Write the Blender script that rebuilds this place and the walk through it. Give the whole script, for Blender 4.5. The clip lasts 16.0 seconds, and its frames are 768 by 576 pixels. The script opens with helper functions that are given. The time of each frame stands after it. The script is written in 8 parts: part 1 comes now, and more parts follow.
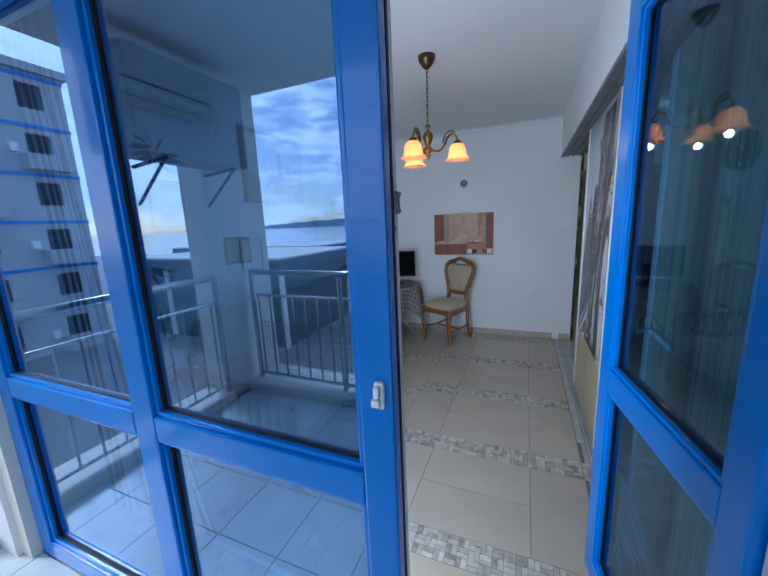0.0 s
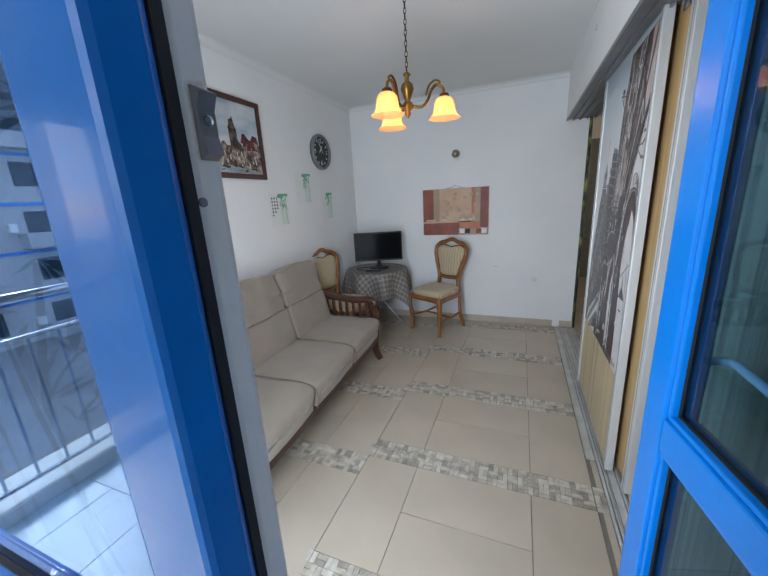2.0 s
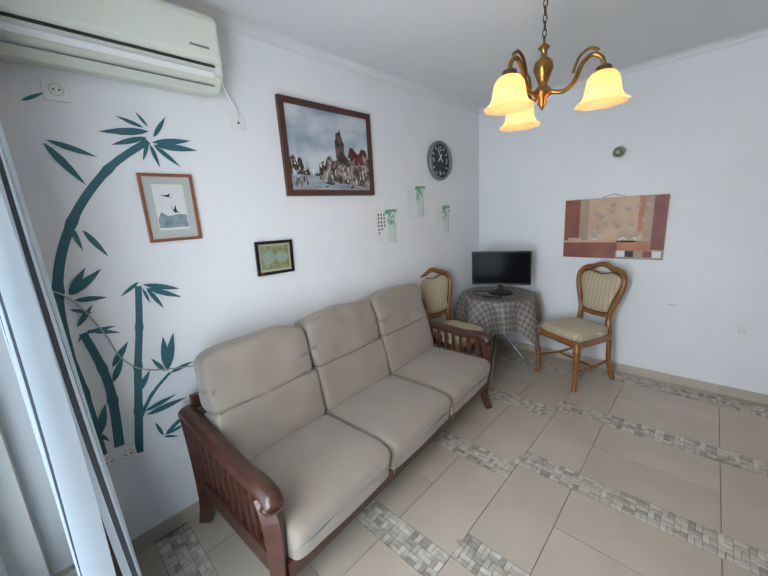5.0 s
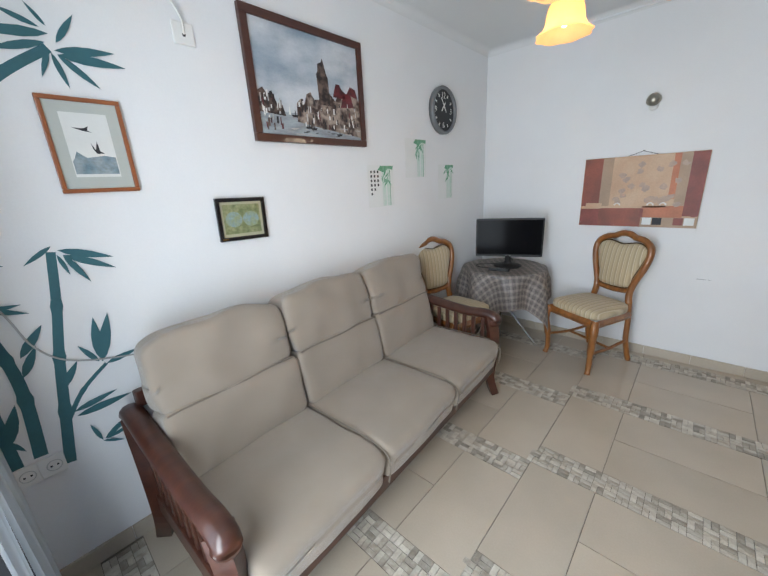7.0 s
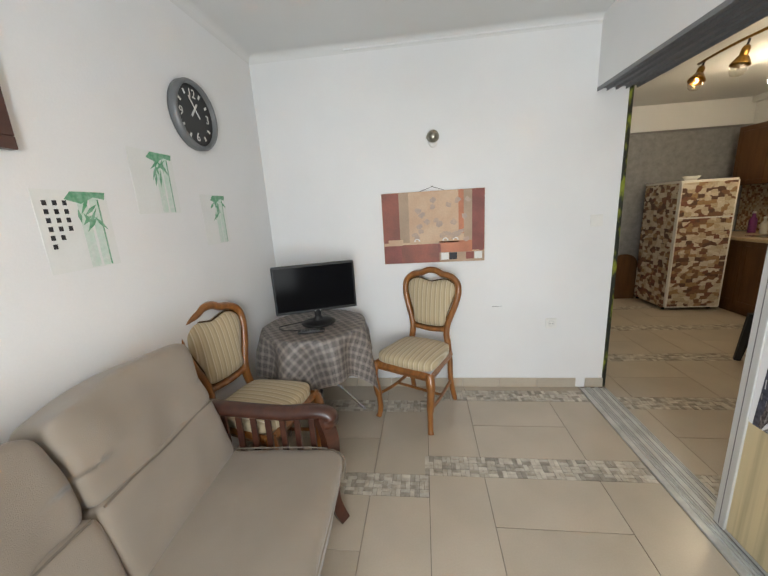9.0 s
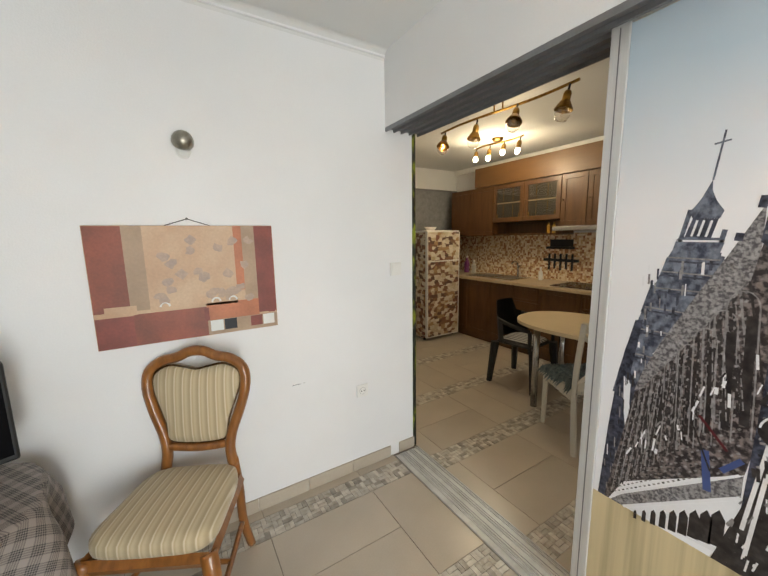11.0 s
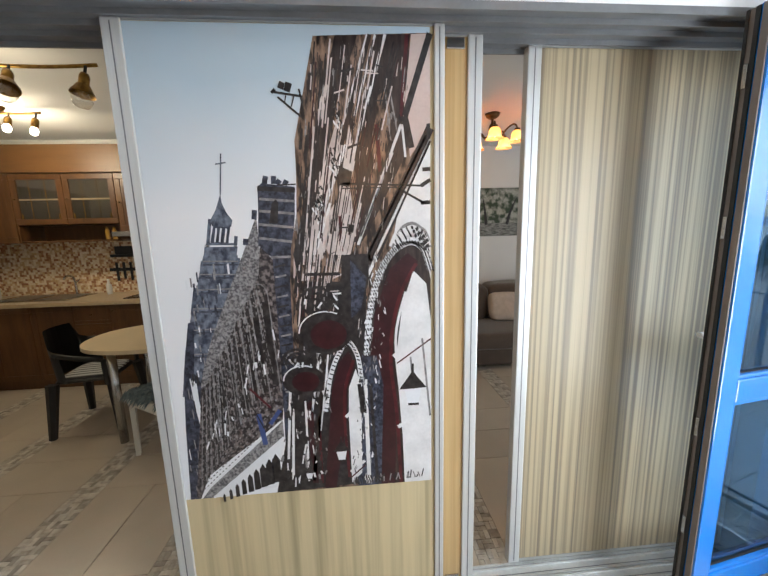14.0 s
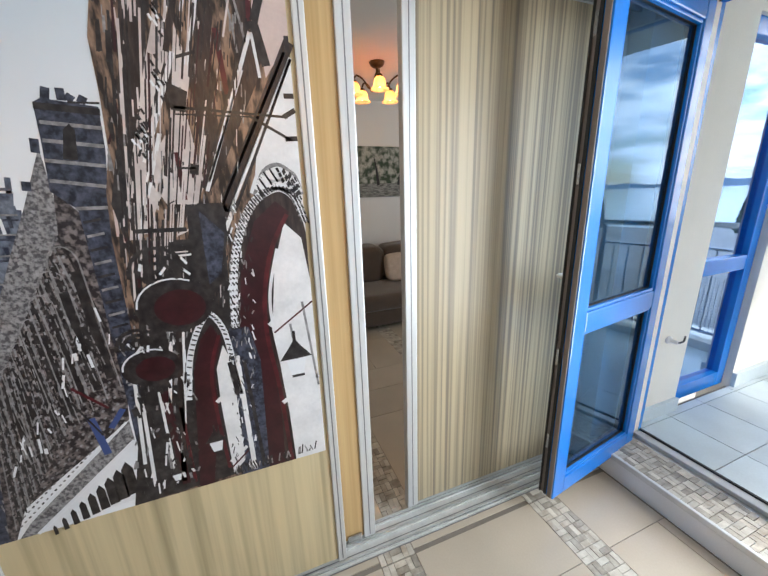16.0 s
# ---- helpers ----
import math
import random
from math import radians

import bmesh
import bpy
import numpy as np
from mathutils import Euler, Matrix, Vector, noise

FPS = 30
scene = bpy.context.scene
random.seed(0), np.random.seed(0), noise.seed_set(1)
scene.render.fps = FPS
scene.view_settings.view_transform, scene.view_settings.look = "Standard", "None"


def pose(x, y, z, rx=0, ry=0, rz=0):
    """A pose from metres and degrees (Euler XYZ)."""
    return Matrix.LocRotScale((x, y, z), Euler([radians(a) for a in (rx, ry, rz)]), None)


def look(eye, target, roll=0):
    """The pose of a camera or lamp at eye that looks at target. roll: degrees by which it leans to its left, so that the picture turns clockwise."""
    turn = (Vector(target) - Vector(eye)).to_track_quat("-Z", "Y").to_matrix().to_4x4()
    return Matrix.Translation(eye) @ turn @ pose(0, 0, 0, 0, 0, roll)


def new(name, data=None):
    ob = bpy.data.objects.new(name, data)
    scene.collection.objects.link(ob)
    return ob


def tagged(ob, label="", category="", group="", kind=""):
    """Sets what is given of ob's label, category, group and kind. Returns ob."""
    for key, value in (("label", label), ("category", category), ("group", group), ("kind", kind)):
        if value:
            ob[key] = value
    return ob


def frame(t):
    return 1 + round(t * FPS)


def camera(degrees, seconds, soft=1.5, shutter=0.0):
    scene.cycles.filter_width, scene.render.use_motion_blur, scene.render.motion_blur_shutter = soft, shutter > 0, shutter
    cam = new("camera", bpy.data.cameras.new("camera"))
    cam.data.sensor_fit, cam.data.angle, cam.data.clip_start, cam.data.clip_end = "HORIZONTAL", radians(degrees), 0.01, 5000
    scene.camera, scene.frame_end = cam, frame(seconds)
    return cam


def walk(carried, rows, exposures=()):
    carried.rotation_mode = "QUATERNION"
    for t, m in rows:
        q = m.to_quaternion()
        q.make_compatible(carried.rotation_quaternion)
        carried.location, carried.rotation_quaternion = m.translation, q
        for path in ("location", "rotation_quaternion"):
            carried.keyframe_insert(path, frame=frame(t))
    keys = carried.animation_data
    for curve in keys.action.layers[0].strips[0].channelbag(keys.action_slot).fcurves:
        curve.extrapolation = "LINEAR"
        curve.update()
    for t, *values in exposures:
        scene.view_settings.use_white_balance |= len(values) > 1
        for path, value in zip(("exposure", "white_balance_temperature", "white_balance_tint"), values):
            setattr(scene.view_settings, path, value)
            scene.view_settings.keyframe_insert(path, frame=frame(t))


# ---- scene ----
cam = camera(97.2, 16.0)
PATH = [
    (0, (0.309, 0.276, 1.487), (-0.453, 2.087, 1.109), -2.5),
    (0.5, (0.308, 0.378, 1.474), (-0.242, 2.25, 1.032), -2.7),
    (1, (0.285, 0.523, 1.455), (-0.16, 2.406, 0.949), -3.1),
    (1.5, (0.306, 0.622, 1.467), (-0.295, 2.457, 0.944), -3.6),
    (2, (0.271, 0.718, 1.471), (-0.46, 2.511, 0.971), -3.2),
    (2.5, (0.247, 0.804, 1.482), (-0.565, 2.562, 0.985), -3.1),
    (3, (0.19, 0.915, 1.488), (-0.948, 2.483, 0.993), -2.5),
    (3.2, (0.177, 0.977, 1.483), (-1.161, 2.384, 1.005), -2.2),
    (5.3, (0.196, 1.215, 1.549), (-1.158, 2.625, 1.126), -3.9),
    (5.5, (0.155, 1.229, 1.534), (-1.159, 2.663, 1.069), -4.4),
    (6, (0.029, 1.262, 1.516), (-1.237, 2.716, 0.982), -5.1),
    (6.5, (-0.026, 1.334, 1.49), (-1.4, 2.675, 0.931), -4.9),
    (7, (-0.048, 1.445, 1.448), (-1.36, 2.839, 0.87), -3.2),
    (7.5, (-0.165, 1.557, 1.444), (-1.231, 3.168, 0.927), -2.9),
    (8, (-0.314, 1.713, 1.473), (-1.066, 3.505, 0.999), -4.0),
    (8.2, (-0.353, 1.793, 1.456), (-0.994, 3.625, 0.975), -4.0),
    (10.3, (-0.631, 2.683, 1.464), (-0.189, 4.596, 1.08), -2.9),
    (10.5, (-0.594, 2.75, 1.467), (-0.02, 4.63, 1.097), -2.8),
    (11, (-0.495, 2.912, 1.497), (0.544, 4.594, 1.195), -1.0),
    (11.5, (-0.478, 3.01, 1.527), (1.033, 4.308, 1.34), 1.3),
    (12, (-0.492, 3.041, 1.557), (1.31, 3.903, 1.464), 1.9),
    (12.5, (-0.479, 3.001, 1.558), (1.461, 3.485, 1.504), 1.5),
    (12.7, (-0.466, 2.979, 1.577), (1.508, 3.294, 1.517), 1.7),
    (13, (-0.458, 2.949, 1.553), (1.533, 3.112, 1.463), 0.4),
    (13.5, (-0.428, 2.899, 1.534), (1.562, 2.845, 1.339), -0.6),
    (14, (-0.397, 2.819, 1.5), (1.57, 2.666, 1.174), -1.5),
    (14.5, (-0.375, 2.767, 1.468), (1.568, 2.567, 1.037), -2.0),
    (15, (-0.358, 2.697, 1.433), (1.565, 2.478, 0.927), -2.6),
    (15.5, (-0.329, 2.674, 1.419), (1.564, 2.313, 0.884), -2.4),
    (16, (-0.287, 2.719, 1.437), (1.514, 2.03, 0.906), -1.8),
]
EXPOSURES = [(0.0, 0.34, 5300, 10), (1.0, 0.58, 5450, 10), (2.0, 0.84, 6150, 10), (3.0, 1.00, 6300, 10), (5.5, 1.22, 6250, 10), (8.0, 1.44, 6650, 10), (10.5, 1.58, 7350, 10), (12.5, 1.54, 6850, 10), (14.0, 1.56, 6500, 10), (16.0, 1.52, 6500, 10)]
walk(cam, [(t, look(eye, target, roll)) for t, eye, target, roll in PATH], EXPOSURES)

# ---- world and sun ----
SUN_TURN, SUN_UP = 250.0, 34.0
world = bpy.data.worlds.new("sky")
scene.world = world
world.use_nodes = True
wn, wl = world.node_tree.nodes, world.node_tree.links
wn.clear()
w_out = wn.new("ShaderNodeOutputWorld")
w_bg = wn.new("ShaderNodeBackground")
w_sky = wn.new("ShaderNodeTexSky")
w_sky.sky_type = "NISHITA"
w_sky.sun_disc = False
w_sky.sun_elevation, w_sky.sun_rotation = radians(SUN_UP), radians(SUN_TURN)
w_co = wn.new("ShaderNodeTexCoord")
w_map = wn.new("ShaderNodeMapping")
w_map.inputs["Scale"].default_value = (3.2, 3.2, 11.0)
w_noise = wn.new("ShaderNodeTexNoise")
w_noise.inputs["Scale"].default_value = 1.7
w_noise.inputs["Detail"].default_value = 7.0
w_noise.inputs["Roughness"].default_value = 0.58
w_ramp = wn.new("ShaderNodeValToRGB")
w_ramp.color_ramp.elements[0].position, w_ramp.color_ramp.elements[1].position = 0.40, 0.54
w_shade = wn.new("ShaderNodeTexNoise")
w_shade.inputs["Scale"].default_value = 3.4
w_shade.inputs["Detail"].default_value = 6.0
w_cloud = wn.new("ShaderNodeMixRGB")
w_cloud.inputs[1].default_value, w_cloud.inputs[2].default_value = (4.4, 5.4, 7.2, 1), (15.5, 15.7, 15.9, 1)
w_mix = wn.new("ShaderNodeMixRGB")
wl.new(w_co.outputs["Generated"], w_map.inputs["Vector"])
wl.new(w_map.outputs[0], w_noise.inputs["Vector"])
wl.new(w_map.outputs[0], w_shade.inputs["Vector"])
wl.new(w_noise.outputs["Fac"], w_ramp.inputs[0])
wl.new(w_shade.outputs["Fac"], w_cloud.inputs[0])
wl.new(w_ramp.outputs[0], w_mix.inputs[0])
wl.new(w_sky.outputs[0], w_mix.inputs[1])
wl.new(w_cloud.outputs[0], w_mix.inputs[2])
wl.new(w_mix.outputs[0], w_bg.inputs[0])
w_bg.inputs[1].default_value = 0.15
wl.new(w_bg.outputs[0], w_out.inputs[0])

sun = new("sun", bpy.data.lights.new("sun", "SUN"))
sun.data.energy, sun.data.angle, sun.data.color = 2.3, radians(12), (1.0, 0.95, 0.88)
sun.matrix_basis = look((0, 0, 30), (0.0 - 30 * math.sin(radians(SUN_TURN)) * 0.8, -30 * math.cos(radians(SUN_TURN)) * 0.8, 8), 0)


def bulb(name, place, watts, colour, radius=0.03):
    lamp = new(name, bpy.data.lights.new(name, "POINT"))
    lamp.data.energy, lamp.data.color, lamp.data.shadow_soft_size = watts, colour, radius
    lamp.location = place
    return lamp


WARM, NEUTRAL = (1.0, 0.62, 0.28), (1.0, 0.86, 0.62)


window_light = new("window_daylight", bpy.data.lights.new("window_daylight", "AREA"))
window_light.data.shape, window_light.data.size, window_light.data.size_y = "RECTANGLE", 0.62, 1.85
window_light.data.spread = radians(160)
window_light.data.energy, window_light.data.color = 18.5, (0.84, 0.93, 1.0)
window_light.matrix_basis = look((-0.31, 0.955, 1.17), (-0.22, 3.0, 1.12))
side_light = new("side_window_daylight", bpy.data.lights.new("side_window_daylight", "AREA"))
side_light.data.shape, side_light.data.size, side_light.data.size_y = "RECTANGLE", 0.72, 1.85
side_light.data.energy, side_light.data.color = 4.5, (0.80, 0.92, 1.0)
side_light.matrix_basis = look((-1.14, 0.930, 1.17), (-1.14, 3.0, 1.17))
lounge_light = new("lounge_daylight", bpy.data.lights.new("lounge_daylight", "AREA"))
lounge_light.data.shape, lounge_light.data.size, lounge_light.data.size_y = "RECTANGLE", 0.44, 1.8
lounge_light.data.energy, lounge_light.data.color = 5.0, (0.84, 0.93, 1.0)
lounge_light.matrix_basis = look((0.93, 0.16, 1.2), (3.0, 0.5, 1.1))
# ---- materials ----
def mat(name, c, rough=0.6, metal=0.0, var=0.12, scale=6.0, bump=0.05, grain=90.0, stretch=(1, 1, 1), c2=None, spread=(0.35, 0.65), random_tint=0.0, emit=0.0, coat=0.0, sheen=0.0):
    """Colour c that drifts towards c2 (or a darker c) at a wide and a fine scale, with a fine relief."""
    m = bpy.data.materials.new(name)
    m.use_nodes = True
    n, l = m.node_tree.nodes, m.node_tree.links
    p = n["Principled BSDF"]
    co = n.new("ShaderNodeTexCoord")
    mp = n.new("ShaderNodeMapping")
    mp.inputs["Scale"].default_value = stretch
    l.new(co.outputs["Object"], mp.inputs["Vector"])
    wide = n.new("ShaderNodeTexNoise")
    wide.inputs["Scale"].default_value, wide.inputs["Detail"].default_value = scale, 6.0
    fine = n.new("ShaderNodeTexNoise")
    fine.inputs["Scale"].default_value, fine.inputs["Detail"].default_value = grain, 3.0
    l.new(mp.outputs[0], wide.inputs["Vector"])
    l.new(mp.outputs[0], fine.inputs["Vector"])
    ramp = n.new("ShaderNodeValToRGB")
    ramp.color_ramp.elements[0].position, ramp.color_ramp.elements[1].position = spread
    other = c2 or tuple(v * (1 - var) for v in c)
    ramp.color_ramp.elements[0].color, ramp.color_ramp.elements[1].color = (*other, 1), (*c, 1)
    l.new(wide.outputs["Fac"], ramp.inputs[0])
    mul = n.new("ShaderNodeMixRGB")
    mul.blend_type = "MULTIPLY"
    mul.inputs[0].default_value = min(1.0, var * 1.2)
    l.new(ramp.outputs[0], mul.inputs[1])
    l.new(fine.outputs["Fac"], mul.inputs[2])
    last = mul
    if random_tint:
        info = n.new("ShaderNodeObjectInfo")
        hsv = n.new("ShaderNodeHueSaturation")
        span = n.new("ShaderNodeMapRange")
        span.inputs["To Min"].default_value, span.inputs["To Max"].default_value = 1 - random_tint, 1 + random_tint
        l.new(info.outputs["Random"], span.inputs[0])
        l.new(span.outputs[0], hsv.inputs["Value"])
        l.new(mul.outputs[0], hsv.inputs["Color"])
        last = hsv
    l.new(last.outputs[0], p.inputs["Base Color"])
    p.inputs["Roughness"].default_value, p.inputs["Metallic"].default_value = rough, metal
    p.inputs["Coat Weight"].default_value = coat
    p.inputs["Sheen Weight"].default_value = sheen
    if bump:
        b = n.new("ShaderNodeBump")
        b.inputs["Strength"].default_value, b.inputs["Distance"].default_value = bump, 0.004
        l.new(fine.outputs["Fac"], b.inputs["Height"])
        l.new(b.outputs[0], p.inputs["Normal"])
    if emit:
        p.inputs["Emission Color"].default_value, p.inputs["Emission Strength"].default_value = (*c, 1), emit
    return m


def stripes(name, axis, period, colours, rough=0.8, at=(0.0, 0.5)):
    """Soft stripes across one object axis, with a woven relief."""
    m = mat(name, colours[0], rough, bump=0.25, grain=350, sheen=0.2)
    n, l = m.node_tree.nodes, m.node_tree.links
    p = n["Principled BSDF"]
    co = n.new("ShaderNodeTexCoord")
    sep = n.new("ShaderNodeSeparateXYZ")
    l.new(co.outputs["Object"], sep.inputs[0])
    div = n.new("ShaderNodeMath")
    div.operation, div.inputs[1].default_value = "DIVIDE", period
    l.new(sep.outputs[axis], div.inputs[0])
    fr = n.new("ShaderNodeMath")
    fr.operation = "FRACT"
    l.new(div.outputs[0], fr.inputs[0])
    ramp = n.new("ShaderNodeValToRGB")
    ramp.color_ramp.interpolation = "EASE"
    els = ramp.color_ramp.elements
    els[0].position, els[0].color = 0.0, (*colours[0], 1)
    els[1].position, els[1].color = 0.5, (*colours[1], 1)
    for i, c in enumerate(colours[2:]):
        e = els.new(0.66 + 0.14 * i)
        e.color = (*c, 1)
    e = els.new(1.0)
    e.color = (*colours[0], 1)
    l.new(fr.outputs[0], ramp.inputs[0])
    l.new(ramp.outputs[0], p.inputs["Base Color"])
    return m


def cells(name, colours, scale, rough=0.5, kind="F1", stretch=(1, 1, 1), joint=None):
    """Patches of several colours, one for each cell."""
    m = bpy.data.materials.new(name)
    m.use_nodes = True
    n, l = m.node_tree.nodes, m.node_tree.links
    p = n["Principled BSDF"]
    co = n.new("ShaderNodeTexCoord")
    mp = n.new("ShaderNodeMapping")
    mp.inputs["Scale"].default_value = stretch
    v = n.new("ShaderNodeTexVoronoi")
    v.inputs["Scale"].default_value = scale
    v.inputs["Randomness"].default_value = 0.0 if joint else 0.9
    v.distance = "CHEBYCHEV"
    l.new(co.outputs["Object"], mp.inputs["Vector"])
    l.new(mp.outputs[0], v.inputs["Vector"])
    ramp = n.new("ShaderNodeValToRGB")
    ramp.color_ramp.interpolation = "CONSTANT"
    els = ramp.color_ramp.elements
    els[0].color = (*colours[0], 1)
    els[1].position, els[1].color = 1.0 / len(colours), (*colours[1], 1)
    for i, c in enumerate(colours[2:], 2):
        e = els.new(i / len(colours))
        e.color = (*c, 1)
    sep = n.new("ShaderNodeSeparateColor")
    l.new(v.outputs["Color"], sep.inputs[0])
    l.new(sep.outputs[0], ramp.inputs[0])
    fine = n.new("ShaderNodeTexNoise")
    fine.inputs["Scale"].default_value, fine.inputs["Detail"].default_value = scale * 3, 5.0
    l.new(mp.outputs[0], fine.inputs["Vector"])
    mul = n.new("ShaderNodeMixRGB")
    mul.blend_type, mul.inputs[0].default_value = "OVERLAY", 0.45
    l.new(ramp.outputs[0], mul.inputs[1])
    l.new(fine.outputs["Fac"], mul.inputs[2])
    l.new(mul.outputs[0], p.inputs["Base Color"])
    p.inputs["Roughness"].default_value = rough
    return m


def glass(name, tint, mirror_share, gloss=(0.7, 0.82, 1.0)):
    """A thin pane: it lets tinted light through and mirrors the rest, more at a slant."""
    m = bpy.data.materials.new(name)
    m.use_nodes = True
    n, l = m.node_tree.nodes, m.node_tree.links
    n.remove(n["Principled BSDF"])
    clear, shiny = n.new("ShaderNodeBsdfTransparent"), n.new("ShaderNodeBsdfGlossy")
    clear.inputs[0].default_value, shiny.inputs[0].default_value = (*tint, 1), (*gloss, 1)
    shiny.inputs["Roughness"].default_value = 0.01
    facing, power, fres = n.new("ShaderNodeLayerWeight"), n.new("ShaderNodeMath"), n.new("ShaderNodeMath")
    power.operation, power.inputs[1].default_value = "POWER", 4.0
    fres.operation, fres.inputs[1].default_value, fres.inputs[2].default_value = "MULTIPLY_ADD", 0.75, 0.03
    l.new(facing.outputs["Facing"], power.inputs[0])
    l.new(power.outputs[0], fres.inputs[0])
    add = n.new("ShaderNodeMath")
    add.operation, add.use_clamp = "ADD", True
    add.inputs[1].default_value = mirror_share
    l.new(fres.outputs[0], add.inputs[0])
    mix = n.new("ShaderNodeMixShader")
    l.new(add.outputs[0], mix.inputs[0])
    l.new(clear.outputs[0], mix.inputs[1])
    l.new(shiny.outputs[0], mix.inputs[2])
    l.new(mix.outputs[0], n["Material Output"].inputs[0])
    return m


def glow(name, c, strength):
    m = bpy.data.materials.new(name)
    m.use_nodes = True
    p = m.node_tree.nodes["Principled BSDF"]
    p.inputs["Base Color"].default_value = (*c, 1)
    p.inputs["Emission Color"].default_value, p.inputs["Emission Strength"].default_value = (*c, 1), strength
    p.inputs["Roughness"].default_value = 0.4
    return m


WALL = mat("white_plaster", (0.80, 0.80, 0.80), 0.85, var=0.04, scale=2.0, bump=0.12, grain=160)
CEIL = mat("ceiling_paint", (0.72, 0.72, 0.71), 0.9, var=0.03, scale=1.5, bump=0.06, grain=120)
TILE = mat("beige_tile", (0.51, 0.435, 0.345), 0.28, var=0.10, scale=3.0, bump=0.02, grain=140, random_tint=0.05, coat=0.15)
GROUT = mat("grout", (0.22, 0.19, 0.16), 0.9, scale=30)
MOSAIC = mat("mosaic_stone", (0.56, 0.51, 0.43), 0.4, var=0.3, scale=25, bump=0.2, grain=120, c2=(0.36, 0.31, 0.25), random_tint=0.3)
MOSAIC_LIGHT = mat("mosaic_light", (0.66, 0.62, 0.54), 0.4, var=0.2, scale=25, bump=0.2, grain=120, c2=(0.5, 0.45, 0.38), random_tint=0.15)
SKIRT = mat("skirting_tile", (0.52, 0.45, 0.36), 0.35, var=0.1, scale=4, random_tint=0.04)
BLUE = mat("blue_lacquer", (0.003, 0.19, 0.66), 0.27, var=0.10, scale=5, bump=0.06, grain=60, coat=0.3)
WHITE_PVC = mat("white_profile", (0.82, 0.81, 0.77), 0.4, var=0.06, scale=5)
BLACK = mat("black_rubber", (0.012, 0.012, 0.013), 0.6, var=0.2, scale=20)
ALU = mat("brushed_aluminium", (0.74, 0.74, 0.73), 0.42, 0.45, var=0.12, scale=12, bump=0.04, grain=200, stretch=(1, 1, 0.05))
ALU_MATT = mat("anodised_aluminium", (0.58, 0.58, 0.57), 0.5, 0.5, var=0.1, scale=9, bump=0.03)
TRACK_GREY = mat("grey_track", (0.26, 0.26, 0.27), 0.45, 0.6, var=0.12, scale=9)
LEAF_EDGE = mat("brown_profile_edge", (0.20, 0.17, 0.15), 0.5, var=0.15, scale=8)
PANE = glass("tinted_window_pane", (0.40, 0.55, 0.72), 0.28, (0.54, 0.72, 1.0))
DOOR_PANE = glass("tinted_door_pane", (0.37, 0.58, 0.75), 0.02, (0.66, 0.84, 1.0))
CLEAR = glass("clear_glass", (0.92, 0.94, 0.93), 0.03, (1, 1, 1))
ZEBRANO = mat("zebrano_laminate", (0.52, 0.42, 0.27), 0.42, var=0.16, scale=1.0, bump=0.02, grain=5.0, stretch=(1, 64, 0.35), c2=(0.25, 0.20, 0.14), spread=(0.37, 0.57))
ZEBRANO_PALE = mat("zebrano_pale", (0.62, 0.50, 0.30), 0.35, var=0.15, scale=1.3, bump=0.03, grain=4.0, stretch=(1, 17, 0.45), c2=(0.36, 0.29, 0.17), spread=(0.30, 0.56))
OAK_STRIP = mat("oak_strip", (0.62, 0.42, 0.20), 0.45, var=0.15, scale=1.2, bump=0.03, grain=4.0, stretch=(1, 24, 0.5), c2=(0.42, 0.26, 0.10))
DARKWOOD = mat("mahogany_wood", (0.085, 0.026, 0.013), 0.40, var=0.3, scale=3.0, bump=0.06, grain=14, stretch=(7, 1, 7), c2=(0.05, 0.014, 0.008), coat=0.35)
HONEY = mat("honey_beech", (0.36, 0.14, 0.035), 0.28, var=0.25, scale=5, bump=0.05, grain=22, stretch=(6, 6, 1), c2=(0.22, 0.08, 0.02), coat=0.4)
def wrinkled(m, strength):
    """Adds slack folds of a loose cover under the weave."""
    n, l = m.node_tree.nodes, m.node_tree.links
    p = n["Principled BSDF"]
    weave_bump = p.inputs["Normal"].links[0].from_node
    co, folds, b = n.new("ShaderNodeTexCoord"), n.new("ShaderNodeTexNoise"), n.new("ShaderNodeBump")
    folds.inputs["Scale"].default_value, folds.inputs["Detail"].default_value, folds.inputs["Distortion"].default_value = 6.0, 2.0, 0.3
    l.new(co.outputs["Object"], folds.inputs["Vector"])
    l.new(folds.outputs["Fac"], b.inputs["Height"])
    b.inputs["Strength"].default_value, b.inputs["Distance"].default_value = strength, 0.03
    l.new(b.outputs[0], weave_bump.inputs["Normal"])
    return m


SOFA_CLOTH = mat("beige_sofa_cloth", (0.315, 0.258, 0.205), 0.95, var=0.10, scale=5, bump=0.5, grain=420, sheen=0.3)
wrinkled(SOFA_CLOTH, 0.24)
PIPING = mat("dark_piping", (0.20, 0.165, 0.13), 0.9, scale=30)
STRIPE = stripes("striped_upholstery", 0, 0.036, [(0.52, 0.42, 0.27), (0.38, 0.295, 0.18), (0.62, 0.53, 0.38), (0.46, 0.36, 0.22)])
BRASS = mat("antique_brass", (0.42, 0.25, 0.07), 0.28, 1.0, var=0.3, scale=30, bump=0.05, c2=(0.22, 0.12, 0.03))
DARK_BRASS = mat("dark_brass", (0.16, 0.10, 0.05), 0.35, 0.9, var=0.3, scale=30)
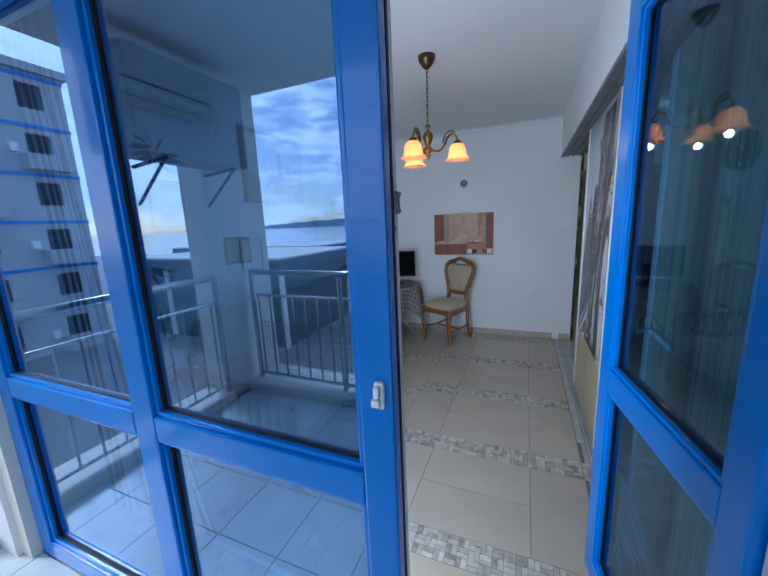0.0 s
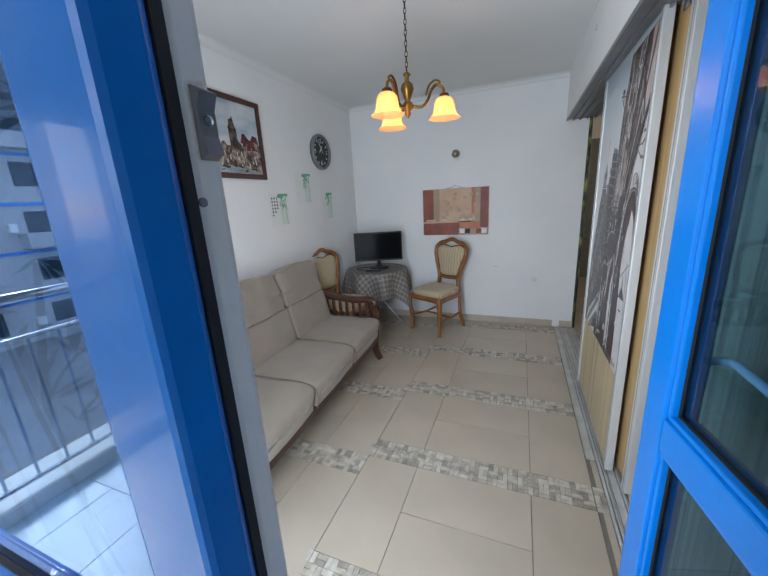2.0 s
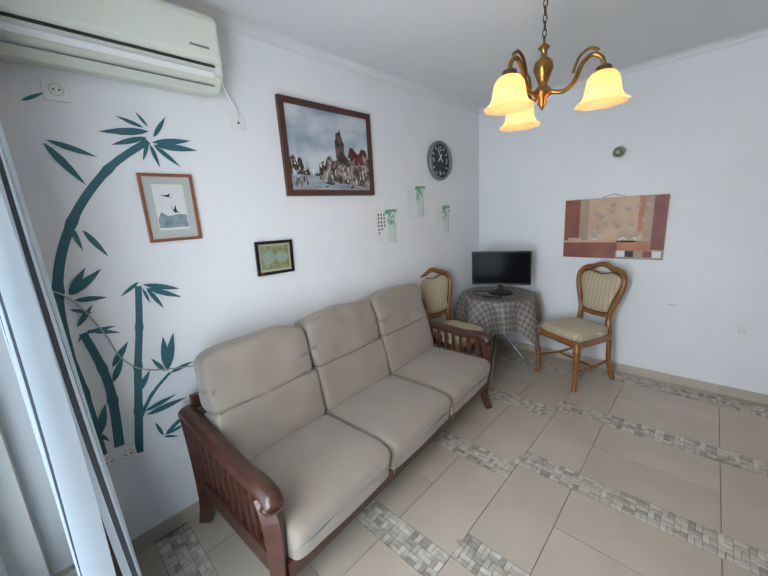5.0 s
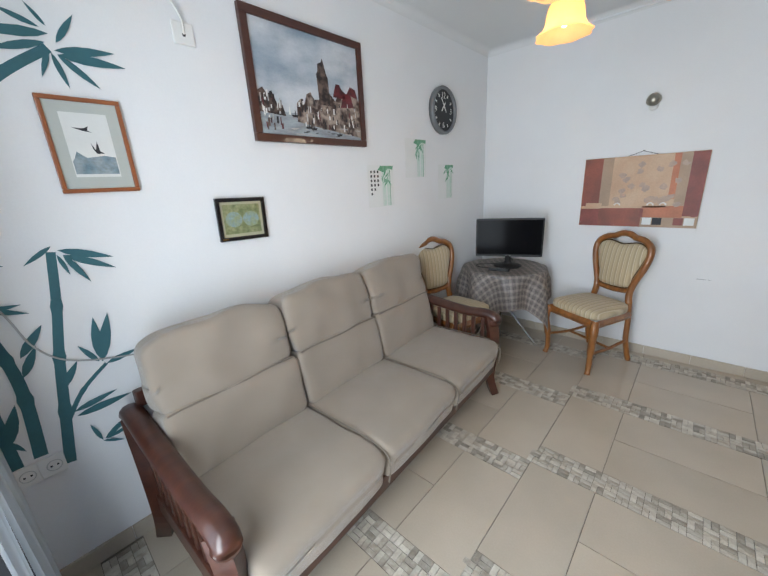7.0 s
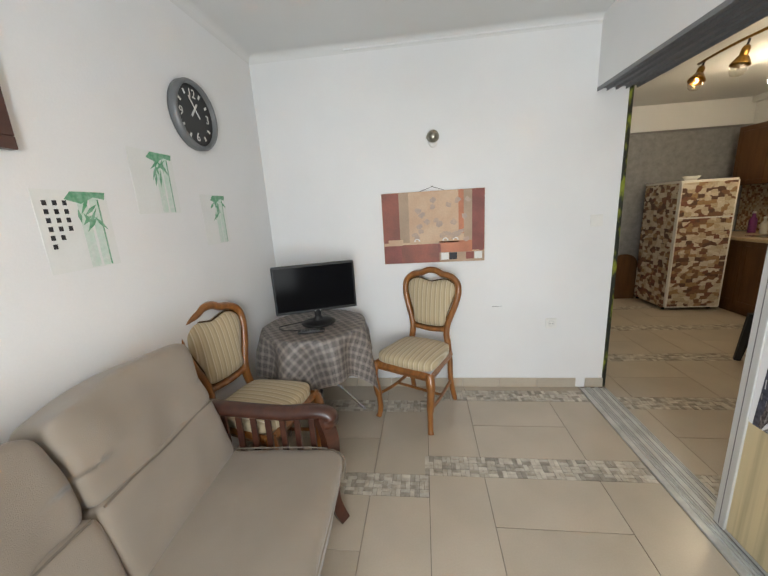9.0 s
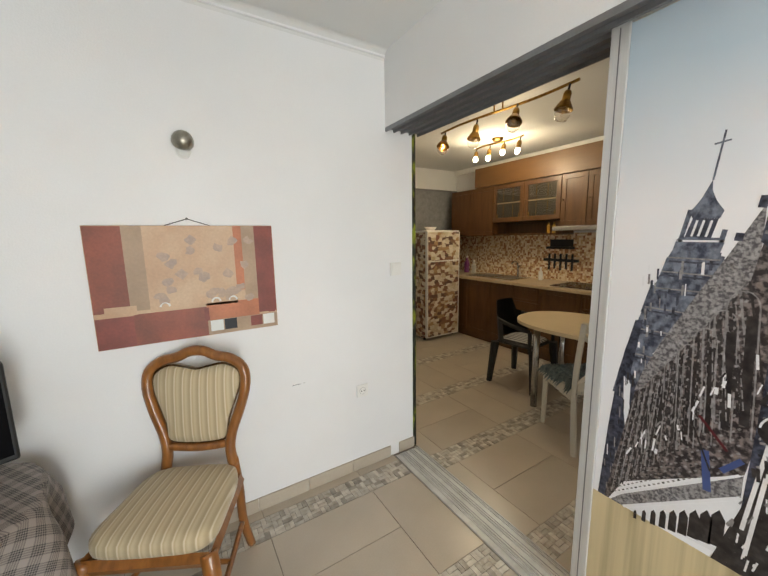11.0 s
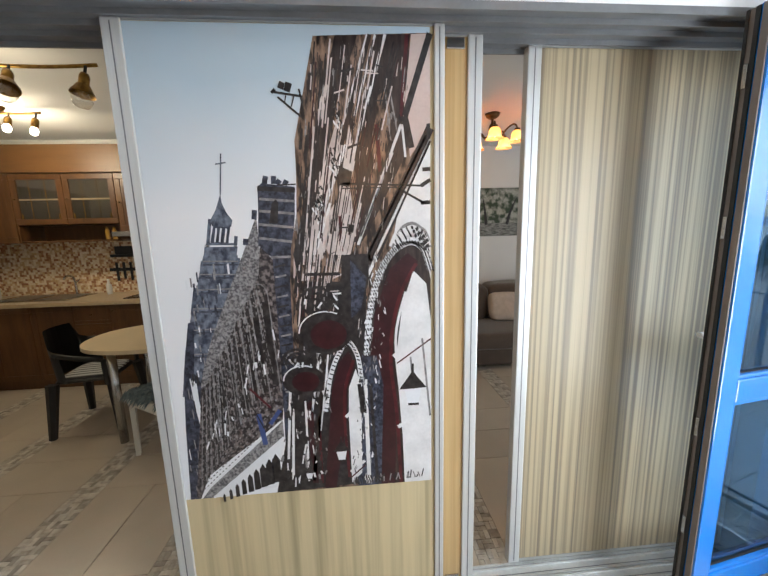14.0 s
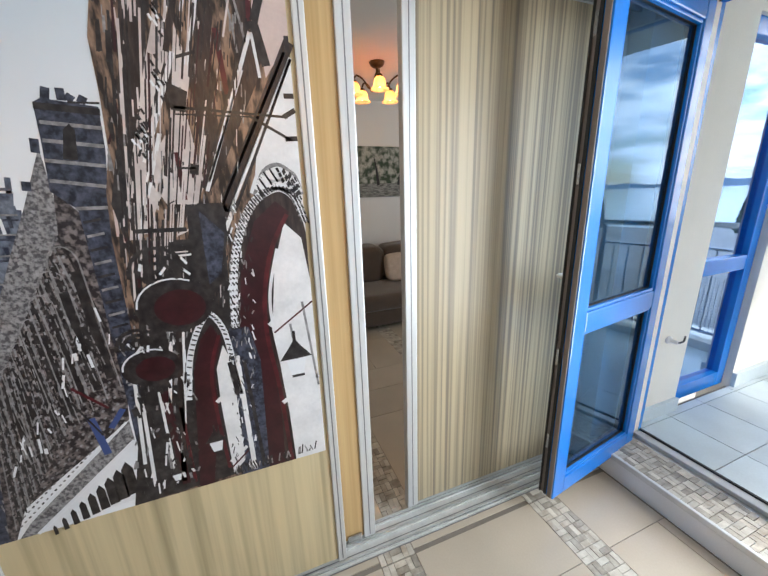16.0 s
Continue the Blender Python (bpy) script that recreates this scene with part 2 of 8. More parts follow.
STEEL = mat("stainless_steel", (0.58, 0.58, 0.58), 0.25, 1.0, var=0.1, scale=20)
SCREEN = mat("black_screen", (0.006, 0.006, 0.007), 0.12, var=0.05, scale=3, bump=0.0)
SCREEN.node_tree.nodes["Principled BSDF"].inputs["Specular IOR Level"].default_value = 0.03
BLACK_PLASTIC = mat("black_plastic", (0.012, 0.012, 0.013), 0.5, var=0.2, scale=20)
SWITCH = mat("white_switch_plastic", (0.78, 0.77, 0.74), 0.35, var=0.03, scale=20, bump=0)
TEAL = mat("teal_vinyl", (0.035, 0.14, 0.165), 0.6, var=0.15, scale=7, bump=0.0)
GREEN = mat("green_print", (0.10, 0.42, 0.21), 0.6, var=0.5, scale=30, c2=(0.35, 0.62, 0.45), bump=0)
GREEN_PALE = mat("pale_green_print", (0.60, 0.76, 0.66), 0.6, var=0.2, scale=25, c2=(0.72, 0.78, 0.73), bump=0)
INK = mat("black_ink", (0.02, 0.02, 0.025), 0.6, bump=0)
WHITE_PRINT = mat("white_print", (0.72, 0.72, 0.69), 0.55, var=0.05, scale=12, bump=0)
KITCHEN_WOOD = mat("cherry_cabinet_wood", (0.135, 0.058, 0.017), 0.42, var=0.25, scale=2.5, bump=0.04, grain=16, stretch=(7, 7, 1), c2=(0.085, 0.034, 0.010), coat=0.1)
WORKTOP = mat("beige_worktop", (0.50, 0.38, 0.24), 0.3, var=0.15, scale=40)
TABLE_TOP = mat("cream_table_top", (0.68, 0.55, 0.36), 0.3, var=0.06, scale=6)
BROWN_SOFA = mat("brown_sofa_cloth", (0.10, 0.068, 0.050), 0.95, var=0.15, scale=8, bump=0.4, grain=300, sheen=0.3)
PILLOW = mat("tan_pillow_cloth", (0.58, 0.46, 0.37), 0.95, var=0.12, scale=20, bump=0.4, grain=300)
BALCONY_TILE = mat("balcony_tile", (0.56, 0.64, 0.66), 0.4, var=0.12, scale=4, random_tint=0.05)
CREAM = mat("cream_render", (0.74, 0.72, 0.64), 0.9, var=0.06, scale=3, bump=0.3, grain=120)
AC_WHITE = mat("cream_ac_plastic", (0.70, 0.70, 0.60), 0.4, var=0.05, scale=5, bump=0)
FLOOR_ALU = mat("worn_floor_aluminium", (0.68, 0.68, 0.66), 0.45, 0.25, var=0.2, scale=9, bump=0.05)
# ---- geometry helpers ----
def part(name, bm, material, parent=None, label="", smooth=False):
    """Links a bmesh as one mesh object, under a thing or a part when one is given."""
    me = bpy.data.meshes.new(name)
    bmesh.ops.recalc_face_normals(bm, faces=bm.faces)
    bm.to_mesh(me)
    bm.free()
    if smooth:
        me.polygons.foreach_set("use_smooth", [True] * len(me.polygons))
    me.materials.append(material)
    ob = new(name, me)
    ob.parent = parent
    if label:
        ob["label"] = label
    return ob


def thing(name, m, label, category, group="", kind=""):
    return tagged(base(name, m), label, category, group, kind)


def base(name, m):
    e = new(name)
    e.empty_display_size = 0.05
    e.matrix_basis = m
    return e


def box(lo, hi, bevel=0.0, bm=None, turn=None):
    bm = bm or bmesh.new()
    c = [(a + b) / 2 for a, b in zip(lo, hi)]
    s = [abs(b - a) for a, b in zip(lo, hi)]
    m = Matrix.Translation(c) @ (turn or Matrix.Identity(4)) @ Matrix.Diagonal((*s, 1))
    vs = bmesh.ops.create_cube(bm, size=1, matrix=m)["verts"]
    if bevel:
        es = list({e for v in vs for e in v.link_edges})
        bmesh.ops.bevel(bm, geom=es, offset=bevel, segments=2, affect="EDGES", profile=0.6)
    return bm


def lathe(profile, n=20, bm=None, at=(0, 0, 0), turn=None):
    """A turned shape from (radius, height) pairs about z."""
    bm = bm or bmesh.new()
    m = Matrix.Translation(at) @ (turn or Matrix.Identity(4))
    rings = []
    for r, z in profile:
        rings.append([bm.verts.new(m @ Vector((r * math.cos(2 * math.pi * i / n), r * math.sin(2 * math.pi * i / n), z))) for i in range(n)])
    for a, b in zip(rings, rings[1:]):
        for i in range(n):
            bm.faces.new((a[i], a[(i + 1) % n], b[(i + 1) % n], b[i]))
    for ring in (rings[0], rings[-1]):
        bm.faces.new(ring)
    return bm


def tube(points, radius, n=8, bm=None, flat=1.0, up=None):
    """A round or flattened bar along points; radius is one number or one for each point."""
    bm = bm or bmesh.new()
    pts = [Vector(p) for p in points]
    rad = radius if isinstance(radius, (list, tuple)) else [radius] * len(pts)
    rings = []
    side = None
    for i, p in enumerate(pts):
        d = (pts[min(i + 1, len(pts) - 1)] - pts[max(i - 1, 0)]).normalized()
        ref = Vector(up) if up else (side or (Vector((0, 0, 1)) if abs(d.z) < 0.9 else Vector((1, 0, 0))))
        a = (ref - d * ref.dot(d)).normalized()
        b = d.cross(a)
        side = a
        rings.append([bm.verts.new(p + rad[i] * (a * math.cos(2 * math.pi * k / n) + b * flat * math.sin(2 * math.pi * k / n))) for k in range(n)])
    for a, b in zip(rings, rings[1:]):
        for k in range(n):
            bm.faces.new((a[k], a[(k + 1) % n], b[(k + 1) % n], b[k]))
    bm.faces.new(rings[0])
    bm.faces.new(rings[-1])
    return bm


def curve(points, steps=6):
    """A smooth line through points."""
    pts = [Vector(p) for p in points]
    out = []
    for i in range(len(pts) - 1):
        p0, p1, p2, p3 = pts[max(i - 1, 0)], pts[i], pts[i + 1], pts[min(i + 2, len(pts) - 1)]
        for k in range(steps):
            t = k / steps
            out.append(0.5 * (2 * p1 + (p2 - p0) * t + (2 * p0 - 5 * p1 + 4 * p2 - p3) * t * t + (3 * p1 - p0 - 3 * p2 + p3) * t ** 3))
    return out + [pts[-1]]


def slab(outline, depth, place, bm=None):
    """A flat shape: outline in (u, v), pushed depth thick; place(u, v, w) gives the point."""
    bm = bm or bmesh.new()
    front = [bm.verts.new(place(u, v, depth)) for u, v in outline]
    back = [bm.verts.new(place(u, v, 0.0)) for u, v in outline]
    bm.faces.new(front)
    bm.faces.new(back[::-1])
    for i in range(len(outline)):
        j = (i + 1) % len(outline)
        bm.faces.new((front[i], back[i], back[j], front[j]))
    return bm


def cushion(lo, hi, nx=12, ny=12, nz=6, power=5.0, wobble=0.006, seed=0.0, dome=0.0):
    """A stuffed block with full, soft edges and a slightly uneven skin."""
    bm = bmesh.new()
    c = Vector([(a + b) / 2 for a, b in zip(lo, hi)])
    h = Vector([(b - a) / 2 for a, b in zip(lo, hi)])
    made = {}

    def point(i, j, k):
        key = (i, j, k)
        if key not in made:
            q = Vector((2 * i / nx - 1, 2 * j / ny - 1, 2 * k / nz - 1))
            r = max(abs(q.x), abs(q.y), abs(q.z)) / (abs(q.x) ** power + abs(q.y) ** power + abs(q.z) ** power) ** (1 / power)
            q = q * r
            p = Vector((q.x * h.x, q.y * h.y, q.z * h.z)) + c
            p.z += dome * (1 - q.x * q.x) * (1 - q.y * q.y) * (1 if q.z > 0 else 0)
            w = noise.noise_vector((p + Vector((seed, seed, seed))) * 7.0) * wobble
            made[key] = bm.verts.new(p + w)
        return made[key]

    for i in range(nx):
        for j in range(ny):
            for k in (0, nz):
                bm.faces.new((point(i, j, k), point(i + 1, j, k), point(i + 1, j + 1, k), point(i, j + 1, k)))
    for i in range(nx):
        for k in range(nz):
            for j in (0, ny):
                bm.faces.new((point(i, j, k), point(i + 1, j, k), point(i + 1, j, k + 1), point(i, j, k + 1)))
    for j in range(ny):
        for k in range(nz):
            for i in (0, nx):
                bm.faces.new((point(i, j, k), point(i, j + 1, k), point(i, j + 1, k + 1), point(i, j, k + 1)))
    return bm


def structure(name, bm, material, label, category="wall"):
    return tagged(part(name, bm, material), label, category, kind="structure")


ORIGIN = Matrix.Identity(4)
# ---- structure ----
FAR_Y, LEFT_X, CEIL_Z, BALC_Z = 4.72, -1.685, 2.55, 0.13
BAND, ROW = 0.15, 0.75          # mosaic band and the whole floor course
BAND_TOP = 3.15                 # inner edge of one band; the others follow at ROW

structure("wall_west", box((-1.90, 0.78, -0.02), (LEFT_X, 4.95, 2.75)), WALL, "smooth white plastered wall behind the sofa")
structure("wall_north", box((LEFT_X - 0.1, FAR_Y, -0.02), (0.845, FAR_Y + 0.2, 2.75)), WALL, "white plastered end wall with a picture")
structure("wall_header", box((0.65, 0.95, 2.138), (0.87, FAR_Y, 2.75)), WALL, "white plastered beam above the sliding doors")
structure("ceiling_living", box((-1.9, 0.8, CEIL_Z), (0.75, 4.9, CEIL_Z + 0.12)), CEIL, "plain white ceiling with a coved edge", "ceiling")
structure("ceiling_lounge", box((0.75, -1.0, CEIL_Z), (4.3, 7.5, CEIL_Z + 0.12)), CEIL, "plain white ceiling over the kitchen and lounge", "ceiling")
# cove along the west and north walls
cove = bmesh.new()
for lo, hi, turn in (((LEFT_X, 0.95), (LEFT_X, FAR_Y), (1, 0)), ((LEFT_X, FAR_Y), (0.65, FAR_Y), (0, -1))):
    rows = []
    for k in range(7):
        a = math.pi / 2 * k / 6
        out, down = 0.05 * (1 - math.sin(a)), 0.05 * (1 - math.cos(a))
        rows.append([cove.verts.new((p[0] + turn[0] * out, p[1] + turn[1] * out, CEIL_Z - down - 0.001)) for p in (lo, hi)])
    for a, b in zip(rows, rows[1:]):
        cove.faces.new((a[0], a[1], b[1], b[0]))
structure("trim_cove", cove, CEIL, "white plaster cove between wall and ceiling", "trim")
structure("trim_crown", box((-1.0, FAR_Y - 0.012, 2.515), (0.65, FAR_Y, 2.527), 0.003), WALL, "thin white moulding under the ceiling", "trim")

# facade: sill wall, lintel, jambs
structure("wall_south_left", box((-2.6, 0.80, -0.3), (-1.61, 1.0, 2.75)), CREAM, "cream rendered wall beside the balcony window")
structure("wall_south_lintel", box((-1.61, 0.86, 2.20), (0.86, 1.0, 2.75)), WALL, "white plastered lintel over the balcony door")
structure("wall_south_stub", box((0.765, 0.832, -0.02), (0.875, 1.15, 2.75)), WALL, "white plaster stub beside the open balcony door")
structure("wall_south_right", box((0.757, 0.46, -0.3), (0.875, 0.832, 2.75)), CREAM, "cream rendered pier beside the balcony door")
structure("step_body", box((LEFT_X, 0.80, -0.02), (0.765, 1.14, 0.115)), WALL, "low step under the balcony door", "step")
structure("trim_step_edge", box((LEFT_X, 1.132, 0.10), (0.765, 1.150, 0.128), 0.004), ALU, "bright metal edging along the step", "trim")
structure("wall_end_stub", box((0.845, FAR_Y, 0.0), (0.875, FAR_Y + 0.2, 2.15), 0.004), mat("bamboo_print_strip", (0.30, 0.34, 0.03), 0.5, var=0.5, scale=22, c2=(0.012, 0.015, 0.008), stretch=(1, 1, 0.35), spread=(0.50, 0.60)), "green bamboo printed strip on the wall's end", "trim")

# kitchen and lounge shell
GREY_PAPER = mat("grey_wallpaper", (0.30, 0.30, 0.31), 0.8, var=0.2, scale=14, bump=0.1, grain=40)
structure("wall_kitchen_north", box((0.875, 7.30, -0.02), (4.0, 7.5, 2.75)), WALL, "cream painted kitchen wall above the wallpaper")
structure("wallpaper_kitchen", box((0.88, 7.285, 0.0), (3.69, 7.30, 2.20)), GREY_PAPER, "grey patterned wallpaper behind the refrigerator", "wallpaper")
structure("trim_wallpaper", box((0.88, 7.275, 2.20), (3.69, 7.30, 2.23), 0.004), TRACK_GREY, "dark strip along the top of the wallpaper", "trim")
structure("wall_kitchen_east", box((3.70, 3.2, -0.02), (3.9, 7.5, 2.75)), WALL, "white wall behind the kitchen units")
structure("wall_lounge_east", box((4.05, -1.0, -0.02), (4.25, 3.3, 2.75)), WALL, "pale grey wall behind the brown sofa")
structure("wall_lounge_return", box((3.70, 3.0, -0.02), (4.05, 3.2, 2.75)), WALL, "short white return wall")
structure("wall_kitchen_west", box((0.68, FAR_Y + 0.2, -0.02), (0.875, 7.5, 2.75)), WALL, "white wall of the kitchen passage")
structure("wall_lounge_south", box((0.78, -1.2, -0.3), (4.25, -1.0, 2.75)), CREAM, "rendered end wall of the lounge")
structure("wall_lounge_west_pier", box((0.76, -1.0, -0.3), (0.92, -0.14, 2.75)), CREAM, "cream rendered pier of the balcony")
structure("wall_lounge_west_top", box((0.78, -0.14, 2.2), (0.92, 0.46, 2.75)), CREAM, "rendered lintel over the lounge's balcony window")
structure("trim_kitchen_crown", box((3.62, 3.25, 2.47), (3.70, 7.28, 2.549), 0.02), CEIL, "white crown moulding over the cabinets", "trim")

# skirting
def skirting(name, lo, hi, count, along):
    for i in range(count):
        a, b = list(lo), list(hi)
        span = (hi[along] - lo[along]) / count
        a[along], b[along] = lo[along] + i * span + 0.001, lo[along] + (i + 1) * span - 0.001
        ob = part("skirting_tile", box(a, b, 0.002), SKIRT, name)


north_skirt = thing("baseboard", ORIGIN, "beige tiled skirting along the living room walls", "baseboard", kind="structure")
skirting(north_skirt, (LEFT_X + 0.01, FAR_Y - 0.012, 0.0), (0.65, FAR_Y, 0.075), 8, 0)
skirting(north_skirt, (LEFT_X, 1.155, 0.0), (LEFT_X + 0.012, FAR_Y - 0.014, 0.075), 11, 1)
skirting(north_skirt, (0.72, FAR_Y - 0.012, 0.0), (0.85, FAR_Y, 0.075), 1, 0)

# ---- balcony window and door ----
def profile_set(owner, name, lo, hi, y0=0.835, mid=0.872, y1=0.906, inner=True):
    """One frame member: blue lacquer outside, a dark seal, white inside."""
    blue = part(name, box((lo[0], y0, lo[1]), (hi[0], mid, hi[1]), 0.006), BLUE, owner)
    part("seal", box((lo[0] + 0.003, mid, lo[1] + 0.003), (hi[0] + 0.0005, mid + 0.008, hi[1] - 0.003)), BLACK, blue)
    if inner:
        part("inner_profile", box((lo[0] + 0.001, mid + 0.008, lo[1] + 0.001), (hi[0] - 0.001, y1, hi[1] - 0.001), 0.006), WHITE_PVC, blue, "white inner profile")
    return blue


window = thing("window_1", ORIGIN, "blue framed balcony window with tinted mirror panes", "window", kind="structure")
for lo, hi in (((-1.61, 0.13), (-1.52, 2.20)), ((-0.760, 0.13), (-0.666, 2.20)), ((0.008, 0.13), (0.082, 2.20))):
    profile_set(window, "window_frame", lo, hi)
for x0, x1 in ((-1.52, -0.76), (-0.666, 0.008)):
    for z0, z1 in ((0.13, 0.21), (0.885, 0.965), (2.12, 2.20)):
        profile_set(window, "window_rail", (x0, z0), (x1, z1))
    for z0, z1 in ((0.21, 0.885), (0.965, 2.12)):
        pane = part("pane", box((x0 - 0.004, 0.866, z0 - 0.004), (x1 + 0.004, 0.870, z1 + 0.004)), PANE, window, "blue tinted mirror glass")
        pane.visible_shadow = False
        for a, b in (((x0, z0), (x1, z0 + 0.014)), ((x0, z1 - 0.014), (x1, z1)), ((x0, z0 + 0.014), (x0 + 0.014, z1 - 0.014)), ((x1 - 0.014, z0 + 0.014), (x1, z1 - 0.014))):
            part("glazing_bead", box((a[0], 0.846, a[1]), (b[0], 0.8655, b[1]), 0.004), BLUE, window)
            part("glazing_seal", box((a[0] + 0.002, 0.858, a[1] + 0.002), (b[0] + 0.004, 0.8657, b[1] + 0.004)), BLACK, window)
# small cream latch on the closing stile
latch = part("latch", box((0.047, 0.824, 1.130), (0.067, 0.835, 1.186), 0.004), WHITE_PVC, window, "small cream plastic door latch")
part("latch_lever", box((0.050, 0.810, 1.158), (0.063, 0.825, 1.182), 0.005), WHITE_PVC, latch)
part("latch_tongue", box((0.044, 0.812, 1.138), (0.062, 0.825, 1.154), 0.005), WHITE_PVC, latch)
part("screw", lathe([(0.0005, 0.0), (0.003, 0.001), (0.003, 0.002), (0.001, 0.003)], 10, at=(0.057, 0.824, 1.134), turn=pose(0, 0, 0, 90, 0, 0)), STEEL, latch)
# lock keeper on the inner profile
keeper = part("lock_keeper", slab([(0.0825, 1.502), (0.0895, 1.506), (0.0865, 1.516), (0.0865, 1.532), (0.0905, 1.541), (0.0825, 1.545)], 0.013, lambda a, b, w: (a, 0.888 + w, b)), TRACK_GREY, window, "bent grey metal lock keeper")
part("screw", lathe([(0.0005, 0.0), (0.0035, 0.0005), (0.0035, 0.0015), (0.001, 0.002)], 12, at=(0.0866, 0.894, 1.525), turn=pose(0, 0, 0, 0, 90, 0)), STEEL, keeper)
part("striker_roller", lathe([(0.001, 0.0), (0.003, 0.0005), (0.003, 0.002), (0.001, 0.0025)], 14, at=(0.0812, 0.8835, 1.476), turn=pose(0, 0, 0, 0, 90, 0)), TRACK_GREY, window)

frame_door = thing("door_1_frame", ORIGIN, "blue and white frame of the balcony door", "door frame", kind="structure")
profile_set(frame_door, "jamb", (0.702, 0.13), (0.760, 2.20))
profile_set(frame_door, "head", (0.082, 2.135), (0.702, 2.20))
part("threshold", box((0.082, 0.835, 0.118), (0.702, 0.906, 0.142), 0.006), ALU_MATT, frame_door, "grey metal door threshold")
part("threshold_seal", box((0.082, 0.845, 0.142), (0.702, 0.86, 0.150), 0.003), BLACK, frame_door)
liner = part("jamb_liner", box((0.696, 0.874, 0.142), (0.7015, 0.944, 2.13), 0.002), WHITE_PVC, frame_door, "white door jamb with a keeper slot")
part("keeper_slot", box((0.6950, 0.908, 0.86), (0.6965, 0.922, 1.02)), TRACK_GREY, liner)
part("keeper_bolt", lathe([(0.001, 0.0), (0.004, 0.001), (0.004, 0.006), (0.001, 0.007)], 12, at=(0.6955, 0.915, 0.965), turn=pose(0, 0, 0, 0, -90, 0)), STEEL, liner)

leaf = thing("door_1", pose(0.708, 0.952, 0.0, 0, 0, 98.4), "open blue balcony door leaf with tinted glass", "door", kind="structure")
LEAF_L, LEAF_T = 0.682, 2.125


def leaf_member(name, lo, hi):
    blue = part(name, box((lo[0], 0.002, lo[1]), (hi[0], 0.036, hi[1]), 0.006), BLUE, leaf)
    part("inner_profile", box((lo[0] + 0.002, -0.034, lo[1] + 0.002), (hi[0] - 0.002, 0.000, hi[1] - 0.002), 0.006), LEAF_EDGE, blue, "grey brown inner profile")
    return blue


leaf_member("hinge_stile", (0.0, 0.105), (0.072, LEAF_T))
leaf_member("lock_stile", (LEAF_L - 0.078, 0.105), (LEAF_L, LEAF_T))
for z0, z1 in ((0.105, 0.190), (0.888, 0.972), (LEAF_T - 0.085, LEAF_T)):
    leaf_member("rail", (0.072, z0), (LEAF_L - 0.078, z1))
for z0, z1 in ((0.190, 0.888), (0.972, LEAF_T - 0.085)):
    pane = part("pane", box((0.070, 0.006, z0 - 0.003), (LEAF_L - 0.076, 0.010, z1 + 0.003)), DOOR_PANE, leaf, "dark teal tinted glass")
    pane.visible_shadow = False
    for a, b in (((0.072, z0), (LEAF_L - 0.078, z0 + 0.013)), ((0.072, z1 - 0.013), (LEAF_L - 0.078, z1)), ((0.072, z0), (0.085, z1)), ((LEAF_L - 0.091, z0), (LEAF_L - 0.078, z1))):
        part("glazing_bead", box((a[0], 0.0105, a[1]), (b[0], 0.030, b[1]), 0.004), BLUE, leaf)
        part("glazing_seal", box((a[0] - 0.001, 0.0103, a[1] - 0.001), (b[0] + 0.003, 0.016, b[1] + 0.003)), BLACK, leaf)
part("edge_seal", box((LEAF_L, -0.030, 0.11), (LEAF_L + 0.004, -0.022, LEAF_T - 0.005)), BLACK, leaf)
part("edge_groove", box((LEAF_L, -0.008, 0.11), (LEAF_L + 0.003, 0.004, LEAF_T - 0.005)), BLACK, leaf)
part("edge_lip", box((LEAF_L, 0.010, 0.11), (LEAF_L + 0.006, 0.030, LEAF_T - 0.005), 0.002), LEAF_EDGE, leaf)
for z in (0.35, 0.75, 1.45, 1.9):
    part("lock_plate", box((LEAF_L, -0.020, z), (LEAF_L + 0.0045, -0.009, z + 0.07), 0.001), STEEL, leaf)
handle = part("door_handle", tube(curve([(LEAF_L - 0.05, -0.034, 1.10), (LEAF_L - 0.05, -0.075, 1.10), (LEAF_L - 0.07, -0.085, 1.10), (LEAF_L - 0.17, -0.085, 1.085)]), [0.009] * 19, 10), SWITCH, leaf, "white lever handle", smooth=True)
part("handle_plate", box((LEAF_L - 0.065, -0.042, 1.04), (LEAF_L - 0.035, -0.034, 1.16), 0.003), SWITCH, handle)

# ---- balcony ----
structure("balcony_slab", box((-2.3, -1.05, -0.1), (0.78, 0.835, BALC_Z - 0.012)), GROUT, "concrete slab of the balcony", "balcony floor")
structure("balcony_ceiling", box((-2.3, -1.05, 2.60), (0.8, 0.86, 2.75)), CREAM, "pale rendered ceiling of the balcony", "ceiling")
structure("balcony_pier", box((-2.12, -1.02, -0.1), (-1.88, -0.42, 2.62)), CREAM, "white rendered corner pier of the balcony", "pier")
structure("balcony_curb_front", box((-1.88, -0.98, 0.0), (0.76, -0.60, 0.20), 0.01), CREAM, "low white curb under the railing", "kerb")
structure("balcony_curb_left", box((-2.12, -0.42, 0.0), (-1.82, 0.80, 0.20), 0.01), CREAM, "low white curb under the side railing", "kerb")
structure("balcony_skirting", box((0.735, 0.46, BALC_Z), (0.757, 0.83, 0.21), 0.003), BALCONY_TILE, "blue grey tiled skirting of the balcony", "baseboard")
structure("balcony_skirting_pier", box((0.735, -0.60, BALC_Z), (0.76, -0.14, 0.23), 0.003), BALCONY_TILE, "blue grey tiled skirting on the pier", "baseboard")
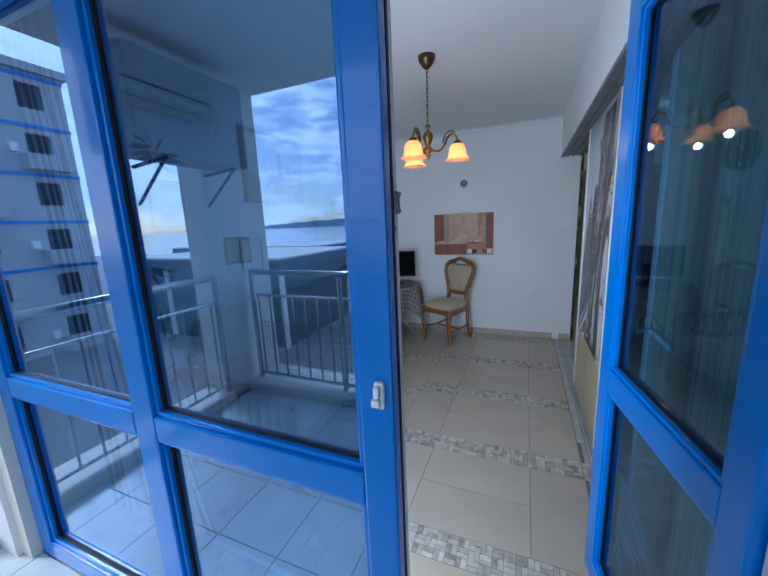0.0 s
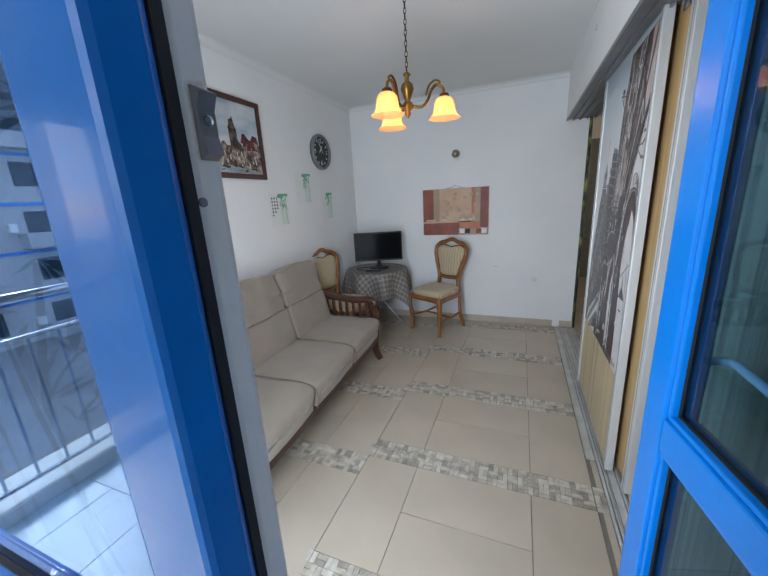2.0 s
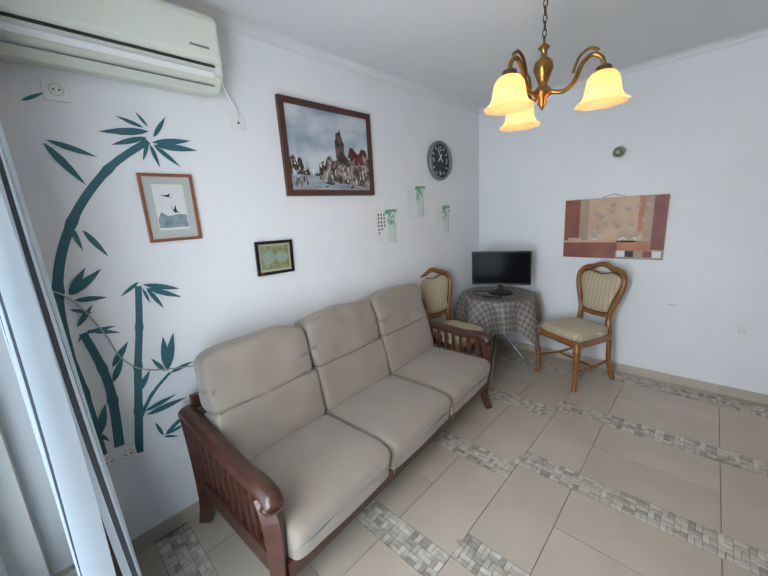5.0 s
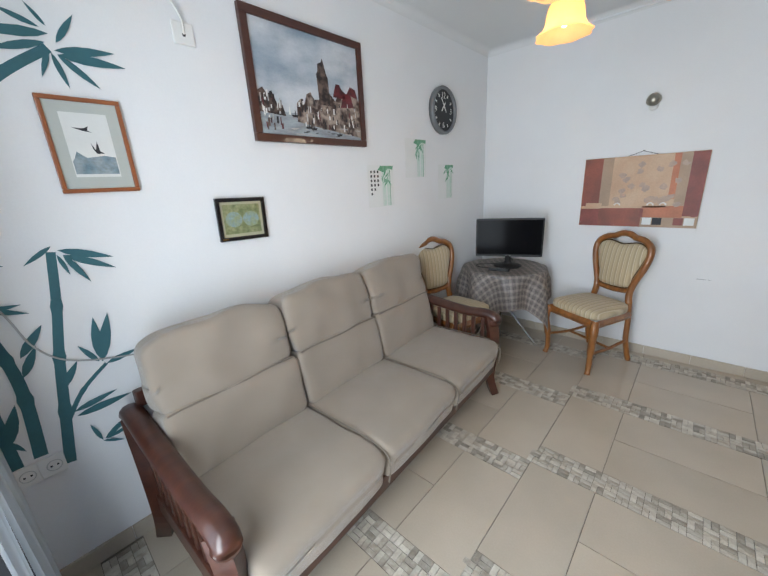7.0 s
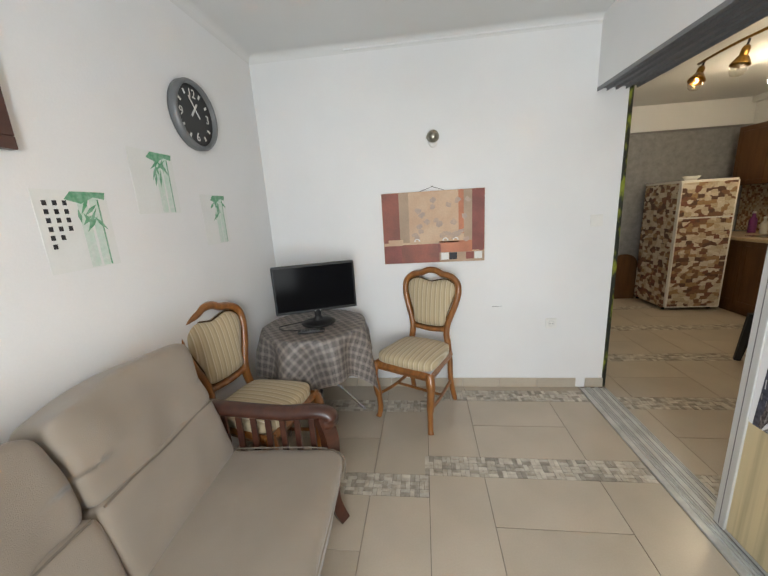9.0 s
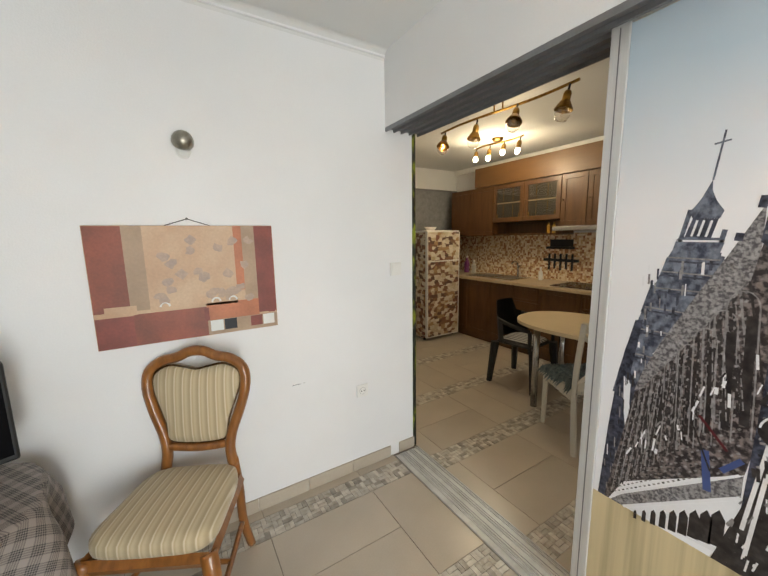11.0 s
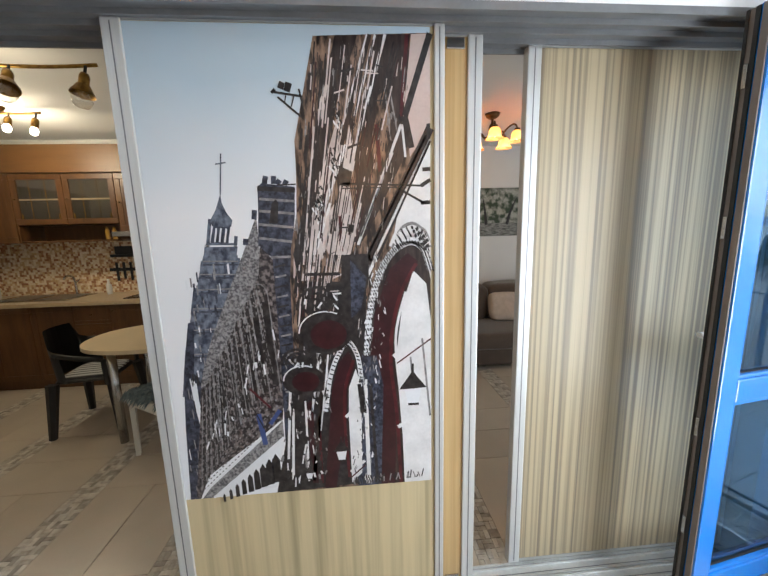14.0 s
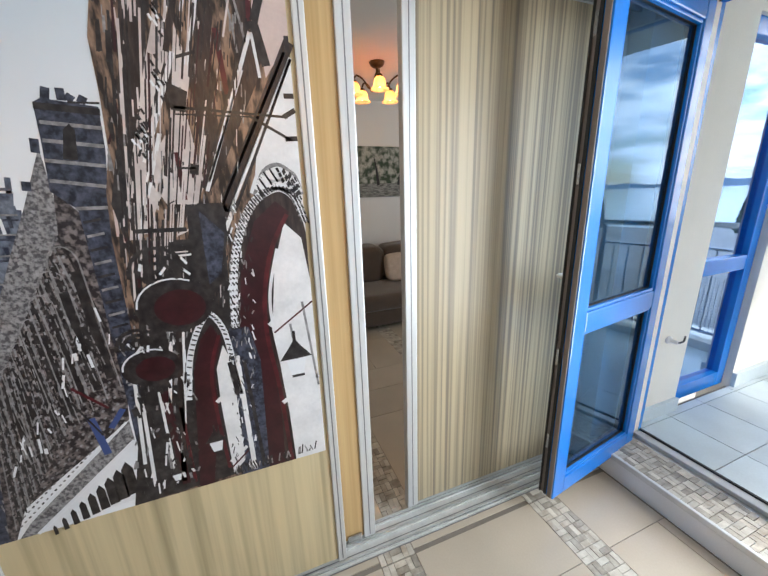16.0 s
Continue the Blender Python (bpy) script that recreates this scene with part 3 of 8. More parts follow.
lounge_win = thing("window_2", ORIGIN, "tall blue framed window of the lounge", "window", kind="structure")
for lo, hi in (((-0.14, 0.13), (-0.06, 2.2)), ((0.38, 0.13), (0.46, 2.2))):
    part("window_frame", box((0.80, lo[0], lo[1]), (0.87, hi[0], hi[1]), 0.006), BLUE, lounge_win)
for z0, z1 in ((0.13, 0.23), (0.93, 1.02), (2.12, 2.2)):
    part("window_rail", box((0.80, -0.06, z0), (0.87, 0.38, z1), 0.006), BLUE, lounge_win)
for z0, z1 in ((0.23, 0.93), (1.02, 2.12)):
    pane = part("pane", box((0.832, -0.064, z0 - 0.004), (0.836, 0.384, z1 + 0.004)), PANE, lounge_win, "blue tinted mirror glass")
    pane.visible_shadow = False
hook = thing("door_hook", ORIGIN, "white plastic door hook on the pier", "hook")
part("plate", lathe([(0.001, 0), (0.022, 0.0), (0.022, 0.01), (0.012, 0.02), (0.010, 0.05), (0.001, 0.052)], 14, at=(0.756, 0.655, 0.62), turn=pose(0, 0, 0, 0, -90, 0)), SWITCH, hook)
part("claw", tube(curve([(0.706, 0.655, 0.62), (0.699, 0.625, 0.625), (0.704, 0.605, 0.65)]), 0.005, 8), BLACK_PLASTIC, hook)


def railing(name, a, b, posts, bars, mesh=False):
    """A steel railing between two floor points: rails, posts, thin bars."""
    rail = thing(name, ORIGIN, "grey steel balcony railing with thin upright bars", "railing")
    a, b = Vector(a), Vector(b)
    part("handrail", tube([a + Vector((0, 0, 0.93)), b + Vector((0, 0, 0.93))], 0.024, 12), STEEL, rail, smooth=True)
    for z in (0.74, 0.05):
        part("rail_bar", tube([a + Vector((0, 0, z)), b + Vector((0, 0, z))], 0.012, 8), STEEL, rail)
    for i in range(posts):
        p = a.lerp(b, i / (posts - 1))
        part("post", tube([p, p + Vector((0, 0, 0.93))], 0.02, 10), STEEL, rail)
    for i in range(bars):
        p = a.lerp(b, (i + 0.5) / bars)
        part("bar", tube([p + Vector((0, 0, 0.05)), p + Vector((0, 0, 0.74))], 0.007, 6), STEEL, rail)
    if mesh:
        net = bmesh.new()
        for i in range(90):
            p = a.lerp(b, i / 89)
            tube([p + Vector((0, 0.014, 0.04)), p + Vector((0, 0.014, 0.52))], 0.0018, 3, net)
        for k in range(20):
            z = 0.04 + k * 0.025
            tube([a + Vector((0, 0.014, z)), b + Vector((0, 0.014, z))], 0.0018, 3, net)
        part("safety_net", net, BLACK_PLASTIC, rail, "fine dark plastic net")


railing("balcony_railing", (-1.80, -0.70, 0.20), (0.72, -0.70, 0.20), 4, 22, True)
railing("balcony_railing", (-1.88, -0.40, 0.20), (-1.88, 0.78, 0.20), 2, 10)

outdoor = thing("outdoor_ac_unit", ORIGIN, "grey outdoor air conditioner on a wall bracket", "air conditioner")
part("casing", box((-1.88, -0.60, 1.92), (-1.60, 0.20, 2.46), 0.015), mat("outdoor_unit_paint", (0.30, 0.31, 0.32), 0.6), outdoor)
for i in range(9):
    r = 0.03 + 0.024 * i
    part("grille_ring", tube([(-1.594, -0.13 + r * math.cos(k * math.pi / 12), 2.19 + r * math.sin(k * math.pi / 12)) for k in range(25)], 0.002, 5), TRACK_GREY, outdoor)
for y in (-0.45, 0.05):
    part("bracket", tube([(-1.88, y, 1.88), (-1.58, y, 1.905)], 0.012, 6), BLACK_PLASTIC, outdoor)
    part("brace", tube([(-1.88, y, 1.66), (-1.60, y, 1.895)], 0.010, 6), BLACK_PLASTIC, outdoor)
plaque = thing("wall_plaque", ORIGIN, "plain white framed plaque on the balcony pier", "plaque")
part("board", box((-1.88, -0.93, 1.14), (-1.866, -0.70, 1.40), 0.004), CREAM, plaque)
part("rim", tube([(-1.866, -0.93, 1.14), (-1.866, -0.70, 1.14), (-1.866, -0.70, 1.40), (-1.866, -0.93, 1.40), (-1.866, -0.93, 1.14)], 0.008, 6), ALU_MATT, plaque)

# ---- outside ----
PAVING = mat("plaza_paving", (0.30, 0.29, 0.27), 0.85, var=0.25, scale=0.6, bump=0.2, grain=6)
SEA = mat("sea_water", (0.10, 0.24, 0.32), 0.12, var=0.2, scale=0.05, bump=0.25, grain=0.9)
structure("ground", box((-600, -75, -6.2), (300, 60, -6.0)), PAVING, "grey paved seafront plaza far below", "ground")
structure("sea", box((-3000, -4000, -7.0), (3000, -75, -6.4)), SEA, "calm blue grey sea to the horizon", "water")
# far hills; the haze of the distance is put into their blue-grey colour
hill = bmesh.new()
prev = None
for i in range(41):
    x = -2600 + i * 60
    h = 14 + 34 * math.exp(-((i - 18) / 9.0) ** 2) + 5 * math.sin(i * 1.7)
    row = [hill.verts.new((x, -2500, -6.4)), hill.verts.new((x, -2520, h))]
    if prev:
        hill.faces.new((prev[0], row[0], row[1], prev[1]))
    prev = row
structure("backdrop_hills", hill, mat("far_hills", (0.22, 0.30, 0.38), 1.0, scale=0.01), "low hills across the bay, coloured blue by painted haze", "backdrop")
RENDER_WHITE = mat("apartment_render", (0.46, 0.45, 0.44), 0.9, var=0.08, scale=0.8)
ROOF_DARK = mat("dark_roof_sheet", (0.05, 0.07, 0.10), 0.5, scale=1)


def block(name, x, y, w, d, floors, label, turn=0.0):
    """An apartment house: storeys with bands, windows, balconies and a parapet."""
    house = thing(name, pose(x, y, -6.0, 0, 0, turn), label, "building")
    h = floors * 2.9
    part("wall", box((-w / 2, -d / 2, 0), (w / 2, d / 2, h)), RENDER_WHITE, house)
    part("roof", box((-w / 2 - 0.3, -d / 2 - 0.3, h), (w / 2 + 0.3, d / 2 + 0.3, h + 0.5), 0.05), RENDER_WHITE, house)
    for f in range(floors):
        z = f * 2.9
        part("storey_band", box((-w / 2 - 0.06, -d / 2 - 0.06, z + 2.55), (w / 2 + 0.06, d / 2 + 0.06, z + 2.75)), BLUE, house)
        for side in (0, 1):
            n = int((d if side else w) / 3.2)
            for i in range(n):
                u = ((i + 0.5) / n - 0.5) * (d if side else w)
                win = part("window", box((w / 2 - 0.05, u - 0.6, z + 0.8), (w / 2 + 0.03, u + 0.6, z + 2.2)) if side else box((u - 0.6, d / 2 - 0.05, z + 0.8), (u + 0.6, d / 2 + 0.03, z + 2.2)), BLACK_PLASTIC, house)
                if (i + f) % 2 == 0:
                    part("balcony", box((w / 2, u - 1.1, z), (w / 2 + 1.0, u + 1.1, z + 0.9)) if side else box((u - 1.1, d / 2, z), (u + 1.1, d / 2 + 1.0, z + 0.9)), RENDER_WHITE, house)
                    part("ac_box", box((w / 2, u + 1.15, z + 1.0), (w / 2 + 0.3, u + 1.5, z + 1.5)) if side else box((u + 1.15, d / 2, z + 1.0), (u + 1.5, d / 2 + 0.3, z + 1.5)), WHITE_PVC, house)
    return house


block("apartment_building", -34, -6, 12, 14, 6, "white seaside apartment house with blue storey bands")
block("apartment_building", -30, 22, 14, 16, 7, "tall white apartment house with balconies", 12)


def pavilion(x, y, w, d, h):
    p = thing("pavilion", pose(x, y, -6.0), "low glazed seafront pavilion with a dark flat roof", "pavilion")
    part("roof", box((-w / 2, -d / 2, h - 0.7), (w / 2, d / 2, h), 0.05), ROOF_DARK, p)
    part("roof_edge", box((-w / 2 - 0.1, -d / 2 - 0.1, h), (w / 2 + 0.1, d / 2 + 0.1, h + 0.12)), CREAM, p)
    part("glazing", box((-w / 2 + 0.4, -d / 2 + 0.4, 0), (w / 2 - 0.4, d / 2 - 0.4, h - 0.7)), mat("pavilion_glass", (0.05, 0.09, 0.10), 0.1), p)
    for i in range(5):
        for s in (-1, 1):
            u = -w / 2 + 0.2 + i * (w - 0.4) / 4
            part("post", box((u - 0.12, s * (d / 2 - 0.3) - 0.12, 0), (u + 0.12, s * (d / 2 - 0.3) + 0.12, h - 0.7)), CREAM, p)


pavilion(-20, -19, 14, 9, 5.6)
pavilion(-33, -36, 24, 10, 5.2)
for x, y in ((-24, -60), (-22, -61), (-23, -62.5)):
    tree = thing("cypress_tree", pose(x, y, -6.0), "dark slender evergreen tree by the sea", "tree")
    part("trunk", tube([(0, 0, 0), (0.05, 0, 1.5)], [0.16, 0.1], 8), DARKWOOD, tree)
    crown = bmesh.new()
    for k in range(160):
        t = random.random()
        r = 0.8 * (1 - t) ** 0.7 * random.uniform(0.5, 1.05)
        a = random.uniform(0, 6.28)
        box((r * math.cos(a) - 0.14, r * math.sin(a) - 0.14, 1.0 + 4.5 * t - 0.2), (r * math.cos(a) + 0.14, r * math.sin(a) + 0.14, 1.0 + 4.5 * t + 0.25), bm=crown, turn=pose(0, 0, 0, random.uniform(-30, 30), random.uniform(-30, 30), random.uniform(0, 90)))
    part("crown", crown, mat("cypress_green", (0.03, 0.06, 0.03), 0.9, scale=4), tree)

# ---- sliding doors ----
head_track = thing("ceiling_track", ORIGIN, "grey three-channel aluminium head track of the sliding doors", "track", kind="structure")
part("track_plate", box((0.648, 0.98, 2.130), (0.893, FAR_Y - 0.002, 2.137)), TRACK_GREY, head_track)
for x in (0.648, 0.705, 0.76, 0.82, 0.885):
    part("channel_wall", box((x, 0.98, 2.114), (x + 0.008, FAR_Y - 0.002, 2.130)), TRACK_GREY, head_track)
foot_track = thing("floor_track", ORIGIN, "grey aluminium floor track of the sliding doors", "track", kind="structure")
part("track_plate", box((0.672, 2.60, 0.0), (0.868, FAR_Y - 0.03, 0.003)), FLOOR_ALU, foot_track)
part("track_plate", box((0.722, 1.16, 0.0), (0.868, 2.60, 0.003)), FLOOR_ALU, foot_track)
# dark strips laid on the plate stand for the shade between the ribs
for x in (0.7175, 0.7365, 0.757, 0.793, 0.815, 0.851):
    part("groove_shade_strip", box((x, 1.165, 0.003), (x + 0.003, FAR_Y - 0.035, 0.0042)), TRACK_GREY, foot_track)
for x in (0.672, 0.709, 0.728, 0.742, 0.786, 0.800, 0.842, 0.860):
    part("channel_rib", box((x, 1.16 if x > 0.715 else 2.60, 0.003), (x + 0.005, FAR_Y - 0.03, 0.011)), FLOOR_ALU, foot_track)


def sliding_door(name, x, y0, y1, label, stile0, stile1, material, depth=0.03):
    door = thing(name, ORIGIN, label, "sliding door", "sliding doors")
    part("panel", box((x, y0 + stile0, 0.03), (x + depth - 0.012, y1 - stile1, 2.125), 0.002), material, door)
    for a, b in ((y0, y0 + stile0), (y1 - stile1, y1)):
        st = part("stile", box((x - 0.008, a, 0.02), (x + depth, b, 2.130), 0.004), ALU, door, "satin aluminium edge profile")
        # raised dark line: a groove's shade drawn as colour, no recess cut
        part("stile_shade_line", box((x - 0.0085, (a + b) / 2 - 0.002, 0.03), (x - 0.0075, (a + b) / 2 + 0.002, 2.12)), TRACK_GREY, st)
    for z0, z1 in ((0.018, 0.030), (2.125, 2.140)):
        part("edge_rail", box((x - 0.002, y0 + stile0, z0), (x + depth - 0.01, y1 - stile1, z1)), ALU_MATT, door)
    return door


door_a = sliding_door("sliding_door", 0.752, 2.520, 3.528, "sliding door with a printed street photograph above wood", 0.034, 0.055, ZEBRANO_PALE)
door_b = sliding_door("sliding_door", 0.806, 2.378, 3.40, "sliding door of striped light wood in aluminium profiles", 0.050, 0.050, OAK_STRIP)
door_c = sliding_door("sliding_door", 0.862, 1.16, 2.195, "sliding door of grey brown zebra wood", 0.05, 0.05, ZEBRANO)
for z in (0.022, 2.085):
    part("roller_bracket", box((0.797, 2.44, z), (0.804, 2.50, z + 0.035), 0.003), STEEL, door_b, "galvanised roller bracket")
# ---- living room: sofa ----
SOFA = pose(-1.585, 1.555, 0.0, 0, 0, 3.0)
sofa = thing("sofa", SOFA, "three-seat sofa with beige cushions on a mahogany frame", "sofa")
SL, SD = 1.895, 0.78


def arm(y):
    """A slatted end: back leg, curved front leg, scrolled top rail, slats."""
    top = part("arm_rail", tube(curve([(-0.02, y, 0.635), (0.03, y, 0.650), (0.25, y, 0.615), (0.52, y, 0.585), (0.66, y, 0.590), (0.735, y, 0.575), (0.745, y, 0.545), (0.715, y, 0.535)], 5), [0.030] + [0.032] * 34 + [0.026], 12, flat=1.25, up=(0, 0, 1)), DARKWOOD, sofa, smooth=True)
    part("front_leg", tube(curve([(0.700, y, 0.575), (0.728, y, 0.45), (0.722, y, 0.28), (0.715, y, 0.12), (0.755, y, 0.0)], 5), [0.046 - 0.0006 * k for k in range(21)], 4, up=(0.0, 1.0, 0.0)), DARKWOOD, sofa)
    part("back_leg", tube(curve([(0.02, y, 0.64), (0.055, y, 0.40), (0.05, y, 0.18), (-0.03, y, 0.0)], 5), 0.044, 4, up=(0.0, 1.0, 0.0)), DARKWOOD, sofa)
    part("arm_lower_rail", box((0.05, y - 0.018, 0.20), (0.71, y + 0.018, 0.30), 0.006), DARKWOOD, sofa)
    for i in range(9):
        x = 0.11 + i * 0.068
        part("arm_slat", box((x - 0.013, y - 0.009, 0.29), (x + 0.013, y + 0.009, 0.60 - 0.045 * min(1, x / 0.5)), 0.004), DARKWOOD, sofa)


arm(0.03)
arm(SL - 0.03)
part("front_rail", box((0.705, 0.05, 0.185), (0.755, SL - 0.05, 0.268), 0.008), DARKWOOD, sofa)
part("back_rail", box((0.02, 0.05, 0.20), (0.06, SL - 0.05, 0.30), 0.008), DARKWOOD, sofa)
part("back_top_rail", box((-0.01, 0.05, 0.66), (0.025, SL - 0.05, 0.73), 0.008), DARKWOOD, sofa)
for i in range(8):
    y = 0.15 + i * 0.228
    part("back_slat", box((0.0, y - 0.02, 0.29), (0.022, y + 0.02, 0.67), 0.004), DARKWOOD, sofa)
SEG = (SL - 0.13) / 3
for i in range(3):
    y0 = 0.065 + i * SEG
    seat = cushion((0.10, y0 + 0.001, 0.245), (0.785, y0 + SEG - 0.001, 0.428), 30, 24, 10, 16.0, 0.006, 3.1 * i, 0.014)
    for v in seat.verts:
        if v.co.x > 0.68:
            v.co.z -= 0.022 * ((v.co.x - 0.68) / 0.105) ** 2 if v.co.z > 0.34 else 0.0
            v.co.x += 0.02 * (v.co.z - 0.30) / 0.12
    s = part("seat_cushion", seat, SOFA_CLOTH, sofa, smooth=True)
    part("piping", tube(curve([(0.24, y0 + SEG - 0.002, 0.428), (0.5, y0 + SEG - 0.003, 0.432), (0.72, y0 + SEG - 0.002, 0.424), (0.796, y0 + SEG - 0.002, 0.375), (0.786, y0 + SEG - 0.002, 0.26)], 4), 0.0035, 5), PIPING, s)
    # back cushion in two stuffed halves, leaning on the rail
    lean = pose(0.215, y0 + SEG / 2, 0.40, 0, -13, 0)
    lower = cushion((-0.085, -SEG / 2 + 0.003, 0.0), (0.100, SEG / 2 - 0.002, 0.290), 12, 24, 14, 12.0, 0.010, 5.0 + i)
    lower.transform(lean)
    b = part("back_cushion", lower, SOFA_CLOTH, sofa, smooth=True)
    upper = cushion((-0.090, -SEG / 2 + 0.003, 0.268), (0.096, SEG / 2 - 0.004, 0.582 + 0.003 * i), 12, 24, 16, 8.5, 0.014, 9.0 + i)
    for v in upper.verts:
        if v.co.z > 0.40:
            v.co.z -= 0.030 * (v.co.y / (SEG / 2)) ** 2 - 0.004 * math.sin(21 * v.co.y + i)
        v.co.x += 0.004 * math.sin(26 * v.co.z + 9 * v.co.y + 2 * i)
    upper.transform(lean)
    part("head_roll", upper, SOFA_CLOTH, b, smooth=True)
    seam = [lean @ Vector((0.097, -SEG / 2 + 0.02 + (SEG - 0.04) * k / 10, 0.280 + 0.003 * math.sin(k))) for k in range(11)]
    part("seam", tube(seam, 0.004, 5), PIPING, b)

# ---- dining chairs with striped seats ----

def striped_chair(m, label):
    c = thing("dining_chair", m, label, "chair", "striped dining chairs")
    seat = cushion((-0.225, -0.215, 0.415), (0.225, 0.20, 0.495), 14, 14, 5, 5.0, 0.003, 1.0, 0.015)
    for v in seat.verts:
        v.co.x *= 1.0 - 0.16 * (v.co.y + 0.2) / 0.42
    part("seat", seat, STRIPE, c, "striped gold and beige upholstery", smooth=True)
    rails = {"front": ((-0.21, -0.205), (0.21, -0.205)), "left": ((-0.215, -0.20), (-0.18, 0.19)), "right": ((0.215, -0.20), (0.18, 0.19)), "back": ((-0.18, 0.19), (0.18, 0.19))}
    for a, b in rails.values():
        part("seat_rail", tube([(*a, 0.40), (*b, 0.40)], 0.030, 4, flat=0.5, up=(0, 0, 1)), HONEY, c)
    for s in (-1, 1):
        part("front_leg", tube(curve([(s * 0.205, -0.20, 0.42), (s * 0.222, -0.222, 0.34), (s * 0.205, -0.205, 0.18), (s * 0.200, -0.20, 0.06), (s * 0.208, -0.215, 0.0)], 5), [0.030] * 6 + [0.026] * 5 + [0.020] * 6 + [0.018, 0.019, 0.021, 0.022], 8), HONEY, c, smooth=True)
        part("back_leg", tube(curve([(s * 0.150, 0.205, 0.50), (s * 0.165, 0.20, 0.36), (s * 0.168, 0.205, 0.18), (s * 0.178, 0.255, 0.0)], 5), [0.021] * 16, 6), HONEY, c, smooth=True)
        part("side_stretcher", tube(curve([(s * 0.205, -0.19, 0.17), (s * 0.185, 0.0, 0.16), (s * 0.168, 0.20, 0.18)], 5), 0.012, 6), HONEY, c, smooth=True)
    part("cross_stretcher", tube([(-0.185, 0.01, 0.163), (0.185, 0.01, 0.163)], 0.011, 6), HONEY, c)
    # balloon back
    def lean_back(x, z):
        return (x, 0.200 + 0.16 * (z - 0.45) ** 1.3 if z > 0.45 else 0.200, z)
    half = [(0.150, 0.47), (0.138, 0.55), (0.150, 0.63), (0.190, 0.74), (0.215, 0.84), (0.205, 0.915), (0.150, 0.958), (0.085, 0.972), (0.040, 0.992), (0.0, 0.998)]
    loop = [lean_back(-x, z) for x, z in half] + [lean_back(x, z) for x, z in half[::-1][1:]]
    part("back_frame", tube(curve(loop, 4), 0.023, 8, flat=1.1), HONEY, c, smooth=True)
    part("back_lower_rail", tube(curve([lean_back(-0.145, 0.575), lean_back(0, 0.562), lean_back(0.145, 0.575)], 5), 0.020, 6), HONEY, c, smooth=True)
    shell = [(0.0, 0.585), (0.118, 0.600), (0.135, 0.68), (0.170, 0.78), (0.190, 0.85), (0.180, 0.905), (0.120, 0.935), (0.05, 0.925), (0.0, 0.915)]
    ring = [(x, z) for x, z in shell] + [(-x, z) for x, z in shell[::-1][1:-1]]
    fine = [(p.x, p.z) for p in curve([(x, 0, z) for x, z in ring + [ring[0]]], 4)][:-1]
    pad = bmesh.new()
    cx, cz = 0.0, 0.77
    rings = []
    for f, out in ((1.0, 0.0), (0.94, 0.018), (0.75, 0.028), (0.45, 0.033), (0.15, 0.034)):
        rings.append([pad.verts.new((lambda p: (p[0], p[1] - out, p[2]))(lean_back(cx + (x - cx) * f, cz + (z - cz) * f))) for x, z in fine])
    rings.insert(0, [pad.verts.new((lambda p: (p[0], p[1] + 0.02, p[2]))(lean_back(x, z))) for x, z in fine])
    for a, b in zip(rings, rings[1:]):
        for i in range(len(a)):
            pad.faces.new((a[i], a[(i + 1) % len(a)], b[(i + 1) % len(a)], b[i]))
    pad.faces.new(rings[0])
    pad.faces.new(rings[-1])
    back = part("backrest", pad, STRIPE, c, "striped gold and beige upholstery", smooth=True)
    part("nail_trim", tube([lean_back(x * 1.005, cz + (z - cz) * 1.005) for x, z in fine] + [lean_back(*fine[0])], 0.006, 5), DARK_BRASS, back)
    return c


striped_chair(pose(-0.575, 4.385, 0, 0, 0, -28.0), "honey wood chair with striped upholstery under the picture")
striped_chair(pose(-1.415, 3.735, 0, 0, 0, 78.0), "honey wood chair with striped upholstery beside the sofa")

# ---- corner table, cloth, television ----
CHECK = bpy.data.materials.new("checked_tablecloth")
CHECK.use_nodes = True
cn, cl = CHECK.node_tree.nodes, CHECK.node_tree.links
c_co, c_sep = cn.new("ShaderNodeTexCoord"), cn.new("ShaderNodeSeparateXYZ")
cl.new(c_co.outputs["UV"], c_sep.inputs[0])
fields = []
for axis in (0, 1):
    for period, cut in ((0.052, 0.40), (0.0065, 0.5)):
        d, f, g = cn.new("ShaderNodeMath"), cn.new("ShaderNodeMath"), cn.new("ShaderNodeMath")
        d.operation, d.inputs[1].default_value = "DIVIDE", period
        f.operation = "FRACT"
        g.operation, g.inputs[1].default_value = "GREATER_THAN", cut
        cl.new(c_sep.outputs[axis], d.inputs[0])
        cl.new(d.outputs[0], f.inputs[0])
        cl.new(f.outputs[0], g.inputs[0])
        fields.append(g)
blocks = []
for wide, thin in ((fields[0], fields[1]), (fields[2], fields[3])):
    m_ = cn.new("ShaderNodeMath")
    m_.operation = "MULTIPLY"
    half_ = cn.new("ShaderNodeMath")
    half_.operation, half_.inputs[1].default_value, half_.inputs[2].default_value = "MULTIPLY_ADD", 0.75, 0.25
    cl.new(thin.outputs[0], half_.inputs[0])
    cl.new(wide.outputs[0], m_.inputs[0])
    cl.new(half_.outputs[0], m_.inputs[1])
    blocks.append(m_)
c_sum = cn.new("ShaderNodeMath")
c_sum.operation = "ADD"
cl.new(blocks[0].outputs[0], c_sum.inputs[0])
cl.new(blocks[1].outputs[0], c_sum.inputs[1])
c_ramp = cn.new("ShaderNodeValToRGB")
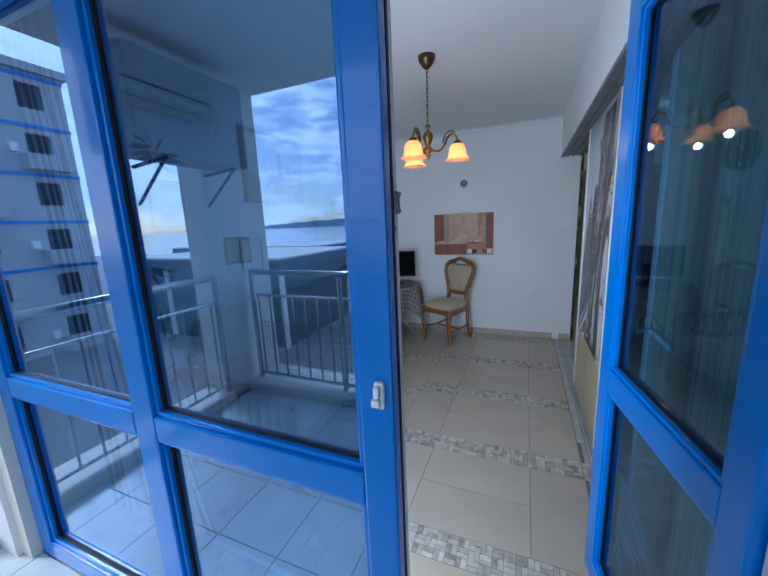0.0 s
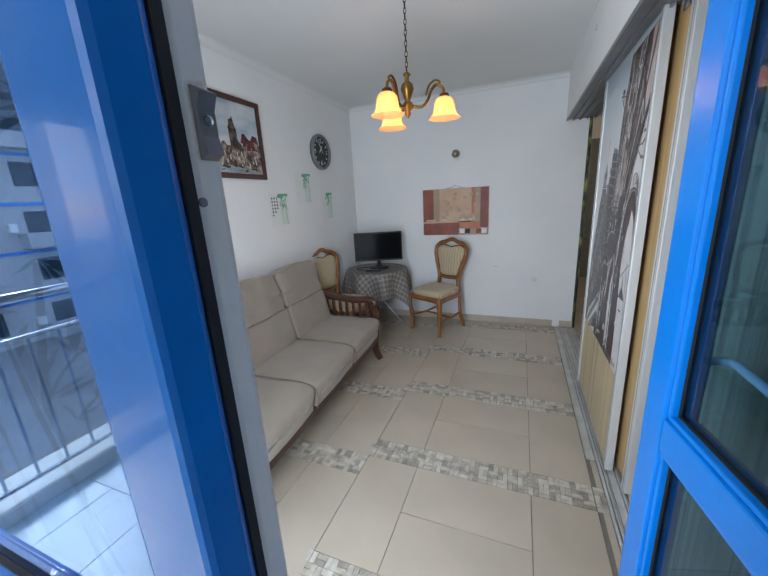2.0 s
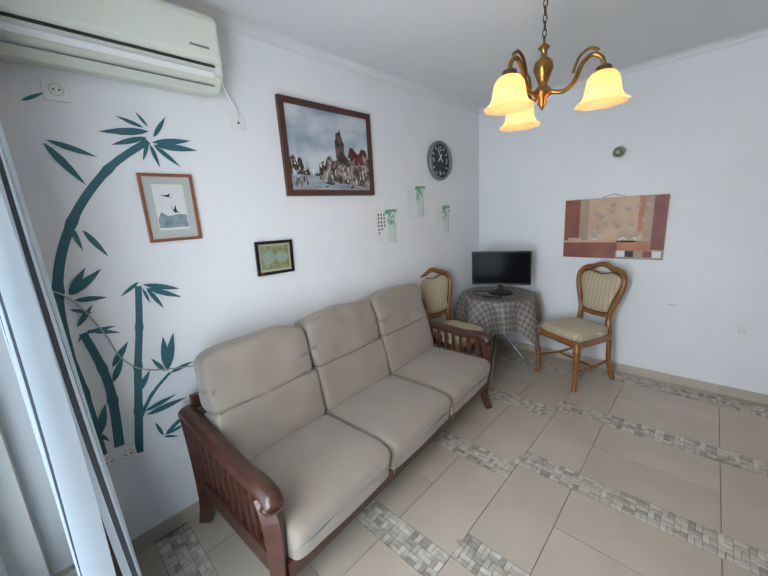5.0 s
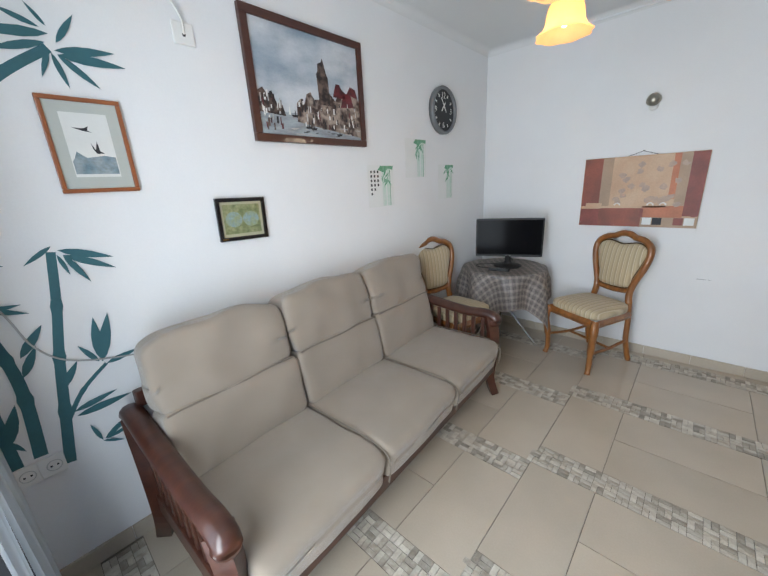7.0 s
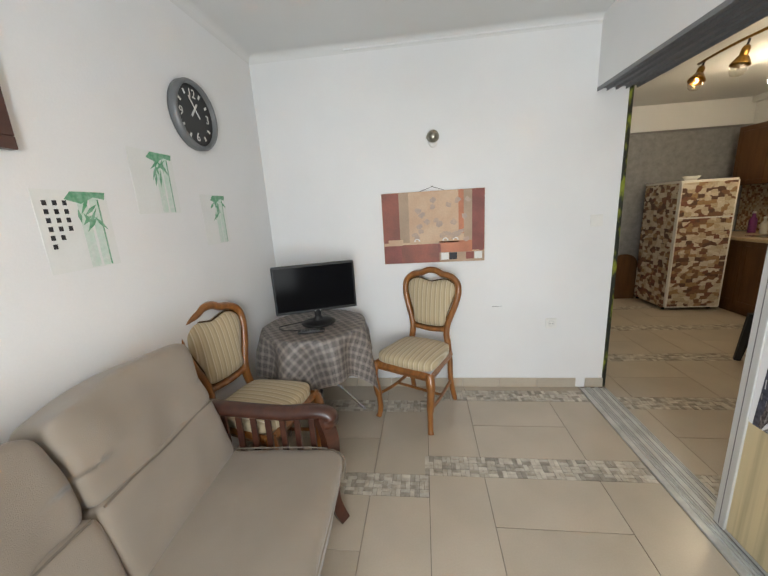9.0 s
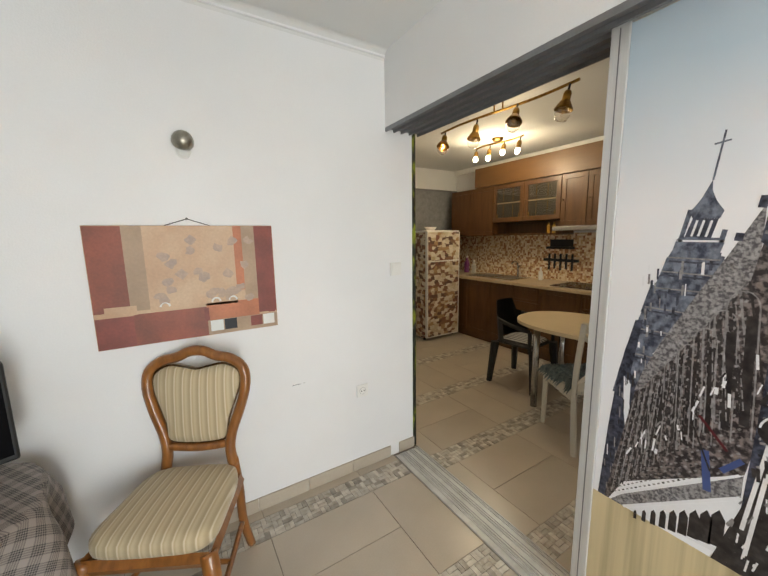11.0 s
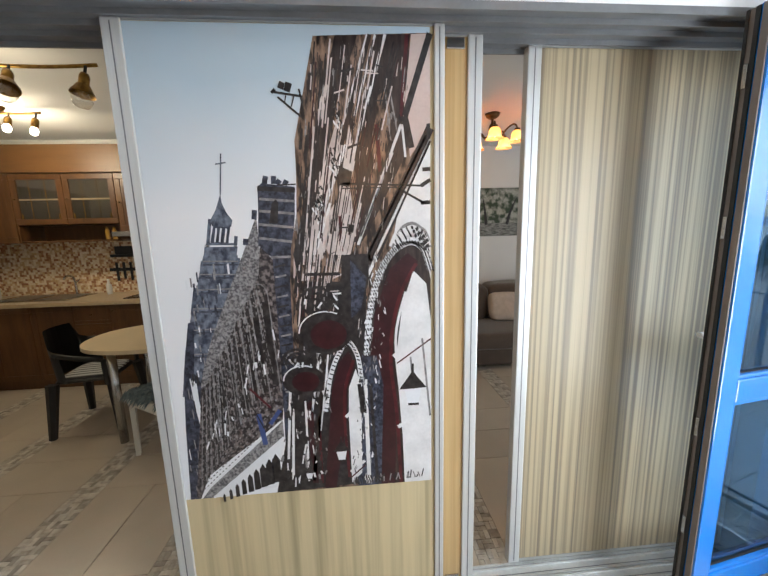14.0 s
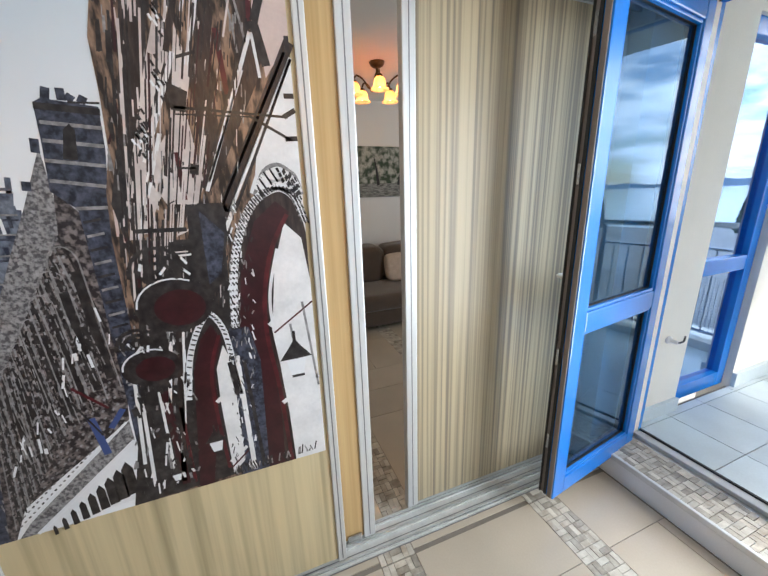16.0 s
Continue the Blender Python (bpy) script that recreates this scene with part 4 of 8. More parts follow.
c_ramp.color_ramp.elements[0].color, c_ramp.color_ramp.elements[1].color = (0.30, 0.26, 0.235, 1), (0.035, 0.032, 0.034, 1)
c_half = cn.new("ShaderNodeMath")
c_half.operation, c_half.inputs[1].default_value = "MULTIPLY", 0.5
cl.new(c_sum.outputs[0], c_half.inputs[0])
cl.new(c_half.outputs[0], c_ramp.inputs[0])
cl.new(c_ramp.outputs[0], cn["Principled BSDF"].inputs["Base Color"])
cn["Principled BSDF"].inputs["Roughness"].default_value = 0.55

TX, TY, TZ, TR = -1.275, 4.32, 0.705, 0.345
table = thing("folding_table", pose(TX, TY, 0), "small round folding table with crossed metal legs", "table")
part("tabletop", lathe([(0.001, 0.68), (TR, 0.68), (TR, 0.70), (0.001, 0.70)], 32), TABLE_TOP, table)
for a, b in (((0.30, 0.05), (-0.30, -0.05)), ((-0.30, 0.05), (0.30, -0.05)), ((0.10, -0.30), (-0.10, 0.30)), ((-0.16, -0.28), (0.16, 0.28))):
    part("leg", tube([(a[0], a[1], 0.008), (b[0] * 0.8, b[1] * 0.8, 0.68)], 0.010, 8), STEEL, table)
cloth_ob = thing("tablecloth", pose(TX, TY, TZ, 0, 0, 38), "grey checked tablecloth hanging over the corner table", "tablecloth")
cl_bm = bmesh.new()
N, HALF = 64, 0.62
uv_layer = cl_bm.loops.layers.uv.new("UVMap")
grid = []
for i in range(N + 1):
    row = []
    for j in range(N + 1):
        u, v = (2 * i / N - 1) * HALF, (2 * j / N - 1) * HALF
        r, a = math.hypot(u, v), math.atan2(v, u)
        if r <= TR:
            p = (u, v, 0.0)
        else:
            hang = r - TR
            out = TR + 0.012 + 0.10 * hang + min(hang, 0.12) * 0.30 * math.cos(8 * a + 0.6)
            p = (out * math.cos(a), out * math.sin(a), -hang * 0.98)
        row.append((cl_bm.verts.new(p), (u, v)))
    grid.append(row)
for i in range(N):
    for j in range(N):
        q = (grid[i][j], grid[i + 1][j], grid[i + 1][j + 1], grid[i][j + 1])
        f = cl_bm.faces.new([x[0] for x in q])
        for loop_, x in zip(f.loops, q):
            loop_[uv_layer].uv = x[1]
part("cloth", cl_bm, CHECK, cloth_ob, smooth=True)

tv = thing("television", pose(-1.245, 4.33, TZ + 0.004, 0, 0, 22.0), "small black flat television on a round foot", "television")
part("screen_frame", box((-0.275, -0.018, 0.085), (0.275, 0.022, 0.415), 0.008), BLACK_PLASTIC, tv)
part("screen", box((-0.262, -0.0205, 0.105), (0.262, -0.0178, 0.402), 0.001), SCREEN, tv)
part("badge", box((-0.02, -0.0195, 0.091), (0.02, -0.0176, 0.097)), WHITE_PRINT, tv)
part("neck", tube([(0, 0.01, 0.0), (0, 0.005, 0.05), (0, 0.004, 0.10)], [0.045, 0.022, 0.028], 12), BLACK_PLASTIC, tv)
part("foot", lathe([(0.001, 0), (0.115, 0.0), (0.118, 0.006), (0.09, 0.014), (0.03, 0.020), (0.001, 0.021)], 28), BLACK_PLASTIC, tv, smooth=True)
part("cable", tube(curve([(0.02, 0.03, 0.03), (-0.12, 0.04, 0.006), (-0.26, 0.0, 0.005), (-0.22, -0.10, 0.005), (-0.05, -0.14, 0.005)], 6), 0.0035, 6), BLACK_PLASTIC, tv)
remote = thing("remote_control", pose(-1.235, 4.135, TZ + 0.003, 0, 0, 12), "black remote control lying on the tablecloth", "remote control")
part("body", box((-0.085, -0.022, 0), (0.085, 0.022, 0.018), 0.006), BLACK_PLASTIC, remote)
for i in range(7):
    for j in (-1, 0, 1):
        part("button", box((-0.065 + i * 0.018, j * 0.012 - 0.004, 0.0175), (-0.056 + i * 0.018, j * 0.012 + 0.004, 0.0205)), TRACK_GREY, remote)

# ---- chandelier ----
SHADE_GLASS = bpy.data.materials.new("amber_frosted_glass")
SHADE_GLASS.use_nodes = True
sn, sl_ = SHADE_GLASS.node_tree.nodes, SHADE_GLASS.node_tree.links
sp = sn["Principled BSDF"]
sp.inputs["Base Color"].default_value, sp.inputs["Roughness"].default_value = (0.92, 0.56, 0.34, 1), 0.45
tr = sn.new("ShaderNodeBsdfTranslucent")
tr.inputs[0].default_value = (1.0, 0.48, 0.24, 1)
sm = sn.new("ShaderNodeMixShader")
sm.inputs[0].default_value = 0.75
sl_.new(sp.outputs[0], sm.inputs[1])
sl_.new(tr.outputs[0], sm.inputs[2])
sl_.new(sm.outputs[0], sn["Material Output"].inputs[0])
BULB_GLOW = glow("bulb_glow", (1.0, 0.60, 0.24), 6.0)


def shade(owner, x, y, z, watts, name="glass_shade", size=1.0):
    """A bell of frosted glass with a wavy rim, its bulb and its lamp."""
    bell = bmesh.new()
    prof = [(0.022, 0.0), (0.034, -0.006), (0.046, -0.022), (0.051, -0.045), (0.054, -0.068), (0.062, -0.085), (0.078, -0.098)]
    n = 32
    rings = []
    for k, (r, h) in enumerate(prof):
        wave = 1 + 0.05 * max(0, k - 3) / 3
        rings.append([bell.verts.new((x + size * r * (1 + (wave - 1) * math.cos(8 * 2 * math.pi * i / n)) * math.cos(2 * math.pi * i / n), y + size * r * (1 + (wave - 1) * math.cos(8 * 2 * math.pi * i / n)) * math.sin(2 * math.pi * i / n), z + size * h)) for i in range(n)])
    for a, b in zip(rings, rings[1:]):
        for i in range(n):
            bell.faces.new((a[i], a[(i + 1) % n], b[(i + 1) % n], b[i]))
    sh = part(name, bell, SHADE_GLASS, owner, "frosted amber glass bell", smooth=True)
    part("bulb", lathe([(0.001, 0.0), (0.011, -0.01), (0.014, -0.03), (0.013, -0.055), (0.006, -0.068), (0.001, -0.07)], 12, at=(x, y, z - 0.015 * size)), BULB_GLOW, sh, "glowing bulb", smooth=True)
    part("socket_cup", lathe([(0.010, 0.022), (0.024, 0.014), (0.028, 0.0), (0.026, -0.006), (0.001, -0.006)], 16, at=(x, y, z)), DARK_BRASS, sh)
    m = owner.matrix_basis
    bulb("chandelier_bulb", m @ Vector((x, y, z - 0.115 * size)), watts, WARM, 0.02)


CH = pose(-0.33, 2.685, 0.0)
chandelier = thing("chandelier", CH, "three-armed antique brass chandelier with amber glass bells, lit", "chandelier")
part("canopy", lathe([(0.001, 2.47), (0.012, 2.47), (0.03, 2.485), (0.052, 2.52), (0.058, 2.549), (0.001, 2.5495)], 24), DARK_BRASS, chandelier, smooth=True)
for i in range(14):
    z = 2.475 - i * 0.0245
    pts = [(0.007 * math.cos(k * math.pi / 5), 0.0, z - 0.014 + 0.016 * math.sin(k * math.pi / 5)) for k in range(11)]
    if i % 2:
        pts = [(p[1], p[0], p[2]) for p in pts]
    part("chain_link", tube(pts, 0.0022, 5), DARK_BRASS, chandelier)
part("stem", lathe([(0.001, 2.135), (0.010, 2.13), (0.022, 2.118), (0.010, 2.105), (0.014, 2.085), (0.032, 2.07), (0.036, 2.045), (0.022, 2.01), (0.014, 1.99), (0.030, 1.975), (0.034, 1.955), (0.014, 1.94), (0.018, 1.925), (0.008, 1.912), (0.001, 1.90)], 20), BRASS, chandelier, smooth=True)
for ang in (16, 136, 256):
    ca, sa = math.cos(radians(ang)), math.sin(radians(ang))
    path = [(0.02, 1.965), (0.07, 1.955), (0.105, 1.980), (0.130, 2.035), (0.160, 2.058), (0.188, 2.042), (0.198, 2.014)]
    part("arm", tube(curve([(r * ca, r * sa, z) for r, z in path], 5), 0.008, 8), BRASS, chandelier, smooth=True)
    part("scroll", tube(curve([(0.10 * ca, 0.10 * sa, 2.010), (0.118 * ca, 0.118 * sa, 2.058), (0.150 * ca, 0.150 * sa, 2.080), (0.180 * ca, 0.180 * sa, 2.066)], 5), 0.006, 6), BRASS, chandelier)
    shade(chandelier, 0.198 * ca, 0.198 * sa, 1.996, 0.55, size=1.10)

# ---- wall fittings ----
def socket(m, n=1, label="white wall socket"):
    s = thing("wall_socket", m, label, "socket")
    for i in range(n):
        x = i * 0.071
        pl = part("plate", box((x - 0.040, -0.010, -0.040), (x + 0.040 - 0.009 * (n > 1), 0.0, 0.040), 0.004), SWITCH, s)
        part("well", lathe([(0.020, 0.0), (0.020, -0.006), (0.001, -0.006)], 20, at=(x, -0.0105, 0), turn=pose(0, 0, 0, 90, 0, 0)), SWITCH, pl)
        part("rim", tube([(x + 0.021 * math.cos(k * math.pi / 10), -0.0105, 0.021 * math.sin(k * math.pi / 10)) for k in range(21)], 0.0015, 4), ALU_MATT, pl)
        for dx in (-0.009, 0.009):
            part("pin_hole", box((x + dx - 0.003, -0.0125, -0.003), (x + dx + 0.003, -0.0105, 0.003)), BLACK, pl)
    return s


def on_west(y, z, lift=0.0):
    return pose(LEFT_X + lift, y, z, 0, 0, 90)


def on_north(x, z, lift=0.0):
    return pose(x, FAR_Y - lift, z, 0, 0, 0)


socket(on_north(0.444, 0.532), 1, "white wall socket low on the end wall")
socket(on_west(1.265, 0.520), 2, "double white wall socket under the bamboo decal")
socket(on_west(1.395, 2.085), 1, "white wall socket high beside the air conditioner")
sw = thing("light_switch", on_north(0.709, 1.288), "white square light switch on the end wall", "light switch")
part("plate", box((-0.041, -0.010, -0.041), (0.041, 0, 0.041), 0.004), SWITCH, sw)
part("rocker", box((-0.028, -0.014, -0.028), (0.028, -0.0095, 0.028), 0.002), SWITCH, sw)
outlet = thing("cable_outlet", on_west(2.098, 2.068), "white cable outlet plate below the air conditioner", "outlet")
part("plate", box((-0.040, -0.010, -0.040), (0.040, 0, 0.040), 0.004), SWITCH, outlet)
part("hole", lathe([(0.007, 0), (0.007, -0.002), (0.001, -0.002)], 12, at=(0, -0.0105, -0.005), turn=pose(0, 0, 0, 90, 0, 0)), BLACK, outlet)
part("cable", tube(curve([(0.0, -0.012, -0.004), (-0.005, -0.02, 0.05), (-0.045, -0.025, 0.12), (-0.065, -0.03, 0.185)], 6), 0.004, 6), SWITCH, outlet, smooth=True)

sconce = thing("wall_spot", on_north(-0.414, 1.905), "small domed nickel wall spot without a bulb", "wall lamp")
part("mount", lathe([(0.001, 0.0), (0.030, 0.0), (0.030, 0.012), (0.022, 0.020), (0.001, 0.020)], 20, at=(0, 0, -0.020), turn=pose(0, 0, 0, 90, 0, 0)), SWITCH, sconce)
part("dome", lathe([(0.001, 0.052), (0.020, 0.049), (0.036, 0.036), (0.044, 0.014), (0.044, 0.004), (0.040, 0.002), (0.038, 0.014), (0.001, 0.030)], 24, at=(0, -0.030, 0.010), turn=pose(0, 0, 0, 62, 0, 0)), mat("aged_nickel", (0.46, 0.43, 0.36), 0.32, 0.9, var=0.25, scale=30), sconce, smooth=True)
part("lamp_socket", lathe([(0.001, 0.0), (0.014, 0.0), (0.016, 0.022), (0.001, 0.024)], 14, at=(0, -0.034, -0.006), turn=pose(0, 0, 0, 100, 0, 0)), DARK_BRASS, sconce)

# hanging board picture on the end wall
W_, H_ = 0.742, 0.520
board = thing("board_picture", on_north(-0.428, 1.300), "terracotta abstract print on a hanging board", "picture", kind="")
RED = mat("terracotta_print", (0.36, 0.085, 0.045), 0.5, var=0.3, scale=6, c2=(0.22, 0.06, 0.035), bump=0.02)
RED2 = mat("crimson_print", (0.30, 0.065, 0.045), 0.5, var=0.3, scale=8, bump=0.02)
SAND = mat("sand_print", (0.62, 0.43, 0.28), 0.5, var=0.2, scale=5, c2=(0.54, 0.33, 0.20), bump=0.02)
BUFF = mat("buff_print", (0.46, 0.31, 0.20), 0.5, var=0.2, scale=7, bump=0.02)
ORANGE = mat("orange_print", (0.60, 0.20, 0.09), 0.5, var=0.25, scale=6, bump=0.02)
GREYBLOT = mat("grey_blotch", (0.42, 0.31, 0.25), 0.5, var=0.3, scale=25, c2=(0.54, 0.38, 0.27), bump=0)
part("board", box((-W_ / 2, -0.020, -H_ / 2), (W_ / 2, -0.004, H_ / 2), 0.002), SAND, board)


def print_rect(owner, u0, v0, u1, v1, material, level=1, w=W_, h=H_, y=-0.020):
    """A printed field: u to the right, v down, both 0 to 1."""
    part("print_field", box(((u0 - 0.5) * w, y - 0.0006 * level, (0.5 - v1) * h), ((u1 - 0.5) * w, y, (0.5 - v0) * h)), material, owner)


for a in ((0.003, 0.004, 0.17, 0.70, RED), (0.17, 0.004, 0.265, 0.70, BUFF), (0.265, 0.004, 0.75, 0.72, SAND), (0.75, 0.004, 0.80, 0.60, ORANGE), (0.80, 0.004, 0.88, 0.70, BUFF), (0.88, 0.004, 0.997, 0.84, RED2), (0.003, 0.74, 0.18, 0.997, RED2), (0.18, 0.73, 0.56, 0.997, RED), (0.56, 0.70, 0.88, 0.86, ORANGE), (0.56, 0.86, 0.997, 0.997, BUFF)):
    print_rect(board, *a)
for i, mt in enumerate((WHITE_PRINT, INK, BUFF, RED2, WHITE_PRINT)):
    print_rect(board, 0.575 + 0.082 * i, 0.865, 0.650 + 0.082 * i, 0.965, mt, 2)
print_rect(board, 0.545, 0.74, 0.572, 0.86, RED2, 2)
print_rect(board, 0.945, 0.76, 0.985, 0.85, RED2, 2)
print_rect(board, 0.05, 0.655, 0.20, 0.735, SAND, 2)
for k in range(26):
    u, v = random.uniform(0.30, 0.84), random.choice((random.uniform(0.08, 0.5), random.uniform(0.5, 0.68)))
    blot = [(u + 0.035 * random.uniform(0.5, 1.2) * math.cos(a * 0.785) - 0.5, 0.5 - v + 0.05 * random.uniform(0.4, 1.1) * math.sin(a * 0.785)) for a in range(8)]
    part("print_blot", slab([(x * W_, z * H_) for x, z in blot], 0.0004, lambda a, b, w: (a, -0.0209 - w - 0.00001 * k, b)), GREYBLOT, board)
for u in (0.34, 0.62, 0.72):
    part("print_arch", tube([((u - 0.5) * W_ + 0.018 * math.cos(k * math.pi / 8), -0.0208, (0.5 - 0.69) * H_ + 0.018 * math.sin(k * math.pi / 8)) for k in range(9)], 0.004, 4, flat=0.3), WHITE_PRINT, board)
part("hanging_wire", tube([(-0.09, -0.012, H_ / 2), (0.0, -0.008, H_ / 2 + 0.030), (0.09, -0.012, H_ / 2)], 0.002, 5), BLACK, board)
part("nail", lathe([(0.005, 0), (0.005, -0.008), (0.001, -0.01)], 8, at=(0, -0.004, H_ / 2 + 0.032), turn=pose(0, 0, 0, 90, 0, 0)), BLACK, board)
scratch = thing("wall_scratch", on_north(0.045, 0.675), "short dark scuff marks on the white wall", "scuff mark")
part("mark", box((-0.04, -0.0008, -0.002), (0.01, 0.0005, 0.001)), TRACK_GREY, scratch)
part("mark", box((0.02, -0.0008, -0.001), (0.035, 0.0005, 0.001)), TRACK_GREY, scratch)
# ---- pictures and decals on the west wall ----
def picture(name, y, z, w, h, bar, frame_mat, inner_mat, label, depth=0.022, mount=0.0, mount_mat=None, roll=0.0):
    p = thing(name, on_west(y, z) @ pose(0, 0, 0, 0, roll, 0), label, "picture")
    fr = part("frame", box((-w / 2, -depth, h / 2 - bar), (w / 2, -0.001, h / 2), 0.003), frame_mat, p)
    part("frame", box((-w / 2, -depth, -h / 2), (w / 2, -0.001, -h / 2 + bar), 0.003), frame_mat, p)
    for s in (-1, 1):
        part("frame", box((min(s * w / 2, s * (w / 2 - bar)), -depth + 0.0006, -h / 2 + bar), (max(s * w / 2, s * (w / 2 - bar)), -0.001, h / 2 - bar), 0.003), frame_mat, p)
    part("print", box((-w / 2 + bar, -depth * 0.55, -h / 2 + bar), (w / 2 - bar, -0.002, h / 2 - bar)), mount_mat or inner_mat, p)
    if mount:
        part("sheet", box((-w / 2 + bar + mount, -depth * 0.58, -h / 2 + bar + mount * 1.15), (w / 2 - bar - mount, -0.002, h / 2 - bar - mount)), inner_mat, p)
    return p, depth * 0.58


def paint(owner, outline, material, y, level=1):
    part("paint", slab(outline, 0.0003 * level, lambda a, b, w: (a, -y - w, b)), material, owner)


FRAME_BROWN = mat("dark_red_frame_wood", (0.075, 0.022, 0.014), 0.35, var=0.2, scale=8, stretch=(1, 1, 6), coat=0.2)
FRAME_ORANGE = mat("orange_frame_wood", (0.33, 0.10, 0.03), 0.35, var=0.2, scale=8, coat=0.2)
FRAME_BLACK = mat("black_frame_lacquer", (0.012, 0.010, 0.010), 0.2, scale=8, coat=0.4)
SKY_PAINT = mat("painted_sky", (0.60, 0.63, 0.66), 0.35, var=0.15, scale=3.2, c2=(0.26, 0.33, 0.40), spread=(0.36, 0.60), stretch=(1, 1, 1.8), bump=0.05)
WATER_PAINT = mat("painted_water", (0.40, 0.46, 0.50), 0.35, var=0.3, scale=9, c2=(0.26, 0.29, 0.32), stretch=(1, 1, 4), bump=0.05)
HOUSE_PAINT = mat("painted_houses", (0.50, 0.40, 0.33), 0.4, var=0.6, scale=22, c2=(0.07, 0.035, 0.03), spread=(0.40, 0.58), bump=0.1)
HOUSE_DARK = mat("painted_dark_houses", (0.22, 0.15, 0.12), 0.4, var=0.6, scale=26, c2=(0.03, 0.018, 0.018), spread=(0.42, 0.60), bump=0.1)
ROOF_PAINT = mat("painted_red_roof", (0.22, 0.025, 0.035), 0.4, var=0.5, scale=24, c2=(0.06, 0.012, 0.015), bump=0.1)

town, ty = picture("town_painting", 2.705, 1.965, 0.735, 0.560, 0.036, FRAME_BROWN, SKY_PAINT, "large framed painting of an old harbour town", 0.028)
IW, IH = 0.663, 0.488


def pu(u, v):
    return ((u - 0.5) * IW, (0.5 - v) * IH)


paint(town, [pu(0, 0.78), pu(1, 0.78), pu(1, 1), pu(0, 1)], WATER_PAINT, ty)
paint(town, [pu(0, 0.80), pu(0, 0.62), pu(0.05, 0.58), pu(0.08, 0.64), pu(0.12, 0.60), pu(0.15, 0.70), pu(0.20, 0.72), pu(0.22, 0.82)], HOUSE_DARK, ty, 2)
paint(town, [pu(0.32, 0.86), pu(0.33, 0.68), pu(0.37, 0.63), pu(0.40, 0.68), pu(0.43, 0.58), pu(0.47, 0.55), pu(0.50, 0.62), pu(0.60, 0.60), pu(0.66, 0.52), pu(0.72, 0.60), pu(0.80, 0.46), pu(0.86, 0.52), pu(0.90, 0.45), pu(1.0, 0.56), pu(1.0, 0.97), pu(0.80, 0.94), pu(0.55, 0.90)], HOUSE_PAINT, ty, 2)
paint(town, [pu(0.555, 0.66), pu(0.545, 0.36), pu(0.56, 0.33), pu(0.565, 0.26), pu(0.60, 0.24), pu(0.615, 0.20), pu(0.63, 0.26), pu(0.645, 0.34), pu(0.66, 0.38), pu(0.665, 0.66)], HOUSE_DARK, ty, 3)
for a in ([pu(0.70, 0.56), pu(0.74, 0.42), pu(0.78, 0.42), pu(0.84, 0.56)], [pu(0.78, 0.66), pu(0.82, 0.50), pu(0.90, 0.50), pu(0.93, 0.64)], [pu(0.86, 0.50), pu(0.90, 0.42), pu(0.96, 0.44), pu(0.985, 0.54)]):
    paint(town, a, ROOF_PAINT, ty, 4)
for k in range(44):
    u, v = random.uniform(0.36, 0.97), random.uniform(0.62, 0.88)
    paint(town, [pu(u, v), pu(u + 0.012, v), pu(u + 0.012, v + 0.035), pu(u, v + 0.035)], random.choice((INK, HOUSE_DARK, WHITE_PRINT, HOUSE_DARK)), ty, 5 + 0.05 * k)
CLOUD_PAINT = mat("painted_highlight", (0.62, 0.60, 0.56), 0.35, var=0.3, scale=12, c2=(0.42, 0.44, 0.45), bump=0.05)
for k in range(90):
    u, v = random.choice((random.uniform(0.33, 0.98), random.uniform(0.02, 0.18))), random.uniform(0.60, 0.90)
    w, h = random.uniform(0.004, 0.016), random.uniform(0.02, 0.075)
    paint(town, [pu(u, v), pu(u + w, v - 0.006), pu(u + w * 0.9, v + h), pu(u, v + h)], random.choice((HOUSE_DARK, INK, WHITE_PRINT, ROOF_PAINT, CLOUD_PAINT, HOUSE_DARK)), ty, 5.0 + 0.02 * k)
for k in range(26):
    u, v, w = random.uniform(0.25, 0.95), random.uniform(0.88, 0.985), random.uniform(0.02, 0.07)
    paint(town, [pu(u, v), pu(u + w, v - 0.002), pu(u + w, v + 0.005), pu(u, v + 0.006)], random.choice((HOUSE_DARK, CLOUD_PAINT, CLOUD_PAINT, INK)), ty, 7.0 + 0.02 * k)
for u, v in ((0.42, 0.90), (0.47, 0.91), (0.30, 0.80), (0.74, 0.95)):
    paint(town, [pu(u - 0.03, v), pu(u + 0.035, v - 0.005), pu(u + 0.02, v + 0.02), pu(u - 0.02, v + 0.02)], INK, ty, 8)
    paint(town, [pu(u, v), pu(u + 0.004, v - 0.05), pu(u + 0.008, v)], INK, ty, 8.2)
paint(town, [pu(0.245, 0.80), pu(0.255, 0.71), pu(0.265, 0.80)], WHITE_PRINT, ty, 8.4)

MOUNT_GREY = mat("grey_green_mount", (0.48, 0.50, 0.46), 0.8, var=0.05, scale=9)
bird, by = picture("bird_painting", 1.708, 1.635, 0.225, 0.310, 0.014, FRAME_ORANGE, WHITE_PRINT, "orange framed watercolour of birds over water", 0.018, 0.034, MOUNT_GREY)
WASH = mat("blue_wash", (0.16, 0.28, 0.34), 0.7, var=0.6, scale=22, c2=(0.50, 0.56, 0.58), spread=(0.3, 0.7), bump=0)
